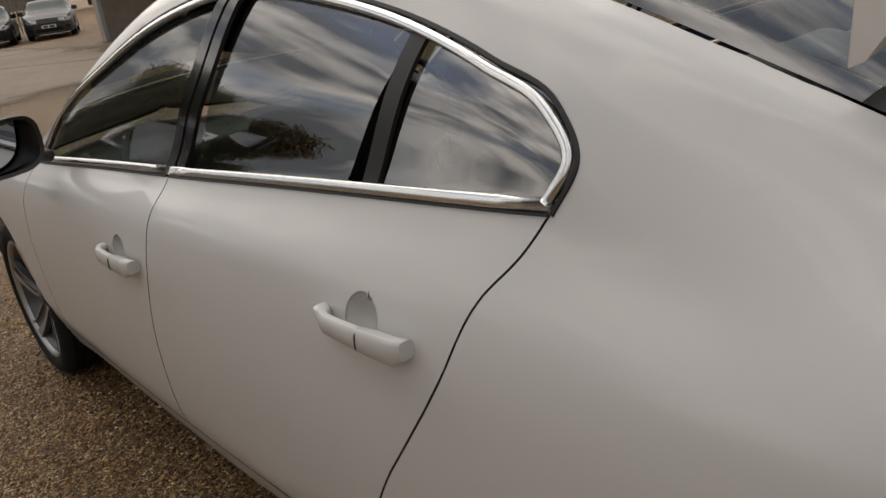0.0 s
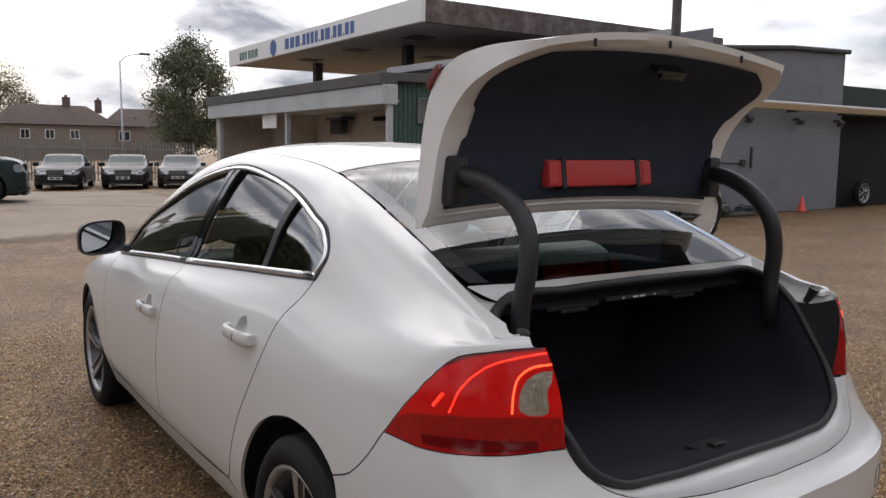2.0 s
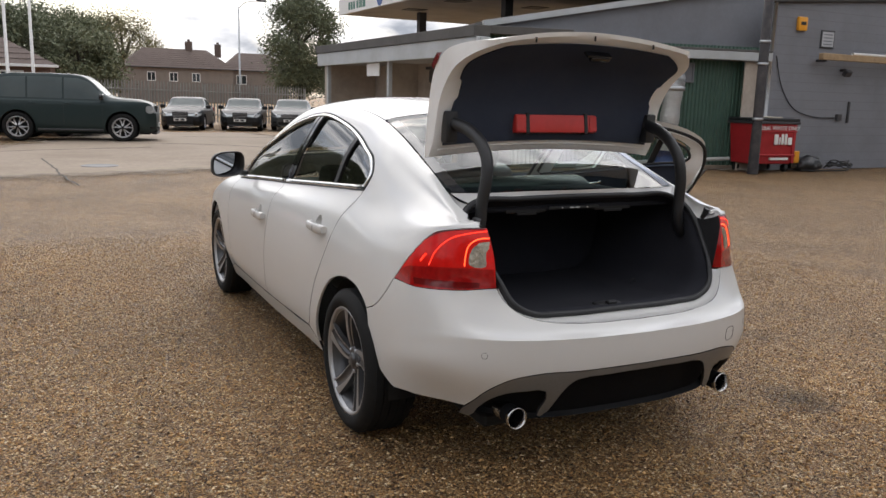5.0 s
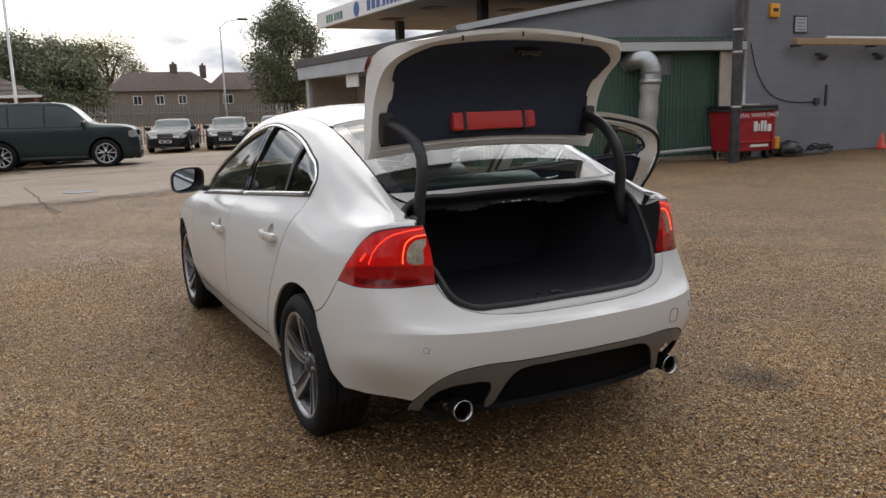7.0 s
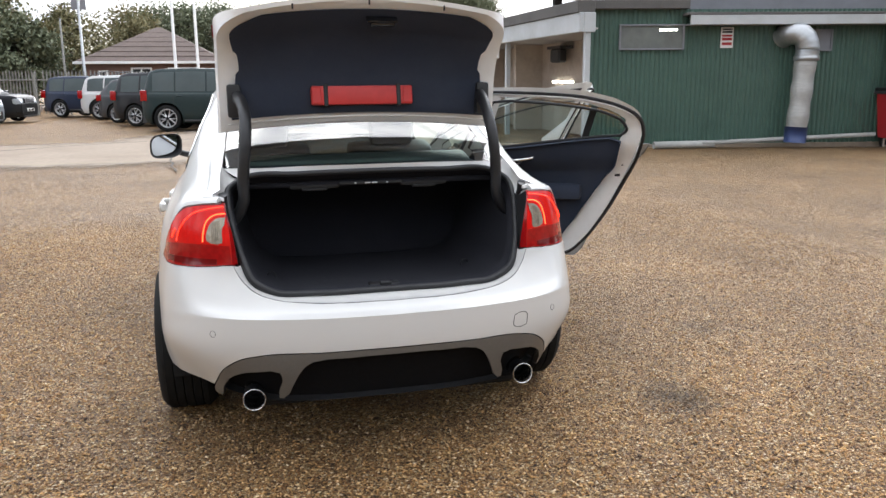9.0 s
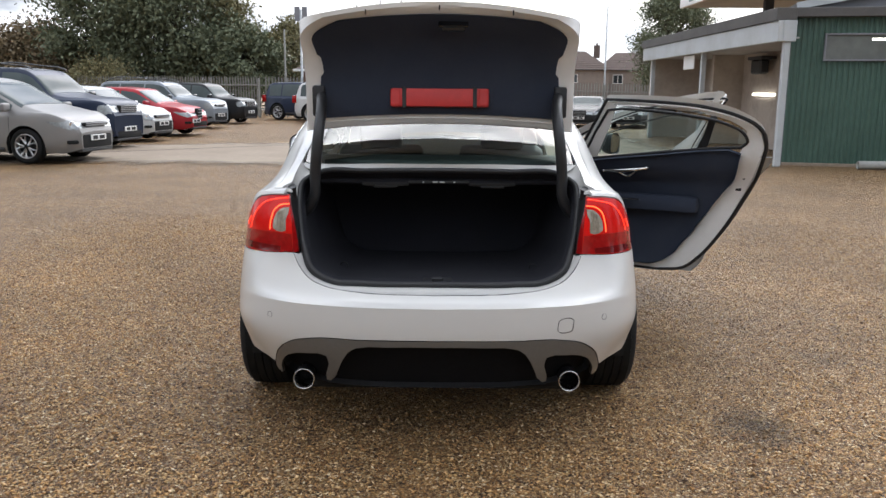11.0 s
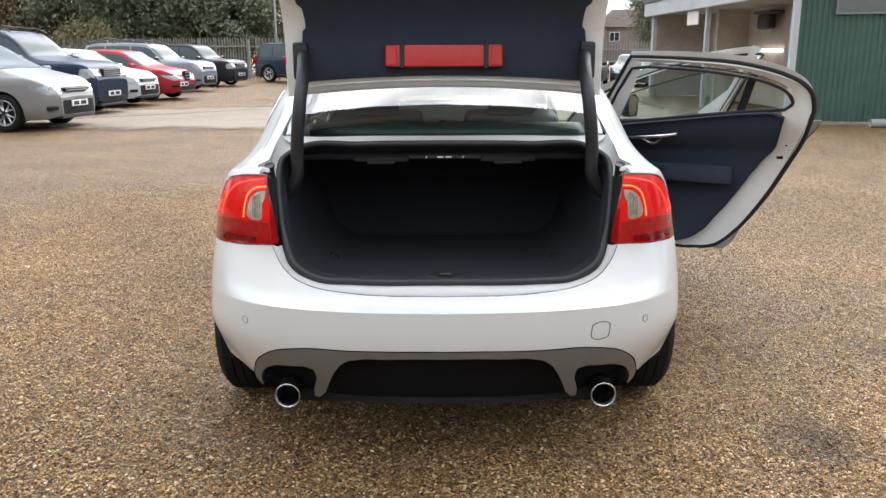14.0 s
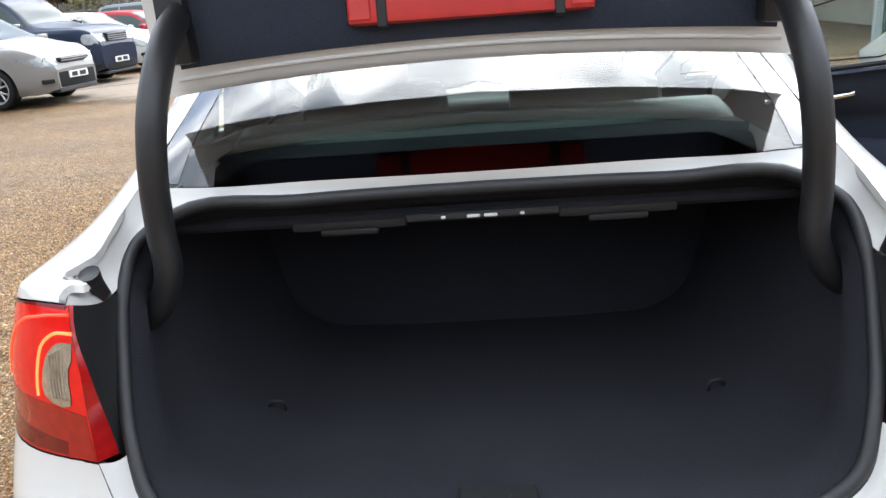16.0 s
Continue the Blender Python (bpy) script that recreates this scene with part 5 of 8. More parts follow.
    lathe(bm, [(.062, -.045), (.058, -.066), (.040, -.070), (.034, -.066), (.032, -.078), (.0, -.079)], 32, "x")
    part("hub_cap", bm, ALLOY_DARK, w, smooth=40)
    for k in range(5):
        a = math.radians(72 * k + 44)
        bm = bmesh.new()
        lathe(bm, [(.009, -.055), (.009, -.072), (.0, -.073)], 8, "x", Matrix.Translation((0, .052 * math.cos(a), .052 * math.sin(a))))
        part("wheel_bolt", bm, ALLOY, w, smooth=40)
    bm = bmesh.new()
    lathe(bm, [(.07, -.018), (.165, -.018), (.165, .006), (.07, .006)], 40, "x")
    part("brake_disc", bm, STEEL, w, smooth=40)
    return w


for yy in (.055, 2.831):
    for mir in (False, True):
        wheel_assembly("wheel", yy, mir)

# wheel housings, floor pan and exhaust
for yy in (.085, 2.86):
    for s in (-1, 1):
        bm = bmesh.new()
        rows = []
        for x in (.52, .62, .84):
            rows.append([bm.verts.new((s * x, yy + .385 * math.cos(a), .30 + .385 * math.sin(a))) for a in np.linspace(-.15, math.pi + .15, 20)])
        for a, b in zip(rows, rows[1:]):
            for i in range(19):
                bm.faces.new((a[i], a[i + 1], b[i + 1], b[i]))
        bm.faces.new(rows[0])
        part("wheel_housing", bm, SOOT_AND_SHADE, car, smooth=60)
bm = bmesh.new()
box(bm, -.56, .56, -.60, 3.4, .19, .26, .02)
box(bm, -.79, .79, .58, 2.50, .18, .27, .02)
box(bm, -.50, .50, -.66, -.30, .22, .60, .05)
part("floor_pan", bm, SOOT_AND_SHADE, car)
P_black = xz([(0, .480), (.22, .475), (.34, .465), (.42, .445), (.60, .43), (.655, .37)], 3) + xz([(.655, .275), (.40, .255), (0, .255)], 3)
skin_part("lower_diffuser", P_black, DIFFUSER, "black lower diffuser", lift=-.060, gap=0, flange=-.028, whole=True)
for s in (-1, 1):
    bm = bmesh.new()
    lathe(bm, [(.037, .075), (.039, .012)], 40, "y", Matrix.Translation((s * .52, -.782, .303)))
    part("exhaust_sleeve", bm, DIFFUSER, car, smooth=40)
    bm = bmesh.new()
    lathe(bm, [(.039, .012), (.0425, -.004), (.0420, -.012), (.0385, -.011), (.0375, .02), (.0375, .12)], 40, "y", Matrix.Translation((s * .52, -.782, .303)))
    e = part("exhaust_tip", bm, STEEL, car, "polished round exhaust tip", smooth=40)
    bm = bmesh.new()
    lathe(bm, [(.0, .10), (.038, .10)], 24, "y", Matrix.Translation((s * .52, -.782, .303)))
    part("exhaust_bore", bm, SOOT_AND_SHADE, e)
    bm = bmesh.new()                                       # parking sensor in its ring
    g = skin.find((.652, -.76, .556), (1, 0, 1), (0, 24, 0, 60))
    p, nn = skin.at(*g), skin.normal(*g)
    q = Vector((s * nn[0], nn[1], nn[2])).to_track_quat("Z", "Y").to_matrix().to_4x4()
    lathe(bm, [(.0105, -.004), (.0105, .0004), (.0, .0005)], 20, "z", Matrix.Translation((s * p[0], p[1], p[2])) @ q)
    ps = part("parking_sensor", bm, PAINT, car)
    bm = bmesh.new()
    lathe(bm, [(.0108, -.002), (.0110, .0007), (.0122, .0007), (.0124, -.002)], 20, "z", Matrix.Translation((s * p[0], p[1], p[2])) @ q)
    part("sensor_ring", bm, SEAL, ps, smooth=40)
tow = [(.465, .566), (.462, .54), (.462, .518), (.472, .508), (.50, .506), (.518, .512), (.523, .54), (.523, .565), (.512, .574), (.48, .574)]
tow = [(x, .541 + (z - .54) * .80) for x, z in tow]
bm = strip_on(tow + tow[:1], "xz", .0025, .0012, True, 4, REARZ)
part("towing_eye_cover", bm, SEAL, car)


# cabin, seen through the glass
def seat(x, y, wide, rear=False):
    st = new("rear_bench" if rear else "front_seat")
    st.parent = car
    st.matrix_basis = pose(x, y, 0)
    bm = bmesh.new()
    box(bm, -wide / 2, wide / 2, -.02, .50, .42, .58, .05, None, 3)
    part("cushion", bm, SEAT, st, smooth=40)
    bm = bmesh.new()
    box(bm, -wide / 2, wide / 2, -.08, .08, .0, .60, .06, Matrix.Translation((0, -.02, .50)) @ pose(0, 0, 0, 17), 3)
    part("backrest", bm, SEAT, st, smooth=40)
    for hx in (() if rear else (0,)):
        bm = bmesh.new()
        box(bm, hx - .13, hx + .13, -.045, .045, .0, .15, .035, Matrix.Translation((0, -.21, 1.07)) @ pose(0, 0, 0, 12), 3)
        part("headrest", bm, SEAT, st, smooth=40)


seat(-.37, 1.42, .52)
seat(.37, 1.42, .52)
seat(0, .62, 1.30, True)
bm = bmesh.new()
box(bm, -.64, .64, -.335, .36, 1.02, 1.045, .008)
part("parcel_shelf", bm, CARPET, car)
bm = bmesh.new()
box(bm, -.72, .72, 2.05, 2.42, .62, .90, .06, None, 3)
part("dashboard", bm, SEAT, car, smooth=40)
bm = bmesh.new()
lathe(bm, [(.0, .012), (.06, .012), (.06, -.012), (.0, -.012)], 20, "y", Matrix.Translation((.37, 1.90, .86)) @ pose(0, 0, 0, -24))
tube(bm, [Matrix.Translation((.37, 1.90, .86)) @ pose(0, 0, 0, -24) @ Vector((.185 * math.cos(a), 0, .185 * math.sin(a))) for a in np.linspace(0, 2 * math.pi, 32, endpoint=False)], .014, 8, closed=True)
for a in (0, math.pi, 1.5 * math.pi):
    tube(bm, [Matrix.Translation((.37, 1.90, .86)) @ pose(0, 0, 0, -24) @ Vector((q * math.cos(a), 0, q * math.sin(a))) for q in (.05, .18)], .012, 6)
part("steering_wheel", bm, SEAT, car, smooth=60)
skin_part("headlining", P_roof, PALE_TRIM, lift=-.025, gap=0, flange=0, whole=True)


# doors of the far side, swung open
def open_door(which, poly, hinge, deg, seam_rear, seam_front, wins, hole, trim):
    d = part(which, panel(skin, poly, mirror=True), [PAINT, SEAL], car, "open white car door with dark inner trim", smooth=50)
    d.matrix_basis = hang(None, hinge, deg)
    outline = seam_rear + wins + seam_front
    O = np.array(outline)
    mid, bmi, rows = O.mean(0), bmesh.new(), []
    T = np.roll(O, -1, axis=0) - np.roll(O, 1, axis=0)
    T /= np.linalg.norm(T, axis=1)[:, None] + 1e-9
    N = np.stack([-T[:, 1], T[:, 0]], 1)
    N *= np.sign(((mid - O) * N).sum(1))[:, None]
    for q in (0, .35, .7, 1):
        rows.append([])
        for p, nn in zip(O, N):
            y, z = p + nn * q * (float(np.interp(p[1], (1.0, 1.1, 1.22, 1.30, 1.36, 1.40), (.120, .105, .096, .082, .074, .058))) if which == "rear_door" else .042 if p[1] > 1.08 else .125)
            rows[-1].append(bmi.verts.new((skin.at(*skin.find((0, y, z), (0, 1, 1), SIDE))[0] - .062 - .006 * math.sin(math.pi * q), y, z)))
    for a, b in zip(rows, rows[1:]):
        for i in range(len(O)):
            bmi.faces.new((a[i], a[(i + 1) % len(O)], b[(i + 1) % len(O)], b[i]))
    bmesh.ops.recalc_face_normals(bmi, faces=bmi.faces)
    part("shut_face", bmi, INNER_WHITE, d, "white painted door frame", smooth=50)
    s3 = [skin.at(*g) for g in G(outline)]
    n3 = [skin.normal(*g) for g in G(outline)]
    bm = bmesh.new()                                       # turned edge and rubber round the door
    a = [bm.verts.new(p - n * .012) for p, n in zip(s3, n3)]
    b = [bm.verts.new(p - n * .064) for p, n in zip(s3, n3)]
    for i in range(len(a)):
        bm.faces.new((a[i], a[(i + 1) % len(a)], b[(i + 1) % len(a)], b[i]))
    bmesh.ops.recalc_face_normals(bm, faces=bm.faces)
    part("door_edge", bm, INNER_WHITE, d, smooth=50)
    bm = bmesh.new()
    cen = sum(s3) / len(s3)
    tube(bm, [p - n * .056 + (p - cen) * np.array((0, 1, 1)) / np.linalg.norm((p - cen)[1:]) * .012 for p, n in zip(s3, n3)], .0115 if which == "rear_door" else .008, 8, closed=True)
    part("door_rubber", bm, SEAL, d, "black door rubber", smooth=60)
    h3 = [skin.at(*g) - skin.normal(*g) * .062 for g in G(hole)]
    bm = bmesh.new()
    tube(bm, h3, .009 if which == "rear_door" else .004, 8, closed=True)
    part("window_rubber", bm, SEAL, d, smooth=60)
    part("door_trim", panel(skin, G(trim), -.085, .0, .03, mirror=True), [LINER, LINER], d, "charcoal inner door trim", smooth=50)
    skin_part("side_window", G(hole), CLEAR_GLASS, "", d, lift=-.03, gap=0, flange=0, mirror=True)
    return d


w_f = [tuple(p) for p in dl if p[0] > yb(p[1])]
bp_line = [(yb(z), z) for z in (1.37, 1.25, 1.12, 1.0)]
sr, sm, sf = ([tuple(p) for p in spl(q, 4)] for q in (SEAM_R, SEAM_M, SEAM_F))
hole_r = [tuple(p) for p in spl([(.385, 1.127), (.347, 1.168), (.368, 1.225), (.455, 1.280), (.62, 1.316), (.85, 1.340), (1.06, 1.347)], 4)] + [(1.15, 1.335), (1.24, 1.20), (1.33, 1.035), (1.31, 1.02), (.85, 1.078), (.52, 1.118)]
trim_r = [(.44, 1.122), (.80, 1.082), (1.30, 1.022), (1.36, .97), (1.345, .86), (1.37, .60), (1.40, .36), (1.36, .33), (.90, .33), (.83, .365), (.75, .44), (.66, .57), (.56, .73), (.485, .86), (.412, .99), (.378, 1.10)]
edge_r = [tuple(p) for p in spl([(.86, .318), (.70, .352), (.61, .44), (.49, .61), (.37, .84), (.295, 1.01), (.256, 1.15), (.274, 1.245), (.368, 1.313), (.532, 1.364), (.853, 1.395), (1.14, 1.398)], 5)]
dr_r = open_door("rear_door", P_rdoor, (.82, 1.48), 60, edge_r, [(1.44, .312)], bp_line + sm[1:-2], rev(hole_r), rev(trim_r))
hole_f = [tuple(p) for p in spl([(1.24, 1.325), (1.45, 1.30), (1.88, 1.182), (2.14, 1.08), (2.27, 1.0)], 4)] + [(2.28, .955), (1.9, .982), (1.45, 1.015), (1.40, 1.03)]
trim_f = [(1.46, .99), (1.9, .965), (2.36, .925), (2.38, .80), (2.36, .36), (2.3, .33), (1.60, .33), (1.55, .36), (1.50, .60), (1.47, .85)]
dr_f = open_door("front_door", P_fdoor, (.88, 2.44), 60, rev(sm), [(2.39, .300)], [(y, z + .042 * max(0, min(1, (z - 1.0) / .2))) for y, z in rev(bp_line)[1:] + w_f] + sf[1:-1], rev(hole_f), rev(trim_f))
skin_part("divider_bar", G(Y_div), BLACK_PLASTIC, "", dr_r, lift=-.045, gap=0, flange=.01, mirror=True)
door_mirror(dr_f, True)
XI = lambda y, z, off: skin.at(*skin.find((0, y, z), (0, 1, 1), SIDE))[0] - off
bm = bmesh.new()                                           # pull lever and grip of the rear door's trim
tube(bm, spl([(XI(1.19, .96, .105), 1.19, .935), (XI(1.10, .96, .135), 1.10, .942), (XI(.98, .96, .135), .98, .955), (XI(.92, .96, .105), .92, .965)], 5), .017, 8, flat=.7)
tube(bm, spl([(XI(1.10, .94, .13), 1.10, .935), (XI(1.05, .92, .13), 1.05, .905), (XI(1.0, .94, .13), .985, .945)], 4), .009, 6)
part("pull_lever", bm, CHROME, dr_r, "bright door pull", smooth=50)
bm = bmesh.new()
tube(bm, [(XI(1.18, .80, .188), 1.26, .765), (XI(.85, .80, .188), .96, .770)], .011, 8, flat=.6)
part("grip_strip", bm, CHROME, dr_r, smooth=50)
bm = bmesh.new()
box(bm, XI(.5, .7, .16), XI(.5, .7, .08), .62, 1.34, .70, .80, .03, None, 2)
part("armrest", bm, LINER, dr_r, smooth=50)
for yy, zz, r in ((.402, .862, .016), (.372, .925, .007)):
    bm = bmesh.new()
    box(bm, XI(yy, zz, .068), XI(yy, zz, .050), yy - r, yy + r, zz - r * .8, zz + r * .8, .002)
    part("lock_hole", bm, SOOT_AND_SHADE, dr_r)

# ---------------------------------------------------------------- parked cars of the yard
DARK_GLASS = mat("dark_car_glass", (0.070, 0.085, 0.086), 0.12, spec=0.12, grain=0.3, scale=1.5)
PLATE_WHITE = mat("white_number_plate", (0.72, 0.72, 0.70), 0.45, grain=0.04, scale=30)
PLATE_YELLOW = mat("yellow_number_plate", (0.68, 0.50, 0.08), 0.45, grain=0.04, scale=30)
PLATE_INK = mat("black_plate_ink", (0.015, 0.015, 0.015), 0.6)
HEADLAMP = mat("clear_headlamp", (0.34, 0.36, 0.37), 0.12, metal=0.3, coat=1.0, grain=0.5, scale=25)
BRIGHT_RIM = mat("silver_alloy_rim", (0.50, 0.50, 0.51), 0.36, metal=0.9, grain=0.12, scale=18)
GRILLE_SILVER = mat("dull_silver_grille", (0.26, 0.26, 0.265), 0.45, metal=0.3, grain=0.1, scale=20)
GREY_TRIM = mat("dark_grey_lower_trim", (0.035, 0.035, 0.036), 0.6, grain=0.2, scale=40)


def car_paint(name, c, metal=0.25):
    return mat(name, c, 0.40, metal=metal, coat=0.18, spec=0.3, grain=0.06, scale=2.0, stain=0.18, stain_scale=1.6, stain_color=tuple(k * 0.75 + 0.02 for k in c))


SHAPES = {   # (share of the length from the tail, share of the height) along the roof line; belt; cabin window span; screen; tailgate
    "saloon": dict(top=[(0, .56), (.015, .63), (.05, .67), (.17, .70), (.34, .95), (.46, 1.0), (.57, .975), (.73, .69), (.90, .62), (.975, .52), (1, .42)], belt=.655, win=(.24, .68), screen=(.585, .725), back=(.185, .325), cuts=(.30, .47)),
    "hatch": dict(top=[(0, .58), (.012, .66), (.05, .80), (.13, .95), (.30, 1.0), (.48, .995), (.58, .955), (.755, .68), (.92, .585), (.985, .47), (1, .38)], belt=.62, win=(.09, .70), screen=(.60, .745), back=(.04, .115), cuts=(.27, .46)),
    "mpv": dict(top=[(0, .58), (.012, .68), (.04, .82), (.10, .955), (.28, 1.0), (.46, .995), (.56, .95), (.775, .66), (.93, .56), (.985, .46), (1, .36)], belt=.60, win=(.07, .73), screen=(.575, .765), back=(.03, .09), cuts=(.26, .46)),
    "suv": dict(top=[(0, .50), (.010, .60), (.035, .84), (.06, .96), (.14, .99), (.36, 1.0), (.54, .985), (.60, .94), (.715, .665), (.93, .625), (.982, .55), (1, .42)], belt=.625, win=(.07, .69), screen=(.612, .708), back=(.03, .058), cuts=(.24, .45)),
}


def yard_wheel(r, wide=.22, rim=BRIGHT_RIM):
    w = new("wheel")
    bm = bmesh.new()
    lathe(bm, [(r * .70, wide * .42), (r * .74, wide * .5), (r * .93, wide * .48), (r, wide * .36), (r, -wide * .36), (r * .93, -wide * .48), (r * .74, -wide * .5), (r * .70, -wide * .42)], 36, "x")
    part("tyre", bm, RUBBER, w, smooth=40)
    bm = bmesh.new()
    lathe(bm, [(r * .71, -wide * .44), (r * .70, -wide * .47), (r * .655, -wide * .46), (r * .64, -wide * .30), (r * .62, 0)], 36, "x")
    part("rim", bm, rim, w, smooth=40)
    for k in range(5):
        bm = bmesh.new()
        for sg in (-1, 1):
            a, b = math.radians(72 * k + sg * 5), math.radians(72 * k + sg * 17)
            pts = [(-wide * .36, r * .10 * math.cos(a), r * .10 * math.sin(a)), (-wide * .40, r * .40 * math.cos((a + b) / 2), r * .40 * math.sin((a + b) / 2)), (-wide * .42, r * .66 * math.cos(b), r * .66 * math.sin(b))]
            tube(bm, pts, r * .048, 6, flat=.7, up=(1, 0, 0))
        part("spoke", bm, rim, w, smooth=40)
    bm = bmesh.new()
    lathe(bm, [(r * .60, -wide * .05), (r * .20, -wide * .08), (r * .17, -wide * .40), (0, -wide * .42)], 24, "x")
    part("hub", bm, SOOT_AND_SHADE, w, smooth=40)
    return w


def parked_car(kind, label, colour, L, W, H, pos, heading, wheel_r=.33, grille="bars", front="wide", wheelbase=.60, roof=None, rails=False, group="", lower=None):
    """A parked car, nose along +y of its own axes, turned to the heading (degrees from +y, anticlockwise)."""
    S = SHAPES[kind]
    c = thing("parked_car", label, "car", pose(pos[0], pos[1], pos[2] if len(pos) > 2 else 0, 0, 0, heading), group=group)
    fs = sorted(set([0, .006, .02, .05, .09, .14, .20, .27, .35, .43, .51, .58, .64, .70, .76, .83, .90, .95, .975, .99, 1]))
    tf, tz = zip(*S["top"])
    rows = []
    for f in fs:
        zt = np.interp(f, tf, tz) * H
        zb = min(S["belt"] * H * (1 - .04 * f), zt - .015)
        w = W / 2 * (1 - .20 * abs(2 * f - 1) ** 7 - .05 * abs(2 * f - 1) ** 3)
        w *= 1 - (.20 if kind != "suv" else .11) * max(0, (f - .90) / .10) ** 2 - .08 * max(0, (.06 - f) / .06) ** 2
        cab = min(1, max(0, (zt - zb - .05) / .25))
        zr = zt - (.05 if cab > .3 else .02 + .03 * cab)
        zlow = .20 + .05 * (H > 1.7) + .07 * max(0, (abs(2 * f - 1) - .9) / .1)
        y = (f - .5) * L
        r = [(w * .92, zlow), (w * .975, zlow + .10), (w, zlow + .25), (w * .995, (zlow + .25 + zb) / 2), (w * .98, zb - .07), (w * (.95 - .01 * cab), zb)]
        r += [(w * (.90 - .03 * cab), zb + (zr - zb) * .5), (w * (.86 - .11 * cab), zr), (w * (.78 - .16 * cab), zt - .012), (w * .35, zt), (0, zt + .004)]
        rows.append([(x, y, z) for x, z in r])
    sk = Skin(rows, per_row=3, step=L / 60)
    near = (0, sk.nc, 0, sk.nr)
    loc = lambda pts, per=1: sk.line(pts, "yz", per, (1, sk.nc - 1, 0, 9 * 3))
    ya, yb_ = (-wheelbase / 2) * L - .012 * L, (wheelbase / 2) * L - .012 * L
    R = wheel_r * 1.16
    low = []
    for yc in (ya, yb_):
        a = [(yc + R * math.cos(t), wheel_r + R * math.sin(t)) for t in np.linspace(math.pi + .35, -.35, 16)]
        low.append([g for g in loc(a)])
    nr = float(sk.nr - 1)
    outline = [(0.0, 0.0), (low[0][0][0], 0.0)] + low[0] + [(low[0][-1][0], 0.0), (low[1][0][0], 0.0)] + low[1] + [(low[1][-1][0], 0.0), (float(sk.nc - 1), 0.0), (float(sk.nc - 1), nr), (0.0, nr)]
    bm = panel(sk, outline, 0, 0, .03, whole=True)
    bm.verts.ensure_lookup_table()
    body = part("body", bm, [colour, SOOT_AND_SHADE], c, smooth=38)
    for f, y in ((0, -L / 2), (1, L / 2)):                 # closed nose and tail
        col = sk.G[0 if f == 0 else -1]
        bm = bmesh.new()
        vs = [bm.verts.new(p) for p in col] + [bm.verts.new((-p[0], p[1], p[2])) for p in col[::-1][1:]]
        bm.faces.new(vs)
        bmesh.ops.recalc_face_normals(bm, faces=bm.faces)
        part("end_panel", bm, colour, body)

    def overlay(name, poly, material, lift=.004, both=True, label2=""):
        for m in ((False, True) if both else (False,)):
            part(name, panel(sk, poly, lift, 0, .008, mirror=m, whole=not both), [material, SEAL], c, label2, smooth=50)

    def win(f0, f1):
        n = 10
        bot, top = [], []
        for f in np.linspace(f0, f1, n):
            zt = np.interp(f, tf, tz) * H
            zb = min(S["belt"] * H * (1 - .04 * f), zt - .015)
            bot.append(((f - .5) * L, zb + .03))
            top.append(((f - .5) * L, max(zb + .045, zt - .105)))
        return loc(bot) + loc(top[::-1])

    f0, f1 = S["win"]
    cuts = [f0 + .01, *S["cuts"], f1]
    for a, b in zip(cuts, cuts[1:]):
        overlay("side_window", win(a + .006, b - .006), DARK_GLASS)
    colf = lambda f: float(np.interp((f - .5) * L, sk.G[:, 15, 1], np.arange(sk.nc)))
    a, b = (colf(q) for q in S["screen"])
    overlay("windscreen", [(a, 21.6), (b, 20.2), (b, nr), (a, nr)], DARK_GLASS, both=False)
    a, b = (colf(q) for q in S["back"])
    overlay("rear_window", [(a, 20.5), (b, 21.6), (b, nr), (a, nr)], DARK_GLASS, both=False)
    low_trim = lower or GREY_TRIM
    # lights, grille, plates, bumpers
    hz = np.interp(.97, tf, tz) * H - (.02 if kind != "suv" else .10)
    for s in (-1, 1):
        sweep = [(.992, -.115), (.993, -.02), (.972, .022), (.93, .030), (.885, .045), (.905, .0), (.945, -.075), (.972, -.12)] if kind != "suv" else [(.992, -.13), (.993, .05), (.972, .075), (.945, .075), (.938, .0), (.945, -.105), (.972, -.13)]
        pol = sk.line([((f - .5) * L, hz - .03 + dz) for f, dz in sweep], "yz", 2, (1, sk.nc, 0, 27))
        h = part("headlamp", panel(sk, pol, .006, 0, .012, mirror=s > 0), [HEADLAMP, SEAL], c, smooth=40)
        bm = bmesh.new()
        lathe(bm, [(.045, .0), (.05, .02), (.038, .024), (.0, .012)], 16, "y", Matrix.Translation((s * W * .345, L / 2 - .125, hz - .03)) @ pose(0, 0, 0, 0, 0, -s * 30))
        part("bulb_ring", bm, CHROME, h, smooth=40)
        bm = bmesh.new()
        th = .16 if kind == "suv" else .11
        box(bm, -.09, .09, -.07, .12, -th, th, .03, Matrix.Translation((s * W * .40, -L / 2 + .06, S["belt"] * H - .10)) @ pose(0, 0, 0, 0, 0, s * 22), 2)
        part("tail_lamp", bm, LAMP_MID, c, smooth=40)
        bm = bmesh.new()
        box(bm, -.10, .10, -.04, .05, -.035, .035, .02, Matrix.Translation((s * W * .355, L / 2 - .115, .40)) @ pose(0, 0, 0, 0, 0, -s * 38), 2)
        part("fog_lamp_recess", bm, SOOT_AND_SHADE, c, smooth=40)
        ym = (S["win"][1] - .5) * L - .06
        bm = bmesh.new()
        box(bm, -.11, .11, -.05, .07, -.08, .08, .045, Matrix.Translation((s * (W / 2 + .06), ym, S["belt"] * H + .07)), 3)
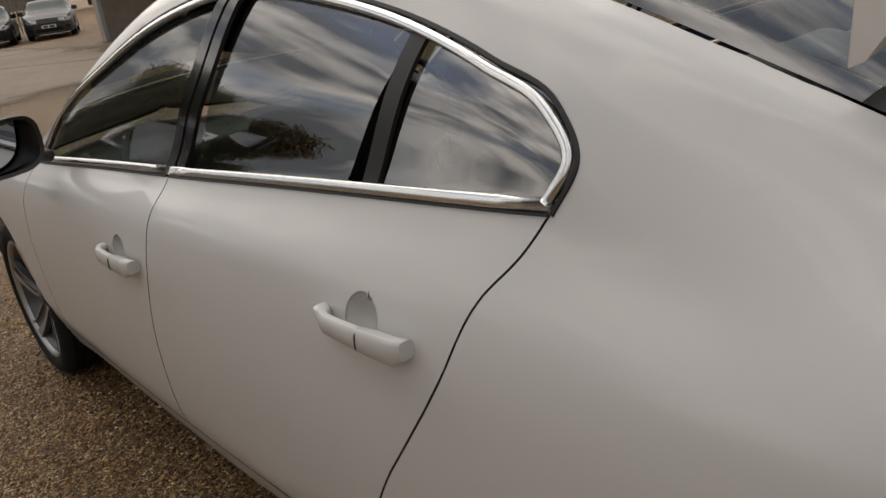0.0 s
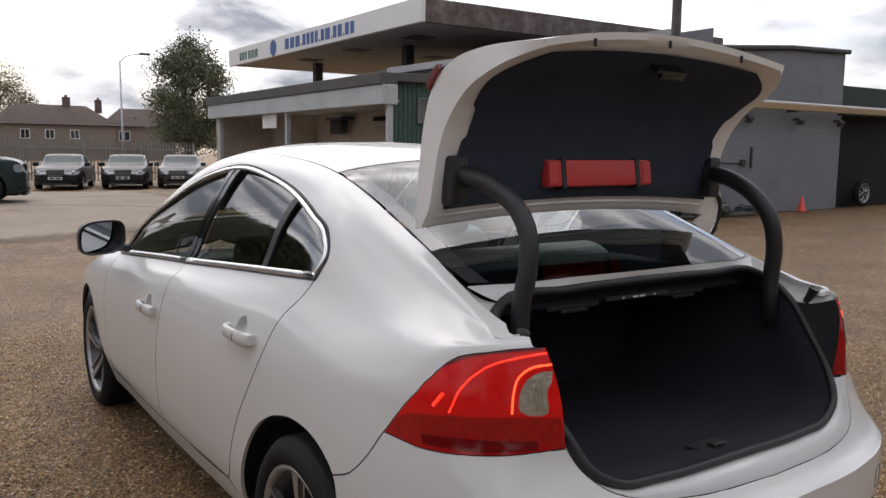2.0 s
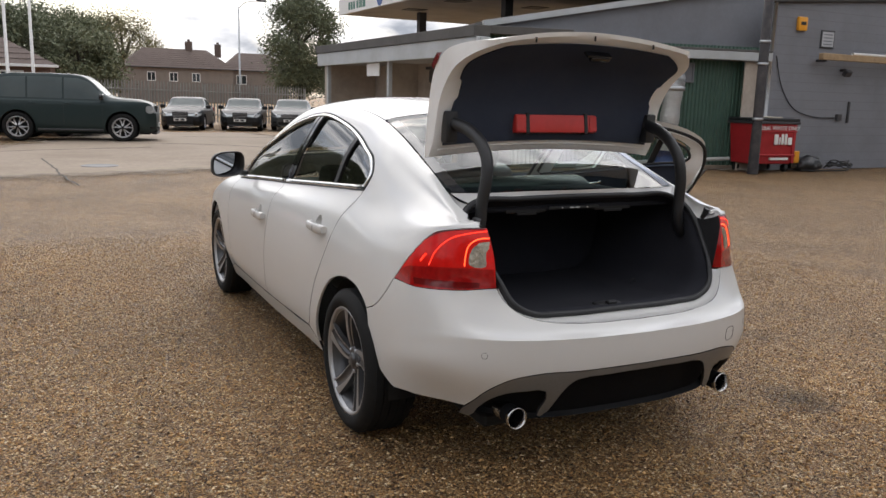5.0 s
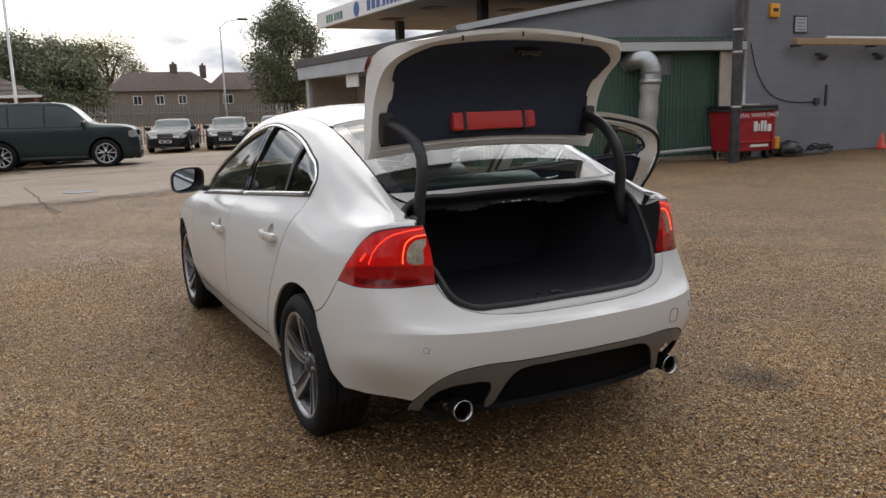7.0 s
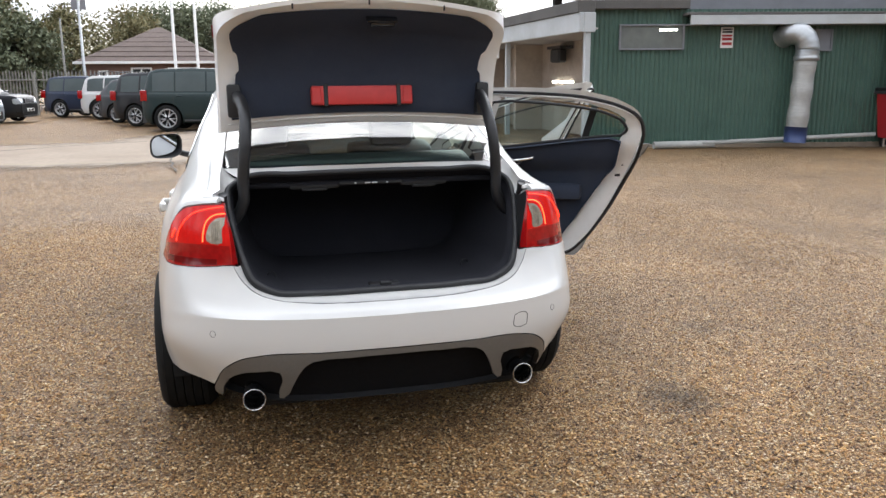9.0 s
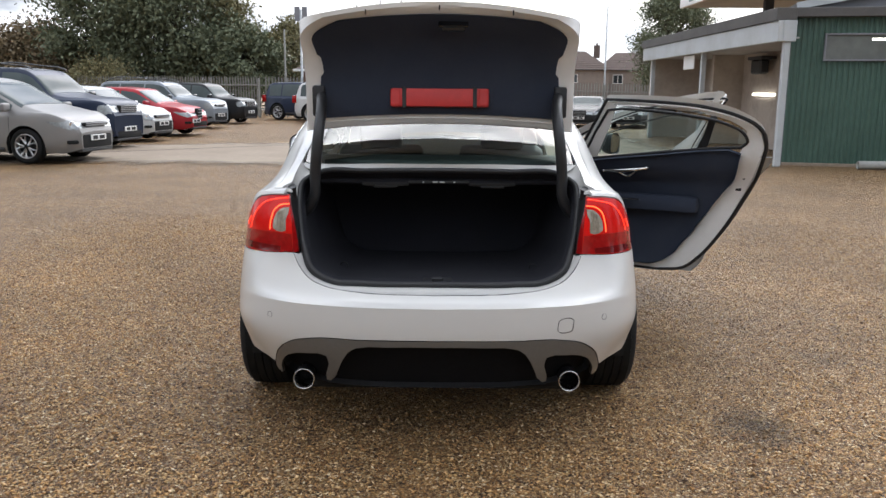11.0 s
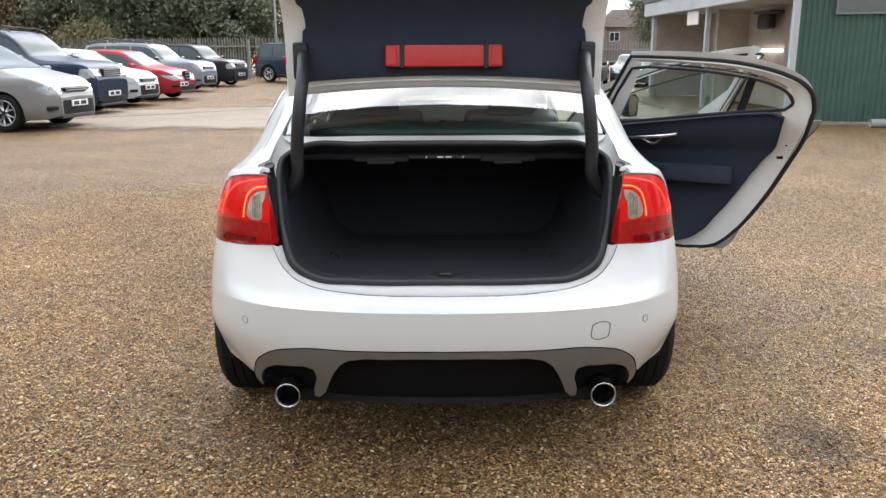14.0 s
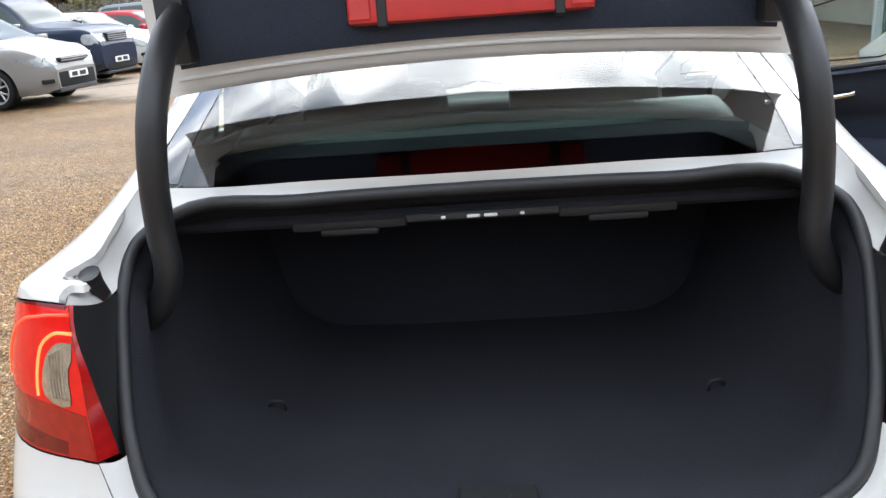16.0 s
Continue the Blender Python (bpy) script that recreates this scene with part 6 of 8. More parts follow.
        part("door_mirror", bm, colour if kind != "suv" else GLOSS_BLACK, c, smooth=40)
        for f in (S["cuts"][1] + .03, S["cuts"][0] + .03):
            bm = bmesh.new()
            xx = sk.at(*sk.find((0, (f - .5) * L, S["belt"] * H - .12), (0, 1, 1), near))[0]
            box(bm, s * xx - .022, s * xx + .022, (f - .5) * L - .09, (f - .5) * L + .09, S["belt"] * H - .135, S["belt"] * H - .105, .012)
            part("door_handle", bm, colour, c, smooth=40)
        for f in (S["cuts"][1], S["cuts"][0] - .01, S["win"][1] - .01):
            pts = [((f - .5) * L, z) for z in np.linspace(.32, S["belt"] * H - .03, 5)]
            Lg = sk.line(pts, "yz", 2, (1, sk.nc - 1, 0, 18))
            bm = bmesh.new()
            ribbon(bm, [(s * p[0], p[1], p[2]) for p in (sk.at(*g) for g in Lg)], [(s * p[0], p[1], p[2]) for p in (sk.normal(*g) for g in Lg)], .008, .002)
            part("door_seam", bm, SEAL, c)
        bm = bmesh.new()
        tube(bm, [(s * W * .475, ya + R + .05, .27 + .05 * (H > 1.7)), (s * W * .475, yb_ - R - .05, .27 + .05 * (H > 1.7))], .05, 8, flat=.8)
        part("side_skirt", bm, low_trim, c, smooth=50)
        if rails:
            bm = bmesh.new()
            tube(bm, spl([(s * W * .36, -L * .40, H - .06), (s * W * .36, -L * .36, H + .03), (s * W * .35, 0, H + .045), (s * W * .34, L * .06, H + .02), (s * W * .34, L * .10, H - .05)], 5), .018, 8)
            part("roof_rail", bm, GLOSS_BLACK, c, smooth=60)
    gz = hz - (.02 if kind != "suv" else .0)
    gw, gh = {"bars": (.38, .085), "tall": (.32, .13), "shield": (.16, .17), "slot": (.40, .035)}[grille]
    bm = bmesh.new()
    box(bm, -gw, gw, L / 2 - .10, L / 2 + .012, gz - gh - .03, gz + gh - .03, .03, None, 2)
    g = part("grille", bm, SOOT_AND_SHADE, c, smooth=40)
    for k in range(4 if grille != "slot" else 2):
        bm = bmesh.new()
        z = gz - .03 - gh + (k + .5) * 2 * gh / (4 if grille != "slot" else 2)
        box(bm, -gw * .94, gw * .94, L / 2 + .004, L / 2 + .022, z - .011, z + .011, .006)
        part("grille_bar", bm, GRILLE_SILVER, g, smooth=40)
    bm = bmesh.new()
    box(bm, -W * .275, W * .275, L / 2 - .12, L / 2 + .010, .27, .54 if grille == "slot" else .43, .04, None, 2)
    part("lower_intake", bm, SOOT_AND_SHADE, c, smooth=40)
    bm = bmesh.new()
    box(bm, -W * .29, W * .29, L / 2 - .16, L / 2 + .004, .20, .265, .03, None, 2)
    part("front_skirt", bm, low_trim, c, smooth=40)
    bm = bmesh.new()
    box(bm, -W * .375, W * .375, -L / 2 - .01, -L / 2 + .16, .24, .44, .04, None, 2)
    part("rear_skirt", bm, low_trim, c, smooth=40)
    for y, z, m, sg in ((L / 2 + .026, .47 if grille != "shield" else .45, PLATE_WHITE, 1), (-L / 2 - .016, S["belt"] * H - .22, PLATE_YELLOW, -1)):
        xo = .30 if grille == "shield" and sg == 1 else 0
        bm = bmesh.new()
        box(bm, xo - .26, xo + .26, y - .008, y + .008, z - .056, z + .056, .006)
        p = part("number_plate", bm, m, c)
        for bx0, bx1 in ((-.20, -.02), (.04, .20)):
            bm = bmesh.new()
            box(bm, xo + bx0, xo + bx1, y + sg * .008 - .002, y + sg * .008 + .002, z - .036, z + .036)
            part("plate_bar", bm, PLATE_INK, p)
    if roof:
        bm = panel(sk, [(colf(.07), 24.0), (colf(.57), 24.0), (colf(.57), nr), (colf(.07), nr)], .004, 0, .006, whole=True)
        part("roof_panel", bm, [roof, SEAL], c, smooth=40)
    bm = bmesh.new()
    box(bm, -W * .34, W * .34, -L * .46, L * .46, .20, .36, .03)
    part("underbody", bm, SOOT_AND_SHADE, c)
    for y in (ya, yb_):
        for s in (-1, 1):
            bm = bmesh.new()
            n = 14
            ring = [[bm.verts.new((s * x, y + R * 1.0 * math.cos(t), wheel_r + R * math.sin(t))) for t in np.linspace(-.4, math.pi + .4, n)] for x in (W * .24, W * .485)]
            for i in range(n - 1):
                bm.faces.new((ring[0][i], ring[0][i + 1], ring[1][i + 1], ring[1][i]))
            bm.faces.new(ring[0])
            part("wheel_housing", bm, SOOT_AND_SHADE, c)
            w = yard_wheel(wheel_r)
            w.parent = c
            w.matrix_basis = pose(s * (W / 2 - .135), y, wheel_r - .004, random.uniform(0, 70), 0, 0 if s < 0 else 180)
    return c


P_GREEN = car_paint("dark_green_car_paint", (0.014, 0.026, 0.026))
P_BLACK = car_paint("black_car_paint", (0.010, 0.011, 0.013))
P_NAVY = car_paint("dark_blue_car_paint", (0.012, 0.020, 0.045))
P_SILVER = car_paint("silver_beige_car_paint", (0.22, 0.212, 0.204), .25)
P_BLUEGREY = car_paint("silver_blue_car_paint", (0.20, 0.225, 0.25), .25)
P_WHITE = car_paint("white_yard_car_paint", (0.52, 0.52, 0.51), 0)
P_RED = car_paint("red_car_paint", (0.30, 0.014, 0.022), .2)
P_GREYD = car_paint("dark_grey_car_paint", (0.05, 0.052, 0.055))


def row_pos(front, heading, L, back=.0):
    """The middle of a car whose nose is at front."""
    a = radians(heading)
    return (front[0] + math.sin(a) * L / 2, front[1] - math.cos(a) * L / 2, ground_z(front[0], front[1]))


parked_car("suv", "dark green large off-road estate on silver wheels", P_GREEN, 4.36, 1.95, 1.86, (-1.02, 22.5), -101, .395, "bars", wheelbase=.615, group="cars in the yard")
parked_car("suv", "dark off-road estate parked behind another", P_BLACK, 4.7, 1.90, 1.78, (-2.2, 25.6), -115, .36, "bars", wheelbase=.58, group="cars in the yard")
parked_car("hatch", "dark family car with red tail lamps", P_GREYD, 4.5, 1.85, 1.62, (-3.2, 28.5), -115, .34, "bars", wheelbase=.60, group="cars in the yard")
parked_car("suv", "white large estate off-roader with silver wheels", P_WHITE, 5.05, 1.98, 1.74, (-4.1, 31.6), -115, .39, "tall", wheelbase=.59, rails=True, group="cars in the yard")
parked_car("suv", "dark blue off-roader by the steel fence", P_NAVY, 4.8, 1.92, 1.74, (-6.2, 34.6), -115, .37, "tall", wheelbase=.59, group="cars in the yard")
for nose, hd, lab, col, gr in (((3.42, 33.2), 162, "black saloon with a wide chrome grille", P_BLACK, "tall"), ((5.93, 33.0), 162, "black saloon with a mesh grille and chrome strip", P_BLACK, "tall"), ((8.2, 33.1), 160, "dark grey saloon with a dark mesh grille", P_GREYD, "bars")):
    parked_car("saloon", lab, col, 4.8, 1.85, 1.43, row_pos(nose, hd, 4.8), hd, .335, gr, group="cars in the yard")
parked_car("mpv", "silver beige people carrier with silver wheels", P_SILVER, 4.38, 1.83, 1.63, row_pos((-6.85, 12.15), -98, 4.38), -98, .33, "slot", group="cars in the yard")
parked_car("suv", "dark blue boxy off-roader with chrome grille bars", P_NAVY, 4.83, 1.95, 1.88, row_pos((-7.55, 15.6), -98, 4.83), -98, .385, "bars", wheelbase=.60, rails=True, roof=P_BLACK, group="cars in the yard")
parked_car("hatch", "white hatchback with a black lower grille", P_WHITE, 4.36, 1.82, 1.48, row_pos((-7.8, 18.65), -98, 4.36), -98, .32, "slot", group="cars in the yard")
parked_car("hatch", "red hatchback with a shield grille", P_RED, 4.06, 1.72, 1.45, row_pos((-7.62, 21.4), -98, 4.06), -98, .32, "shield", group="cars in the yard")
parked_car("suv", "silver blue off-roader with a dark grille", P_BLUEGREY, 4.65, 1.80, 1.68, row_pos((-8.3, 26.2), -100, 4.65), -100, .35, "slot", wheelbase=.575, rails=True, group="cars in the yard")
parked_car("suv", "black compact off-roader with round lamps", P_BLACK, 4.2, 1.76, 1.66, row_pos((-8.2, 30.4), -104, 4.2), -104, .34, "bars", wheelbase=.60, group="cars in the yard")

# ---------------------------------------------------------------- the yard's setting
CONCRETE = mat("worn_tan_concrete", (0.255, 0.205, 0.155), 0.85, spec=0.3, grain=0.3, scale=9, bump=0.15, stain=0.75, stain_scale=0.42, stain_color=(0.165, 0.125, 0.088))
CRACK = mat("dark_joint_filler", (0.06, 0.05, 0.04), 0.9)
GREEN_STEEL = mat("green_profiled_steel", (0.058, 0.112, 0.086), 0.5, coat=0.1, grain=0.12, scale=6, stain=0.5, stain_scale=1.2, stain_color=(0.028, 0.062, 0.044))
WHITE_METAL = mat("weathered_white_fascia", (0.44, 0.46, 0.47), 0.5, grain=0.06, scale=6, stain=0.5, stain_scale=1.1, stain_color=(0.30, 0.30, 0.28))
FELT = mat("dark_roof_felt", (0.10, 0.095, 0.09), 0.9, grain=0.2, scale=30, stain=0.4)
GREY_RENDER = mat("grey_painted_blockwork", (0.20, 0.205, 0.225), 0.8, grain=0.08, scale=14, bump=0.12, stain=0.45, stain_scale=0.8, stain_color=(0.13, 0.13, 0.14))
TAN_WALL = mat("brown_render", (0.44, 0.38, 0.32), 0.85, grain=0.12, scale=8, stain=0.5, stain_scale=1.3)
RUSTY = mat("rusted_canopy_edge", (0.10, 0.075, 0.065), 0.8, grain=0.3, scale=5, stain=0.6, stain_scale=2.5, stain_color=(0.30, 0.27, 0.25))
SOFFIT = mat("grey_canopy_soffit", (0.42, 0.41, 0.39), 0.8, grain=0.08, scale=4, stain=0.35, stain_scale=0.9)
TIMBER = mat("pale_timber", (0.36, 0.25, 0.14), 0.75, grain=0.2, scale=12, stain=0.4, stain_scale=4)
DARK_STEEL = mat("dark_painted_steel", (0.035, 0.035, 0.04), 0.5, grain=0.2, scale=20, stain=0.5, stain_scale=3, stain_color=(0.09, 0.08, 0.075))
GALV = mat("galvanised_steel", (0.42, 0.43, 0.44), 0.38, metal=0.8, grain=0.15, scale=12, stain=0.35, stain_scale=4)
PALISADE = mat("weathered_palisade_steel", (0.24, 0.235, 0.215), 0.7, metal=0.1, grain=0.15, scale=10, stain=0.5, stain_scale=1.5)
BRICK = mat("brown_brick_wall", (0.17, 0.105, 0.08), 0.85, grain=0.2, scale=10, stain=0.3, stain_scale=1.2)
PEBBLEDASH = mat("brown_pebbledash", (0.22, 0.185, 0.16), 0.9, grain=0.2, scale=14, stain=0.35)
ROOF_TILE = mat("brown_roof_tile", (0.115, 0.085, 0.072), 0.85, grain=0.3, scale=9, bump=0.2, stain=0.35, stain_scale=1.0)
UPVC = mat("white_window_frame", (0.75, 0.75, 0.73), 0.4, grain=0.03, scale=10)
PANE = mat("far_window_glass", (0.03, 0.035, 0.04), 0.05, spec=0.8, grain=0.3, scale=2)
BIN_RED = mat("red_bin_steel", (0.38, 0.018, 0.022), 0.5, grain=0.1, scale=10, stain=0.35, stain_scale=3)
HAZY_PANE = mat("hazy_workshop_glass", (0.16, 0.17, 0.16), 0.12, spec=0.7, grain=0.3, scale=3, stain=0.4, stain_scale=2.5)
PIPE_GREY = mat("weathered_grey_pipe", (0.38, 0.38, 0.36), 0.5, grain=0.1, scale=12, stain=0.4, stain_scale=4)
INK_WHITE = mat("white_lettering", (0.75, 0.74, 0.72), 0.6)
INK_BLUE = mat("blue_lettering", (0.03, 0.09, 0.28), 0.5)
INK_GREEN = mat("green_lettering", (0.05, 0.16, 0.12), 0.5)
ORANGE = mat("orange_plastic", (0.75, 0.33, 0.02), 0.4, grain=0.05, scale=20)
TUBE_LIGHT = mat("lit_fluorescent_tube", (0.9, 0.9, 0.85), 0.4, emit=(1.0, 0.93, 0.78), power=6.0)


def block(name, x0, x1, y0, y1, z0, z1, material, parent, label="", bevel=.01):
    bm = bmesh.new()
    box(bm, x0, x1, y0, y1, z0, z1, bevel)
    return part(name, bm, material, parent, label)


# concrete apron
def drifted_concrete():
    """Worn concrete that disappears under drifted gravel towards its edges."""
    m = CONCRETE.copy()
    m.name = "concrete_with_drifted_gravel"
    n, l = m.node_tree.nodes, m.node_tree.links
    out, worn = n["Material Output"], n["Principled BSDF"]
    co = n.new("ShaderNodeTexCoord").outputs["Object"]
    at = n.new("ShaderNodeAttribute")
    at.attribute_name = "bare"
    gr = n.new("ShaderNodeTexNoise")
    gr.inputs["Scale"].default_value, gr.inputs["Detail"].default_value, gr.inputs["Roughness"].default_value = .9, 12, .72
    l.new(co, gr.inputs["Vector"])
    pb = n.new("ShaderNodeBsdfTransparent")
    ad = n.new("ShaderNodeMath")
    ad.operation = "ADD"
    l.new(at.outputs["Fac"], ad.inputs[0])
    l.new(gr.outputs["Fac"], ad.inputs[1])
    mr = n.new("ShaderNodeMapRange")
    mr.inputs["From Min"].default_value, mr.inputs["From Max"].default_value = .74, 1.16
    l.new(ad.outputs[0], mr.inputs["Value"])
    mx = n.new("ShaderNodeMixShader")
    l.new(mr.outputs[0], mx.inputs[0])
    l.new(pb.outputs[0], mx.inputs[1])
    l.new(worn.outputs[0], mx.inputs[2])
    l.new(mx.outputs[0], out.inputs["Surface"])
    return m


def apron():
    pts = np.array([(-13, 10.2), (-9, 10.6), (-7, 10.9), (-4.5, 10.6), (-2.2, 10.5), (.4, 11.2), (3.5, 12.4), (6.6, 13.4), (6.6, 31), (0, 31.5), (-1.8, 24.5), (-4.5, 18.6), (-9, 17.4), (-14, 16.8)], float)
    xs, ys = np.arange(-14.5, 7.4, .3), np.arange(9.6, 32.2, .3)
    X, Y = np.meshgrid(xs, ys, indexing="ij")
    D, inside = np.full(X.shape, 1e9), np.zeros(X.shape, bool)
    for a, b in zip(pts, np.roll(pts, -1, axis=0)):
        e = b - a
        t = np.clip(((X - a[0]) * e[0] + (Y - a[1]) * e[1]) / (e @ e), 0, 1)
        D = np.minimum(D, np.hypot(X - a[0] - t * e[0], Y - a[1] - t * e[1]))
        if e[1]:
            inside ^= ((a[1] > Y) != (b[1] > Y)) & (X < e[0] * (Y - a[1]) / e[1] + a[0])
    D = np.where(inside, D, -D)
    keep = D > -.45
    idx = -np.ones(X.shape, int)
    idx[keep] = np.arange(keep.sum())
    top = [(x, y, ground_z(x, y) + .014 - .05 * max(0, .1 - d)) for x, y, d in zip(X[keep], Y[keep], D[keep])]
    F = [(idx[i, j], idx[i + 1, j], idx[i + 1, j + 1], idx[i, j + 1]) for i in range(len(xs) - 1) for j in range(len(ys) - 1) if keep[i:i + 2, j:j + 2].all()]
    ob = raw("road", top, F, drifted_concrete(), smooth=True)
    at = ob.data.attributes.new("bare", "FLOAT", "POINT")
    at.data.foreach_set("value", np.clip(D[keep] / 2.4, 0, 1).astype(np.float32))
    return tagged(ob, "worn tan concrete apron with drifted gravel", "road", kind="structure")


slab = apron()
for nm, pts in (("crack", [(-1.55, 10.2), (-1.75, 11.6), (-1.85, 13.2), (-2.05, 15.5)]), ("crack", [(.6, 20.6), (2.6, 19.6), (4.2, 17.6), (5.6, 16.0)]), ("crack", [(-9, 13.2), (-6.5, 15.0), (-4.8, 16.4), (-2.5, 17.8), (.5, 18.8)]), ("crack", [(2.2, 24.5), (4, 24.2), (6.2, 24.0)])):
    bm = bmesh.new()
    q = spl(pts, 8)
    q = [(p[0] + .06 * noise.noise((p[0] * 2, p[1] * 2, 1)), p[1] + .06 * noise.noise((p[0] * 2, p[1] * 2, 5)), ground_z(p[0], p[1]) + .015) for p in q]
    ribbon(bm, q, [(0, 0, 1)] * len(q), .035, .003)
    part(nm, bm, CRACK, slab)
bm = bmesh.new()                                            # a round patch with an iron cover
lathe(bm, [(.34, .0), (.34, .008), (.0, .009)], 28, "z", Matrix.Translation((-1.05, 13.6, .012)))
part("manhole_cover", bm, DARK_STEEL, slab)

# ---- workshop: green steel front, grey gable, grey end wall
SHED = pose(6.95, 13.0, -.06, 0, 0, -11)                    # x along the green wall
shed = thing("workshop", "workshop with green profiled steel front and grey walls", "building", SHED, kind="structure")
bm = bmesh.new()
n = 7 * 10 * 8
lo, hi = [], []
for k in range(n + 1):
    x = 7.25 * k / n
    u = (k % 8) / 8
    d = -.022 * (1 if u < .40 else (0 if .5 < u < .9 else .5))
    lo.append(bm.verts.new((x, d, 0)))
    hi.append(bm.verts.new((x, d, 2.95)))
for k in range(n):
    bm.faces.new((lo[k], lo[k + 1], hi[k + 1], hi[k]))
gw = part("front_wall", bm, GREEN_STEEL, shed, "green profiled steel sheet wall")
block("back_wall", 0, 7.25, .03, .15, 0, 2.95, GREY_RENDER, shed)
block("base_kerb", 0, 7.2, -.05, .02, -.05, .06, CONCRETE, shed)
block("fascia_board", 2.05, 7.25, -.42, -.36, 2.60, 2.80, WHITE_METAL, shed)
block("eaves_sheet", 2.0, 7.25, -.42, .6, 2.80, 2.86, FELT, shed)
block("soffit_board", 2.05, 7.25, -.36, .03, 2.60, 2.63, GREY_RENDER, shed)
block("roof_edge", -.15, 2.1, -.20, .5, 2.95, 3.13, FELT, shed)
bm = bmesh.new()                                            # grey gable over the lean-to
vs = [bm.verts.new(p) for p in ((.4, .75, 2.7), (9.2, .75, 2.7), (9.2, .75, 4.79), (.4, .75, 3.22))]
f = bm.faces.new(vs)
for v in (q for q in bmesh.ops.extrude_face_region(bm, geom=[f])["geom"] if isinstance(q, bmesh.types.BMVert)):
    v.co.y += .25
bmesh.ops.recalc_face_normals(bm, faces=bm.faces)
part("gable_wall", bm, GREY_RENDER, shed, "blue-grey painted gable wall")
bm = bmesh.new()
tube(bm, [(.2, .66, 3.24), (7.9, .66, 4.61)], .10, 4, flat=1.0)
part("barge_board", bm, WHITE_METAL, shed, "white barge board")
bm = bmesh.new()
vs = [bm.verts.new(p) for p in ((.2, .6, 3.30), (7.4, .6, 4.58), (7.4, 8, 4.58), (.2, 8, 3.30))]
f = bm.faces.new(vs)
for v in (q for q in bmesh.ops.extrude_face_region(bm, geom=[f])["geom"] if isinstance(q, bmesh.types.BMVert)):
    v.co.z -= .06
bmesh.ops.recalc_face_normals(bm, faces=bm.faces)
part("roof", bm, FELT, shed)


def framed_window(name, parent, x0, x1, z0, z1, y, pane, n=1, frame=UPVC, t=.05):
    w = part(name, bmesh.new(), frame, parent)
    for a in ((x0, x1, z0, z0 + t), (x0, x1, z1 - t, z1), (x0, x0 + t, z0 + t, z1 - t), (x1 - t, x1, z0 + t, z1 - t)):
        block("window_frame", a[0], a[1], y - .05, y + .03, a[2], a[3], frame, w, bevel=.004)
    for k in range(1, n):
        xm = x0 + (x1 - x0) * k / n
        block("mullion", xm - t * .4, xm + t * .4, y - .045, y + .03, z0 + t, z1 - t, frame, w, bevel=.004)
    block("pane", x0 + t, x1 - t, y - .012, y - .004, z0 + t, z1 - t, pane, w, bevel=0)
    return w


framed_window("window_1", shed, .62, 2.05, 2.10, 2.64, -.03, HAZY_PANE, 1, GREY_RENDER, .035)
# glowing strip laid on the pane in place of a reflection in the glass
block("strip_light", 1.50, 1.90, -.046, -.040, 2.50, 2.54, TUBE_LIGHT, shed, bevel=.004)
framed_window("window_2", shed, 4.55, 5.35, 2.05, 2.52, -.03, GREY_RENDER, 1, GREY_RENDER, .04)
sg = thing("notice_sign", "small white and red notice sign on green wall", "sign", SHED @ pose(3.0, -.03, 2.35))
block("board", -.14, .14, -.012, 0, -.22, .22, INK_WHITE, sg, bevel=.003)
for z0, z1, m in ((.02, .06, BIN_RED), (-.06, 0, BIN_RED), (-.16, -.10, BIN_RED), (.10, .14, PLATE_INK), (.16, .19, PLATE_INK)):
    block("text_bar", -.11, .11, -.017, -.012, z0, z1, m, sg, bevel=0)

# flexible silver duct that leaves the wall in an elbow
duct = thing("extractor_duct", "silver flexible extractor duct with elbow on green wall", "duct", SHED)
path = [np.array(p) for p in spl([(4.25, .0, 2.35), (4.30, -.22, 2.42), (4.50, -.42, 2.36), (4.60, -.48, 2.10), (4.58, -.48, 1.90)], 8)]
bm = bmesh.new()
tube(bm, path, .235, 18, rr=[.235 + .006 * (k % 3 == 0) for k in range(len(path))])
part("elbow", bm, GALV, duct, smooth=50)
path = [(4.58 - .10 * (1.9 - z) / 1.7, -.47, z) for z in np.linspace(1.9, .42, 75)]
bm = bmesh.new()
tube(bm, path, .22, 18, rr=[.215 + .014 * math.sin(k * 1.05) ** 2 + .01 * math.sin(k * .23) for k in range(75)])
part("flexible_hose", bm, mat("crinkled_foil", (0.40, 0.40, 0.385), 0.5, metal=0.4, grain=0.2, scale=8, bump=0.3), duct, smooth=50)
bm = bmesh.new()
tube(bm, [(4.49, -.47, .44), (4.47, -.47, .10)], .235, 18)
part("blue_base", bm, mat("blue_plastic_drum", (0.03, 0.05, 0.14), 0.5, grain=0.1, scale=10, stain=0.4), duct, "dark blue drum", smooth=50)
bm = bmesh.new()
lathe(bm, [(.245, 1.84), (.262, 1.85), (.262, 1.93), (.245, 1.94)], 24, "z", Matrix.Translation((4.585, -.475, 0)))
part("clamp_band", bm, GALV, duct, smooth=40)
pipe = thing("waste_pipe", "long pale plastic pipe lying along the wall foot", "pipe")
bm = bmesh.new()
tube(bm, [(8.15, 12.22, .02), (9.5, 12.05, .03)], .080, 12)
part("thick_length", bm, PIPE_GREY, pipe, smooth=50)
bm = bmesh.new()
tube(bm, [(9.2, 12.05, .05), (13.2, 11.55, .18)], .048, 12)
part("thin_length", bm, PIPE_GREY, pipe, smooth=50)

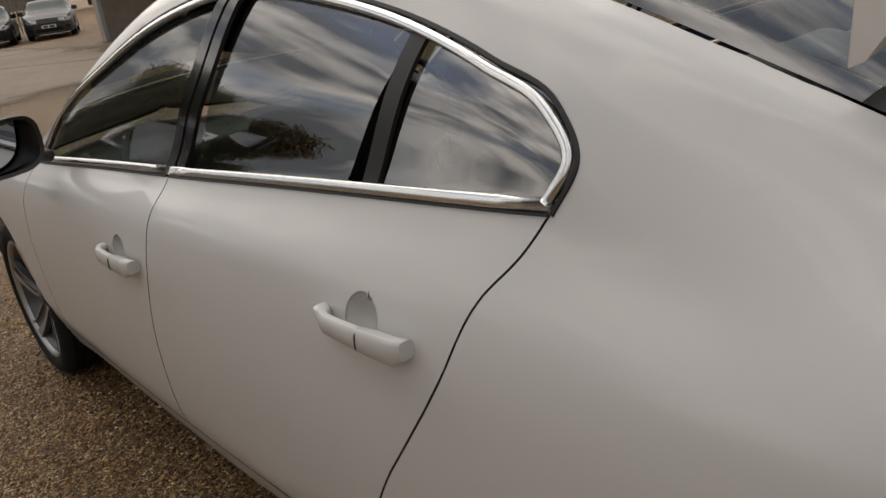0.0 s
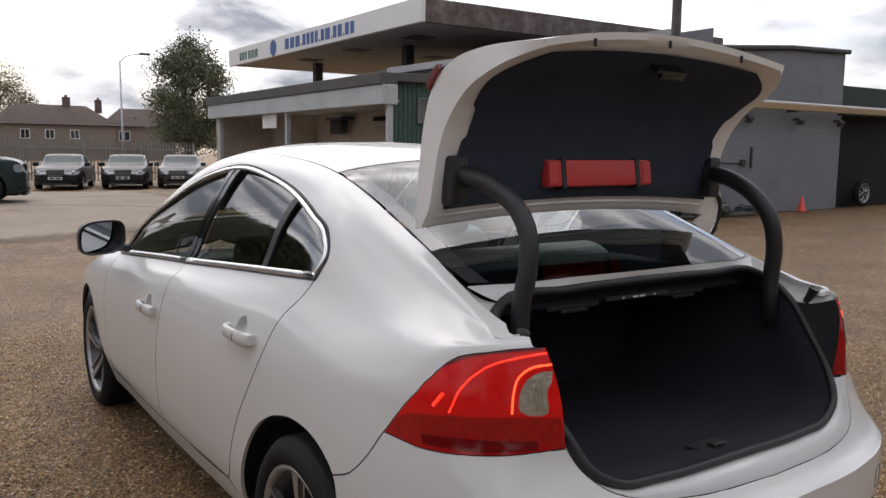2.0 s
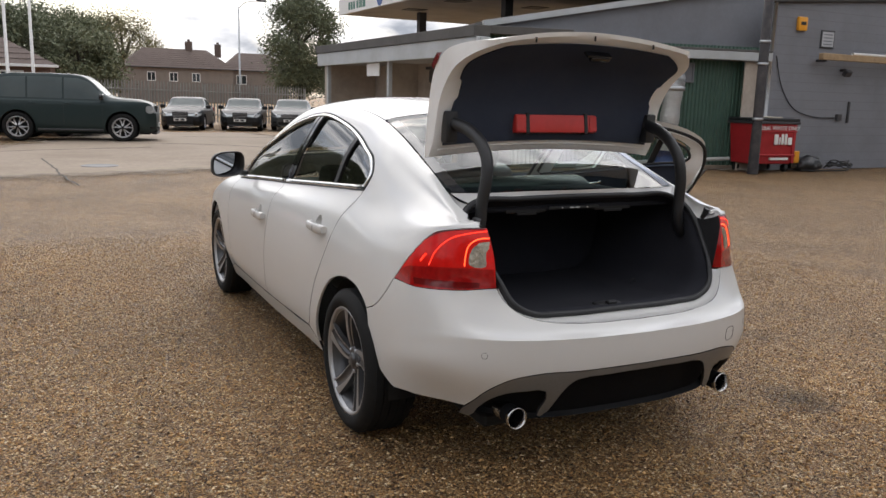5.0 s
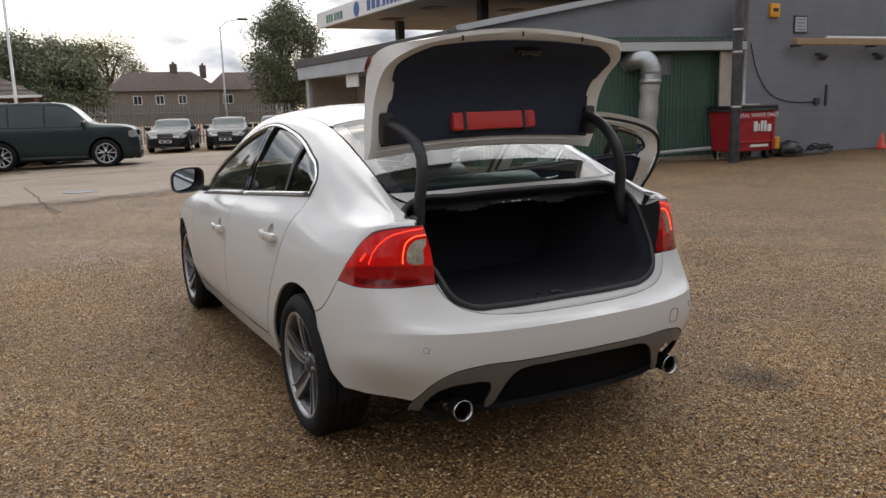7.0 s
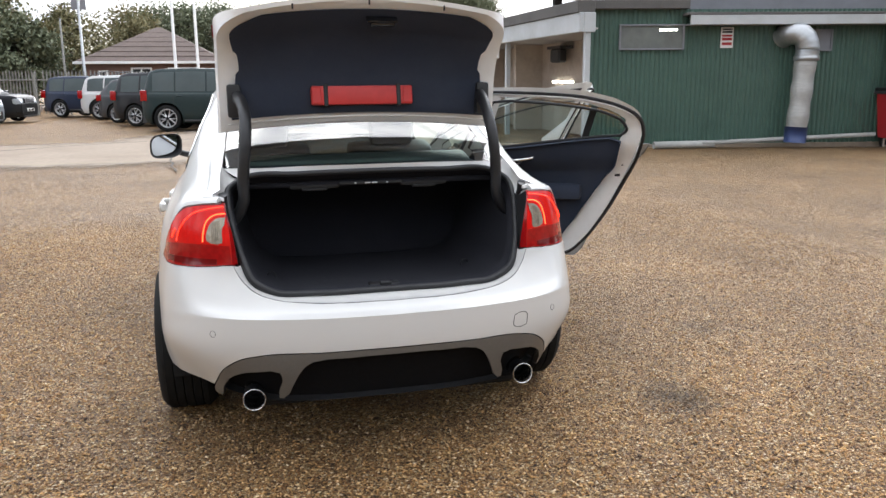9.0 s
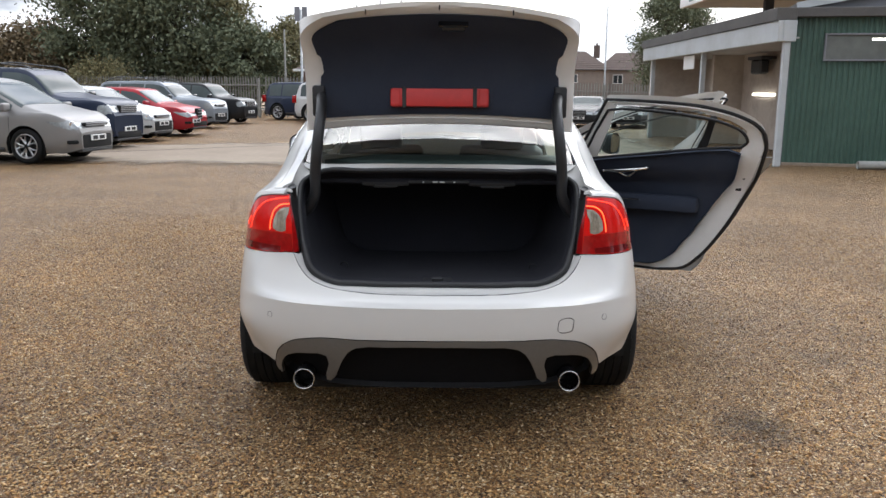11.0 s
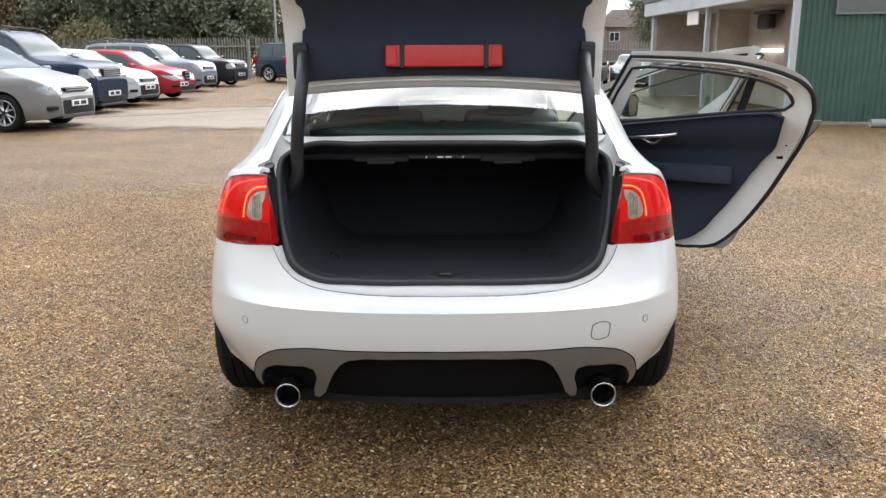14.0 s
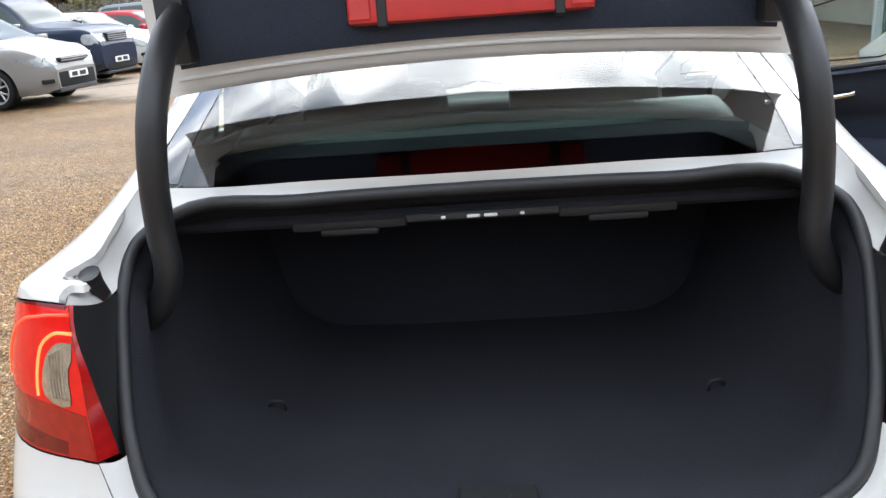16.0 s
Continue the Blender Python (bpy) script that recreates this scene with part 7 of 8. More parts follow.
# grey end wall with its fittings
wallg = thing("wall_east", "grey painted blockwork workshop wall", "wall", pose(14.0, 11.35, -.11), kind="structure")
bm = bmesh.new()
vs = [bm.verts.new(p) for p in ((0, 0, 0), (7.3, 0, 0), (7.3, 0, 4.5), (4.5, 0, 4.42), (0, 0, 4.05))]
f = bm.faces.new(vs)
for v in (q for q in bmesh.ops.extrude_face_region(bm, geom=[f])["geom"] if isinstance(q, bmesh.types.BMVert)):
    v.co.y += .25
bmesh.ops.recalc_face_normals(bm, faces=bm.faces)
part("wall_face", bm, GREY_RENDER, wallg)
bm = bmesh.new()
tube(bm, [(-.1, -.06, 4.10), (4.6, -.06, 4.46), (7.4, -.06, 4.55)], .07, 6)
part("roof_edge", bm, DARK_STEEL, wallg)
# solid near-black block; its colour stands for the shade inside the open bay
block("dark_bay", 7.3, 13.5, .3, 3.0, 0, 2.9, SOOT_AND_SHADE, wallg, "near-black block standing in for the shade of an open workshop bay")
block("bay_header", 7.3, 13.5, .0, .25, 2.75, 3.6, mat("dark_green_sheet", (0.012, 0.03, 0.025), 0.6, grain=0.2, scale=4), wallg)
for k, (xx, z) in enumerate(((i, j) for j in range(18) for i in (0,))):
    bm = bmesh.new()
    box(bm, 0.02, 7.28, -.002, .002, .22 * (k + 1) - .005, .22 * (k + 1) + .005)
    part("block_joint", bm, mat("block_joint_line", (0.16, 0.16, 0.175), 0.9) if k == 0 else bpy.data.materials["block_joint_line"], wallg)
beam = thing("timber_rail", "pale timber rail fixed along a grey wall", "beam", pose(14.0, 11.35, -.11))
bm = bmesh.new()
box(bm, 1.45, 10.5, -.40, -.26, 2.76, 2.92, .01)
part("rail", bm, TIMBER, beam)
bm = bmesh.new()
tube(bm, [(2.6, -.33, 2.95), (10.5, -.33, 2.95)], .035, 8)
part("white_pipe", bm, INK_WHITE, beam, smooth=50)
for x in (1.7, 4.6, 7.1, 9.6):
    block("bracket", x - .03, x + .03, -.30, .0, 2.72, 2.78, DARK_STEEL, beam)
for k, x in enumerate((2.62, 4.9, 6.9)):
    fl = thing("flood_light", "dark floodlight fixed under a timber rail", "lamp", pose(14.0 + x, 11.35, 2.35), group="floodlights on the wall")
    block("bracket", -.02, .02, -.20, 0, .05, .12, DARK_STEEL, fl)
    bm = bmesh.new()
    box(bm, -.11, .11, -.07, .05, -.09, .07, .015, Matrix.Translation((0, -.22, .02)) @ pose(0, 0, 0, 35))
    part("housing", bm, DARK_STEEL, fl)
al = thing("alarm_box", "orange alarm box on a grey wall", "alarm", pose(15.0, 11.35, 3.50))
bm = bmesh.new()
box(bm, -.16, .16, -.09, 0, -.17, .17, .04, None, 2)
part("cover", bm, ORANGE, al, smooth=40)
block("text_bar", -.09, .09, -.094, -.088, -.03, .05, PLATE_INK, al, bevel=0)
pl = thing("wall_notice", "small framed white notice on grey wall", "sign", pose(16.0, 11.35, 3.18))
block("frame", -.25, .25, -.03, 0, -.22, .22, DARK_STEEL, pl)
block("sheet", -.21, .21, -.034, -.03, -.18, .18, mat("faded_notice_paper", (.42, .43, .45), .7), pl, bevel=0)
for k in range(4):
    block("text_bar", -.16, .16, -.037, -.034, .10 - k * .08, .13 - k * .08, GREY_RENDER, pl, bevel=0)
cb = thing("wall_cable", "loose black cable hanging on a grey wall", "cable", pose(14.0, 11.35, 0))
bm = bmesh.new()
tube(bm, spl([(.25, -.02, 2.7), (.5, -.03, 2.0), (1.0, -.03, 1.45), (1.7, -.03, 1.25), (2.6, -.03, 1.22)], 8), .012, 6)
part("cable", bm, SEAL, cb)
block("socket", 2.62, 2.80, -.08, 0, 1.15, 1.32, DARK_STEEL, cb)
block("socket", 3.05, 3.12, -.05, 0, 1.1, 1.65, DARK_STEEL, cb)
door = thing("door_1", "narrow brown door with pale frame", "door", pose(13.35, 11.42, -.10), kind="structure")
block("leaf", 0, .52, 0, .05, 0, 2.62, TAN_WALL, door)
block("jamb", .52, .62, -.06, .06, 0, 2.8, GALV, door)
block("header", -.1, .62, -.05, .06, 2.62, 2.8, GREY_RENDER, door)
bm = bmesh.new()
tube(bm, [(.68, -.12, 0), (.68, -.12, 4.1)], .05, 8)
part("downpipe", bm, GALV, door, smooth=50)
post = thing("steel_pole", "tall dark weathered steel pole on gravel", "pole", pose(12.97, 10.55, -.10))
bm = bmesh.new()
lathe(bm, [(.125, 0), (.12, .5), (.112, 1.2), (.105, 6.4), (0, 6.42)], 16, "z")
part("shaft", bm, mat("tarred_pole", (0.032, 0.029, 0.031), 0.7, grain=0.3, scale=6, stain=0.6, stain_scale=3.5, stain_color=(0.10, 0.082, 0.075)), post, smooth=50)
for z in (1.25, 2.5, 3.0):
    bm = bmesh.new()
    lathe(bm, [(.118, z), (.128, z + .01), (.128, z + .05), (.118, z + .06)], 16, "z")
    part("band", bm, GALV, post, smooth=50)


# red wheeled bin
def waste_bin():
    b = thing("waste_bin", "red steel wheeled waste bin with black lid", "bin", pose(13.85, 11.15, -.10, 0, 0, -6))
    bm = bmesh.new()
    r = box(bm, -.68, .68, -.42, .42, .20, 1.18, .02)
    for v in bm.verts:
        k = .88 + .12 * (v.co.z - .2) / .98
        v.co.x *= k
        v.co.y *= k
    part("tub", bm, BIN_RED, b)
    for z in (.42, .98):
        block("rib", -.66, .66, -.44, -.40, z - .02, z + .02, BIN_RED, b)
    for x in (-.60, .60):
        block("corner_post", x - .04, x + .04, -.43, -.38, .22, 1.16, BIN_RED, b)
    block("rim", -.72, .72, -.46, .46, 1.16, 1.22, DARK_STEEL, b)
    bm = bmesh.new()
    box(bm, -.71, .71, -.45, .45, 1.22, 1.30, .03, None, 2)
    part("lid", bm, BLACK_PLASTIC, b, "black plastic bin lid")
    block("rag", -.25, .2, -.40, -.05, 1.30, 1.335, mat("pale_cardboard", (.45, .40, .33), .9, grain=.1, scale=10), b)
    for x in (-.48, .48):
        for y in (-.3, .3):
            bm = bmesh.new()
            lathe(bm, [(0, -.03), (.10, -.03), (.10, .03), (0, .03)], 16, "x", Matrix.Translation((x, y, .10)))
            w = part("castor", bm, SEAL, b, smooth=40)
    txt = bpy.data.curves.new("lettering", "FONT")
    txt.body, txt.size, txt.extrude, txt.align_x = "GENERAL WASTE ONLY", .135, .002, "CENTER"
    t = new("lettering", txt)
    t.data.materials.append(INK_WHITE)
    t.parent = b
    t.matrix_basis = pose(.0, -.443, 1.02, 86, 0, 0)
    for x0, x1, z0, z1 in ((-.02, .10, .66, .92), (.13, .17, .66, .86), (.20, .27, .66, .93), (.30, .37, .66, .93), (.40, .52, .66, .84)):
        bm = bmesh.new()
        box(bm, x0, x1, -.452, -.40, z0, z1, .02)
        part("emblem_block", bm, INK_WHITE, b)
    block("text_bar", -.1, .45, -.43, -.38, .30, .36, INK_WHITE, b, bevel=0)
    return b


waste_bin()
heap = thing("rubbish_bag", "black rubbish bag slumped by a grey wall", "bag", pose(15.35, 11.0, -.11))
bm = bmesh.new()
bmesh.ops.create_icosphere(bm, subdivisions=3, radius=.34)
for v in bm.verts:
    q = v.co * (1 + .22 * noise.noise(v.co * 6))
    v.co = Vector((q.x * 1.25, q.y * .8, max(0, (q.z + .2) * .72)))
part("sack", bm, mat("black_bin_bag", (.012, .012, .013), .3, grain=.3, scale=20, bump=.3), heap, smooth=60)
hose = thing("hose_coil", "dark hose coiled loosely on gravel", "hose", pose(16.4, 10.9, -.09))
bm = bmesh.new()
tube(bm, [(.5 * math.cos(a) * (1 - .02 * a) + .03 * math.sin(5 * a), .22 * math.sin(a) * (1 - .02 * a), .02 + .10 * abs(math.sin(a * 1.3)) + .006 * a) for a in np.linspace(0, 22, 160)], .016, 6)
tube(bm, spl([(.4, 0, .02), (.0, -.25, .02), (-.9, -.3, .02), (-1.5, -.1, .02)], 10), .016, 6)
part("hose", bm, SEAL, hose, smooth=60)
jerry = thing("pressure_washer", "yellow and black pressure washer by a bin", "machine", pose(14.85, 11.05, -.10))
block("body", -.12, .12, -.12, .12, .05, .42, GLOSS_BLACK, jerry, bevel=.04)
block("cover", -.09, .09, -.14, -.10, .2, .5, ORANGE, jerry, bevel=.02)
cone = thing("traffic_cone", "small orange traffic cone by a grey wall", "cone", pose(19.1, 11.05, -.11))
bm = bmesh.new()
lathe(bm, [(.16, .0), (.16, .03), (.11, .035), (.02, .42), (0, .43)], 16, "z")
part("cone", bm, mat("red_orange_cone", (.6, .06, .03), .5, grain=.1, scale=10), cone, smooth=50)
sw = yard_wheel(.42, .2, GALV)
sw.name = "spare_wheel"
sw.matrix_basis = pose(22.6, 11.3, .33, 0, 0, 90)
tagged(sw, "loose wheel with pale spokes against dark bay", "wheel")

# ---- open-fronted shop with its low roof
shop = thing("shop_building", "low flat-roofed brown building with open bays", "building", pose(6.7, 12.45, -.05), kind="structure")
block("roof_slab", .02, 6.0, .9, 10.9, 2.82, 3.10, FELT, shop)
bm = bmesh.new()
box(bm, -.26, -.16, -.05, 11.0, 2.44, 2.84, .015)
part("fascia", bm, WHITE_METAL, shop, "pale metal fascia")
block("fascia_end", -.16, .10, -.05, .03, 2.44, 2.84, WHITE_METAL, shop)
block("roof_edge", -.30, .1, -.02, 11.05, 2.84, 3.08, FELT, shop)
block("soffit", -.16, .20, .04, 11.0, 2.50, 2.54, SOFFIT, shop)
block("soffit", .20, 2.0, .62, 11.0, 2.50, 2.54, SOFFIT, shop)
for y in (.06, 5.25, 10.45):
    block("post", -.10, .02, y - .06, y + .06, 0, 2.5, WHITE_METAL, shop, "white steel post")
block("rear_wall", 1.75, 2.0, .60, 11.0, 0, 2.52, TAN_WALL, shop)
block("party_wall", .9, 1.9, 7.3, 7.5, 0, 2.52, TAN_WALL, shop)
block("far_wall", .0, 1.9, 10.8, 11.0, 0, 2.52, TAN_WALL, shop)
block("fanlight_vent", 1.70, 1.76, 3.3, 3.9, 2.25, 2.36, SOOT_AND_SHADE, shop)
shs = thing("hanging_sign", "blank white sign board beside a post", "sign", pose(6.62, 18.75, 2.22))
block("board", -.02, .02, -.40, .55, -.20, .16, INK_WHITE, shs)
bt = thing("strip_light", "lit fluorescent strip light on a brown wall", "lamp", pose(8.43, 18.05, 1.36))
block("tube", -.03, .0, -.75, .75, -.03, .03, TUBE_LIGHT, bt, bevel=.008)
block("batten", .0, .03, -.78, .78, -.04, .04, INK_WHITE, bt)
bk = thing("wall_reel", "dark hose reel fixed high on a brown wall", "reel", pose(8.35, 17.8, 2.28))
block("arm", -.35, .05, -.5, .45, -.03, .05, DARK_STEEL, bk)
block("drum", -.30, -.05, -.3, .35, -.40, -.02, GREY_TRIM, bk, bevel=.05)

# ---- forecourt canopy
can = thing("forecourt_canopy", "flat forecourt canopy with white lettered fascia", "canopy", pose(9.0, 15.0, 0), kind="structure")
block("fascia_west", 0, .12, 0, 13.7, 4.58, 5.18, INK_WHITE, can, "white sign fascia")
block("fascia_south", .12, 11.5, 0, .12, 4.58, 5.16, RUSTY, can, "rust-streaked brown fascia")
block("soffit", .12, 11.5, .12, 13.6, 4.60, 4.70, SOFFIT, can)
block("deck", .12, 11.5, .12, 13.6, 5.0, 5.05, FELT, can)
for x, y in ((2.2, 4.2), (2.2, 10.5), (8.5, 4.2), (8.5, 10.5)):
    block("column", x - .14, x + .14, y - .14, y + .14, -.08, 4.62, DARK_STEEL, can)
for x, y in ((1.5, 2.5), (1.5, 6.2), (1.5, 9.6), (4.5, 2.5), (4.5, 6.2)):
    block("soffit_light", x - .35, x + .35, y - .35, y + .35, 4.575, 4.602, GREY_TRIM, can, bevel=.005)
yy = 8.35
for k, wd in enumerate((.42, .42, .42, .12, .30, .30, .30, .28, .14, .30, .40, .12, .30, .34, .12, .32, .30)):
    h = .34 if wd > .2 else .07
    block("letter_block", -.010, .002, yy - wd * .86, yy - .05, 4.70, 4.70 + h, INK_BLUE, can, bevel=0)
    yy -= wd
yy = 12.55
for wd in (.26, .26, .26, .1, .24, .14, .26, .36):
    if wd > .12:
        block("letter_block", -.010, .002, yy - wd * .85, yy - .04, 4.70, 4.98, INK_GREEN, can, bevel=0)
    yy -= wd
bm = bmesh.new()
lathe(bm, [(.26, -.012), (.26, .0), (0, .0)], 20, "x", Matrix.Translation((0, 9.3, 4.86)))
lathe(bm, [(.26, -.012), (0, -.013)], 20, "x", Matrix.Translation((0, 9.3, 4.86)))
part("round_emblem", bm, INK_BLUE, can)


# ---- steel palisade fence
def palisade(a, b, h=2.05):
    f = thing("palisade_fence", "weathered grey steel palisade fence with pointed pales", "fence", kind="structure")
    L = math.dist(a, b)
    ang = math.degrees(math.atan2(b[1] - a[1], b[0] - a[0]))
    f.matrix_basis = pose(a[0], a[1], ground_z(*a), 0, 0, ang) @ pose(0, 0, 0, 0, -math.degrees(math.atan2(ground_z(*b) - ground_z(*a), L)), 0)
    for z in (.45, 1.6):
        block("rail", 0, L, .03, .07, z - .03, z + .03, PALISADE, f)
    bm = bmesh.new()
    vs = [bm.verts.new(p) for p in ((-.035, 0, .05), (-.012, -.022, .05), (.012, -.022, .05), (.035, 0, .05), (-.035, 0, h - .10), (-.012, -.022, h - .06), (.012, -.022, h - .06), (.035, 0, h - .10), (-.022, .0, h), (.022, 0, h), (0, -.02, h - .05))]
    for q in ((0, 1, 5, 4), (1, 2, 6, 5), (2, 3, 7, 6), (4, 5, 8), (7, 9, 6), (5, 6, 10), (5, 10, 8), (6, 9, 10)):
        bm.faces.new([vs[i] for i in q])
    p0 = part("pale", bm, PALISADE, f)
    n = int(L / .155)
    for k in range(1, n):
        p = new("pale", p0.data)
        p.parent = f
        p.matrix_basis = pose(k * .155, 0, random.uniform(-.02, .02), 0, random.uniform(-.6, .6), 0)
    for k in range(int(L / 2.75) + 1):
        block("post", k * 2.75 - .04, k * 2.75 + .04, .07, .16, 0, h - .1, PALISADE, f)
    return f


palisade((11.0, 40.2), (-9.4, 37.4))
palisade((-9.4, 37.4), (-26.0, 42.6))


# ---- houses
def house(label, m, w, d, eave, ridge, wall, hip=.35, wins=(), chim=()):
    h = thing("house", label, "house", m)
    block("wall", -w / 2, w / 2, 0, d, -.2, eave, wall, h, bevel=0)
    bm = bmesh.new()
    o = .4
    b = [bm.verts.new(p) for p in ((-w / 2 - o, -o, eave - .05), (w / 2 + o, -o, eave - .05), (w / 2 + o, d + o, eave - .05), (-w / 2 - o, d + o, eave - .05))]
    t = [bm.verts.new((-w / 2 + hip * d, d / 2, ridge)), bm.verts.new((w / 2 - hip * d, d / 2, ridge))]
    for q in ((b[0], b[1], t[1], t[0]), (b[1], b[2], t[1]), (b[2], b[3], t[0], t[1]), (b[3], b[0], t[0]), (b[3], b[2], b[1], b[0])):
        bm.faces.new(q)
    r = part("roof", bm, ROOF_TILE, h, "brown tiled hipped roof")
    for k in range(1, int((ridge - eave) / .28)):
        z = eave + k * .28
        t0 = (z - eave) / (ridge - eave)
        bm = bmesh.new()
        y = -o + (d / 2 + o) * t0
        tube(bm, [(-w / 2 - o + (hip * d + o) * t0, y, z - .02), (w / 2 + o - (hip * d + o) * t0, y, z - .02)], .022, 4)
        part("tile_course", bm, ROOF_TILE, r)
    block("gutter", -w / 2 - o, w / 2 + o, -o - .08, -o, eave - .16, eave - .03, UPVC if "bungalow" in label else GREY_TRIM, h)
    for x, z, ww, hh, n in wins:
        framed_window("window", h, x - ww / 2, x + ww / 2, z, z + hh, -.02, PANE, n, UPVC, .09)
    for x in chim:
        c = part("chimney", bmesh.new(), BRICK, h)
        block("stack", x - .45, x + .45, d / 2 - .4, d / 2 + .4, ridge - .8, ridge + 1.1, ROOF_TILE, c)
        block("chimney_pot", x - .15, x + .15, d / 2 - .15, d / 2 + .15, ridge + 1.1, ridge + 1.4, ROOF_TILE, c)
    return h


sc = 2.2
far = lambda x: -2.05 + (x + 2.05) * sc
hz_ = lambda z: 1.5 + (z - 1.5) * sc
house("brown rendered semi-detached house with hipped roof", pose(16.2, 116, 0, 0, 0, 2), 14.6, 7, 4.55, 7.2, PEBBLEDASH, .42, [(far(q) - 15.6, 2.6, 1.15, 1.25, 2) for q in (4.2, 5.54, 6.93)], (1.9,))
house("brown house with white casement and chimney", pose(27.6, 119, 0, 0, 0, -6), 9.5, 8, 4.6, 7.2, PEBBLEDASH, .3, [(far(10.09) - 26.9, 2.5, 1.5, 1.35, 2)], (-5.2,))
house("brick bungalow with brown hipped roof and white gutters", pose(-4.95, 44.5, 0, 0, 0, -3), 7.3, 7, 2.60, 4.6, BRICK, .5, [(-.6, 1.15, 1.1, 1.1, 2), (1.6, 1.15, 1.6, 1.1, 3), (-2.6, 1.2, .5, .9, 1)])


# ---- poles and lamps
def lamp_post(x, y, h, arm):
    p = thing("street_lamp", "tall grey street lamp with curved arm", "lamp post", pose(x, y, 0))
    bm = bmesh.new()
    lathe(bm, [(.10, 0), (.09, 1.2), (.06, h), (0, h + .02)], 12, "z")
    part("column", bm, GALV, p, smooth=50)
    bm = bmesh.new()
    tube(bm, spl([(0, 0, h - .1), (arm * .3, 0, h + .35), (arm, 0, h + .6)], 6), .04, 8)
    part("arm", bm, GALV, p, smooth=50)
    bm = bmesh.new()
    box(bm, arm - .1, arm + .7, -.14, .14, h + .55, h + .72, .05, None, 2)
    part("lantern", bm, GREY_TRIM, p, smooth=50)


lamp_post(13.3, 66, 8.3, 1.6)
for x, y, h in ((-3.0, 33.5, 8.5), (-2.1, 34.0, 8.6), (-8.9, 41.5, 4.6)):
    p = thing("flag_pole", "slim white flagpole behind the parked cars", "pole", pose(x, y, 0), group="poles by the fence")
    bm = bmesh.new()
    lathe(bm, [(.07, 0), (.045, h), (0, h + .03)], 10, "z")
    part("shaft", bm, INK_WHITE if h > 5 else PALISADE, p, smooth=50)
p = thing("sign_pole", "grey pole carrying two small boards", "pole", pose(-7.9, 41.0, 0))
bm = bmesh.new()
lathe(bm, [(.08, 0), (.06, 5.6), (0, 5.62)], 10, "z")
part("shaft", bm, GALV, p, smooth=50)
for dx in (-.32, .08):
    block("board", dx, dx + .28, -.05, 0, 5.0, 5.75, GREY_RENDER, p)


# ---- trees
def leaf_material(name, a, b):
    m = mat(name, a, 0.6, spec=0.25)
    n, l = m.node_tree.nodes, m.node_tree.links
    g = n.new("ShaderNodeNewGeometry")
    r = n.new("ShaderNodeValToRGB")
    r.color_ramp.elements[0].color, r.color_ramp.elements[1].color = (*a, 1), (*b, 1)
    l.new(g.outputs["Random Per Island"], r.inputs["Fac"])
    l.new(r.outputs["Color"], n["Principled BSDF"].inputs["Base Color"])
    return m


LEAF_DARK = leaf_material("dark_green_leaves", (0.086, 0.102, 0.062), (0.165, 0.182, 0.108))
LEAF_MID = leaf_material("mid_green_leaves", (0.10, 0.115, 0.068), (0.18, 0.19, 0.11))
LEAF_AUTUMN = leaf_material("yellowing_leaves", (0.13, 0.125, 0.065), (0.25, 0.22, 0.11))
LEAF_BROWN = leaf_material("brown_leaves", (0.12, 0.094, 0.058), (0.22, 0.165, 0.09))
BARK = mat("dark_bark", (0.05, 0.04, 0.03), 0.9, grain=0.3, scale=12, bump=0.3)


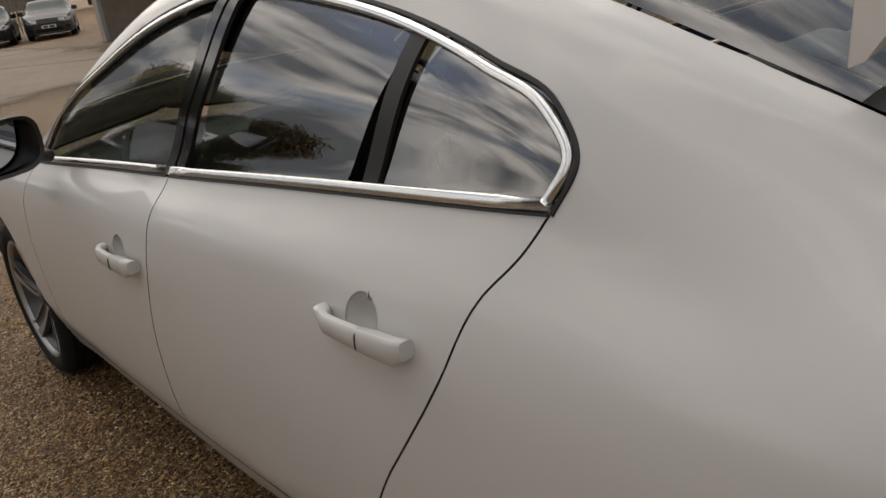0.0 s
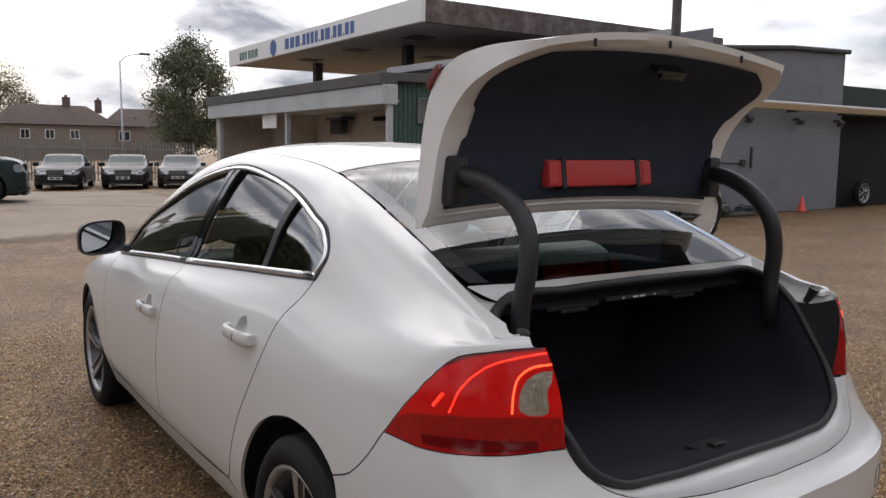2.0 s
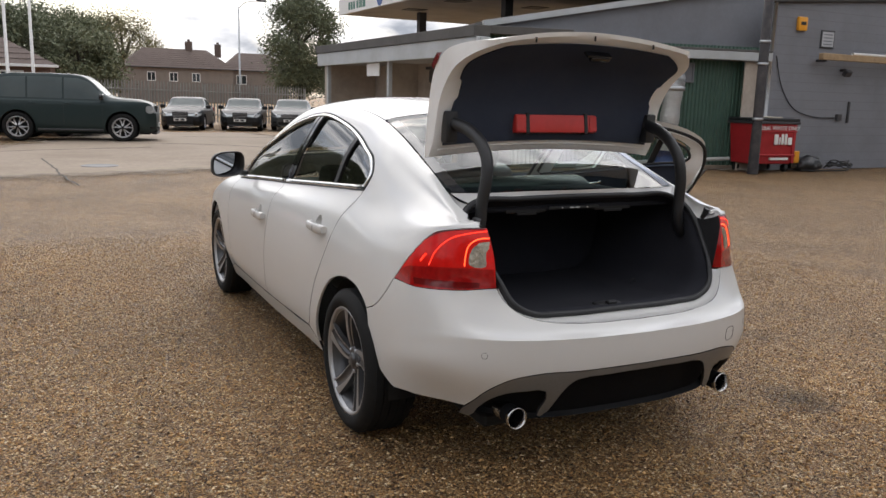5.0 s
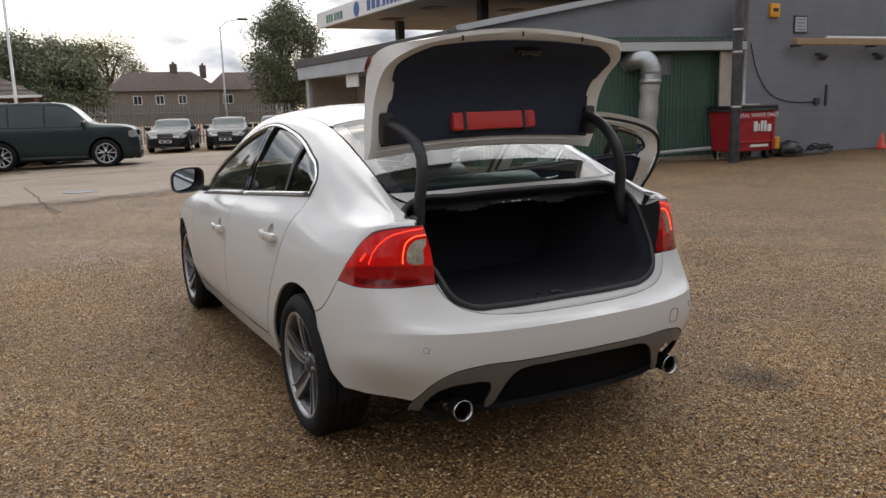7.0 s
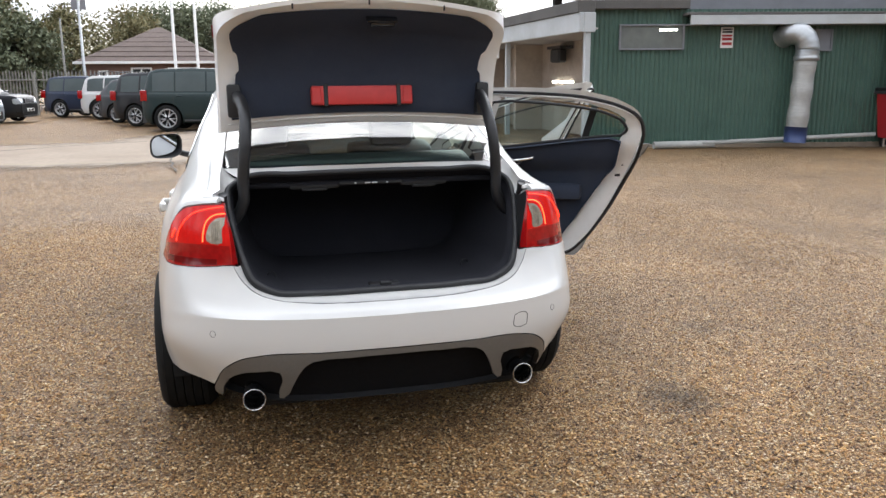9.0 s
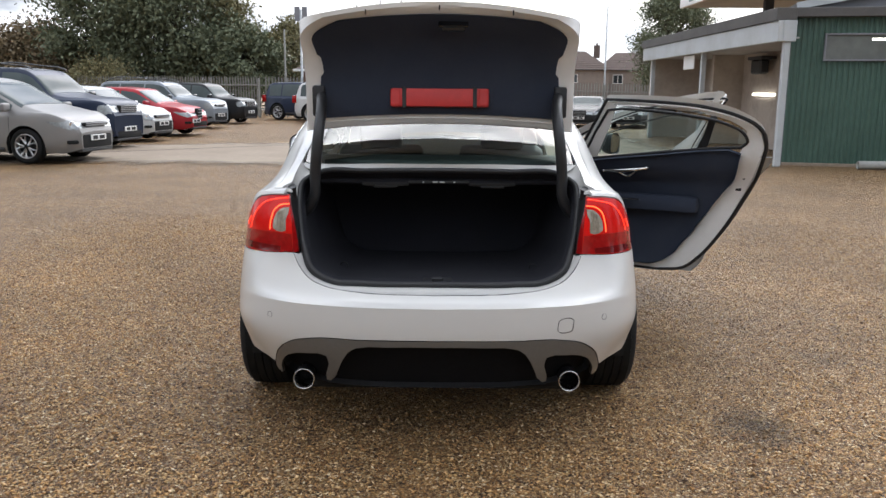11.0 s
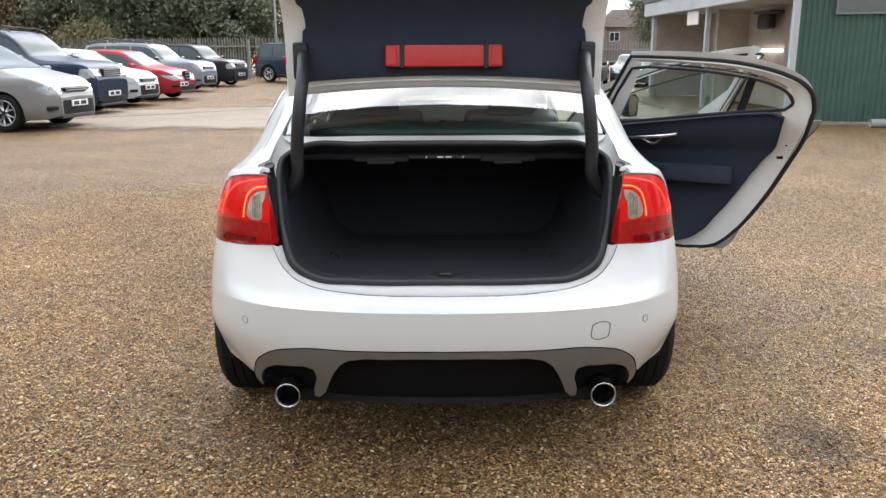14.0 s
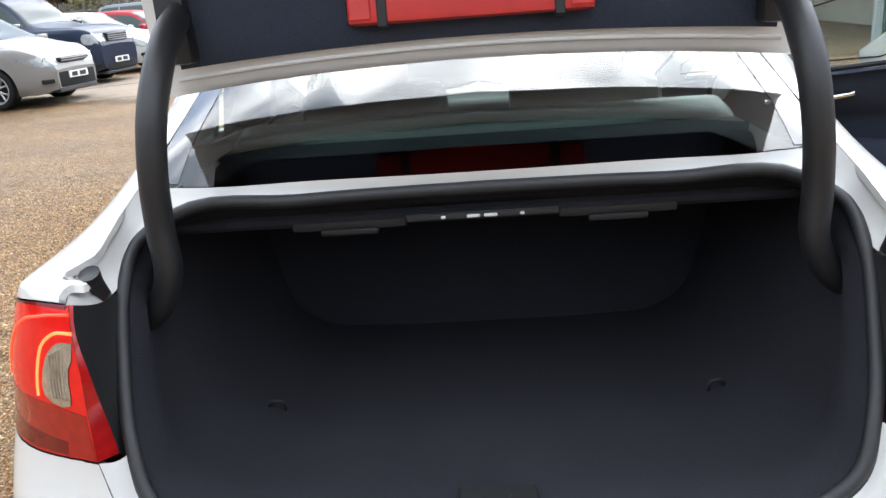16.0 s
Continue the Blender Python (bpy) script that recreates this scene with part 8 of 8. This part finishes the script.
def tree(label, x, y, h, r, leaves, base=.25, n=5200, size=.17, seed=1, clumps=60, squash=1.0, name="tree"):
    rng = np.random.default_rng(seed)
    n, size = int(n * 4.2), size * .62
    t = thing(name, label, name, pose(x, y, 0))
    bm = bmesh.new()
    trunk = spl([(0, 0, -.1), (.1 * r * rng.normal() * .3, .1, h * .25), (.12 * rng.normal(), .1 * rng.normal(), h * .55), (.2 * rng.normal(), 0, h * .88)], 4)
    tube(bm, trunk, .1, 8, rr=list(np.linspace(.035 * h, .008 * h, len(trunk))))
    C = []
    for k in range(clumps):
        d = rng.normal(size=3)
        d /= np.linalg.norm(d)
        q = d * rng.uniform(.35, 1.0) ** .5
        z0 = h * (base + 1) / 2
        c = np.array((q[0] * r * (1 - .25 * max(0, q[2])), q[1] * r * squash, z0 + q[2] * h * (1 - base) / 2))
        C.append(c)
        if k % 5 == 0:
            s = trunk[rng.integers(4, len(trunk))]
            tube(bm, spl([s, (s + c) / 2 + np.array((0, 0, .05 * h)), c], 3), .01, 5, rr=list(np.linspace(.012 * h, .003 * h, 7)))
    part("trunk", bm, BARK, t, smooth=60)
    C = np.array(C)
    rad = rng.uniform(.16, .30, clumps) * r
    k = rng.integers(0, clumps, n)
    P = C[k] + rng.normal(size=(n, 3)) * rad[k][:, None] * np.array((.75, .75, .62))
    A = rng.normal(size=(n, 3))
    A /= np.linalg.norm(A, axis=1)[:, None]
    B = np.cross(A, rng.normal(size=(n, 3)))
    B /= np.linalg.norm(B, axis=1)[:, None]
    s = size * rng.uniform(.5, 1.3, n)[:, None]
    V = np.stack([P - A * s, P + B * s * .55, P + A * s, P - B * s * .55], 1).reshape(-1, 3)
    me = bpy.data.meshes.new("crown")
    me.vertices.add(4 * n)
    me.vertices.foreach_set("co", V.astype(np.float32).ravel())
    me.loops.add(4 * n)
    me.loops.foreach_set("vertex_index", np.arange(4 * n, dtype=np.int32))
    me.polygons.add(n)
    me.polygons.foreach_set("loop_start", np.arange(0, 4 * n, 4, dtype=np.int32))
    me.polygons.foreach_set("loop_total", np.full(n, 4, np.int32))
    me.update()
    me.materials.append(leaves)
    c = new("crown", me)
    c.parent = t
    return t


tree("dark leafy tree behind the low building", 20.1, 71.6, 11.0, 3.5, LEAF_DARK, .10, 9000, .19, 3, 90)
tree("small tree beside the low building", 24.6, 76, 6.2, 2.0, LEAF_DARK, .15, 2500, .14, 4, 40)
for k, (x, y, h, r, m, nn) in enumerate(((-7.5, 80, 8.4, 4.0, LEAF_DARK, 5200), (-2.5, 78, 8.6, 3.8, LEAF_DARK, 5200), (1.4, 80, 7.9, 2.9, LEAF_MID, 5200), (10.2, 131, 13.2, 5.4, LEAF_AUTUMN, 5200), (4.2, 130, 13.0, 5.6, LEAF_MID, 5200))):
    tree("leafy roadside tree behind the houses" if m is not LEAF_AUTUMN else "yellowing roadside tree behind the houses", x, y, h, r, m, .1, nn, .22, 20 + k, 70)
for k, (x, y, h, r, m, nn) in enumerate(((-33, 47, 4.6, 3.4, LEAF_BROWN, 5600), (-28.5, 46, 4.7, 3.2, LEAF_BROWN, 5600), (-24.6, 46.5, 5.0, 3.0, LEAF_BROWN, 6500), (-20, 46, 10.5, 3.9, LEAF_DARK, 8000), (-16.2, 45.5, 10.0, 3.5, LEAF_DARK, 8000), (-13.2, 47, 7.0, 2.3, LEAF_AUTUMN, 3400), (-11.6, 44.2, 5.2, 1.9, LEAF_DARK, 3600), (-10.4, 52, 5.9, 2.3, LEAF_AUTUMN, 3000), (-7.4, 60, 6.6, 2.6, LEAF_AUTUMN, 3600), (-3.6, 62, 6.8, 3.0, LEAF_DARK, 3600), (1.0, 62, 5.6, 2.6, LEAF_MID, 3000))):
    tree({LEAF_BROWN: "browning leafy tree behind the steel fence", LEAF_DARK: "dense dark green tree behind the steel fence", LEAF_MID: "mid green tree behind the steel fence", LEAF_AUTUMN: "yellowing tree beyond the bungalow"}[m], x, y, h, r, m, .06, nn, .2, 40 + k, 80)
tree("yellow-green bush against the steel fence", -19.0, 41.4, 2.9, 1.9, LEAF_AUTUMN, .1, 2600, .12, 71, 50, .5, "bush")
# trees that stand behind the camera and beside the yard, mirrored in the car's glass
for k, (x, y, h, r) in enumerate(((-17, -9, 3.0, 2.6), (-19, -3, 2.6, 2.6), (-18, 3, 3.2, 2.0), (-21, 9, 3.0, 2.8), (-14, -16, 7.0, 3.6), (-6, -22, 7, 3.8), (3, -24, 7.5, 4.0), (12, -20, 7, 3.8), (22, -8, 7, 3.8), (26, 2, 6.5, 3.6))):
    tree("leafy tree at the edge of the yard", x, y, h, r, LEAF_DARK, .05, 1800, .40, 80 + k, 60)
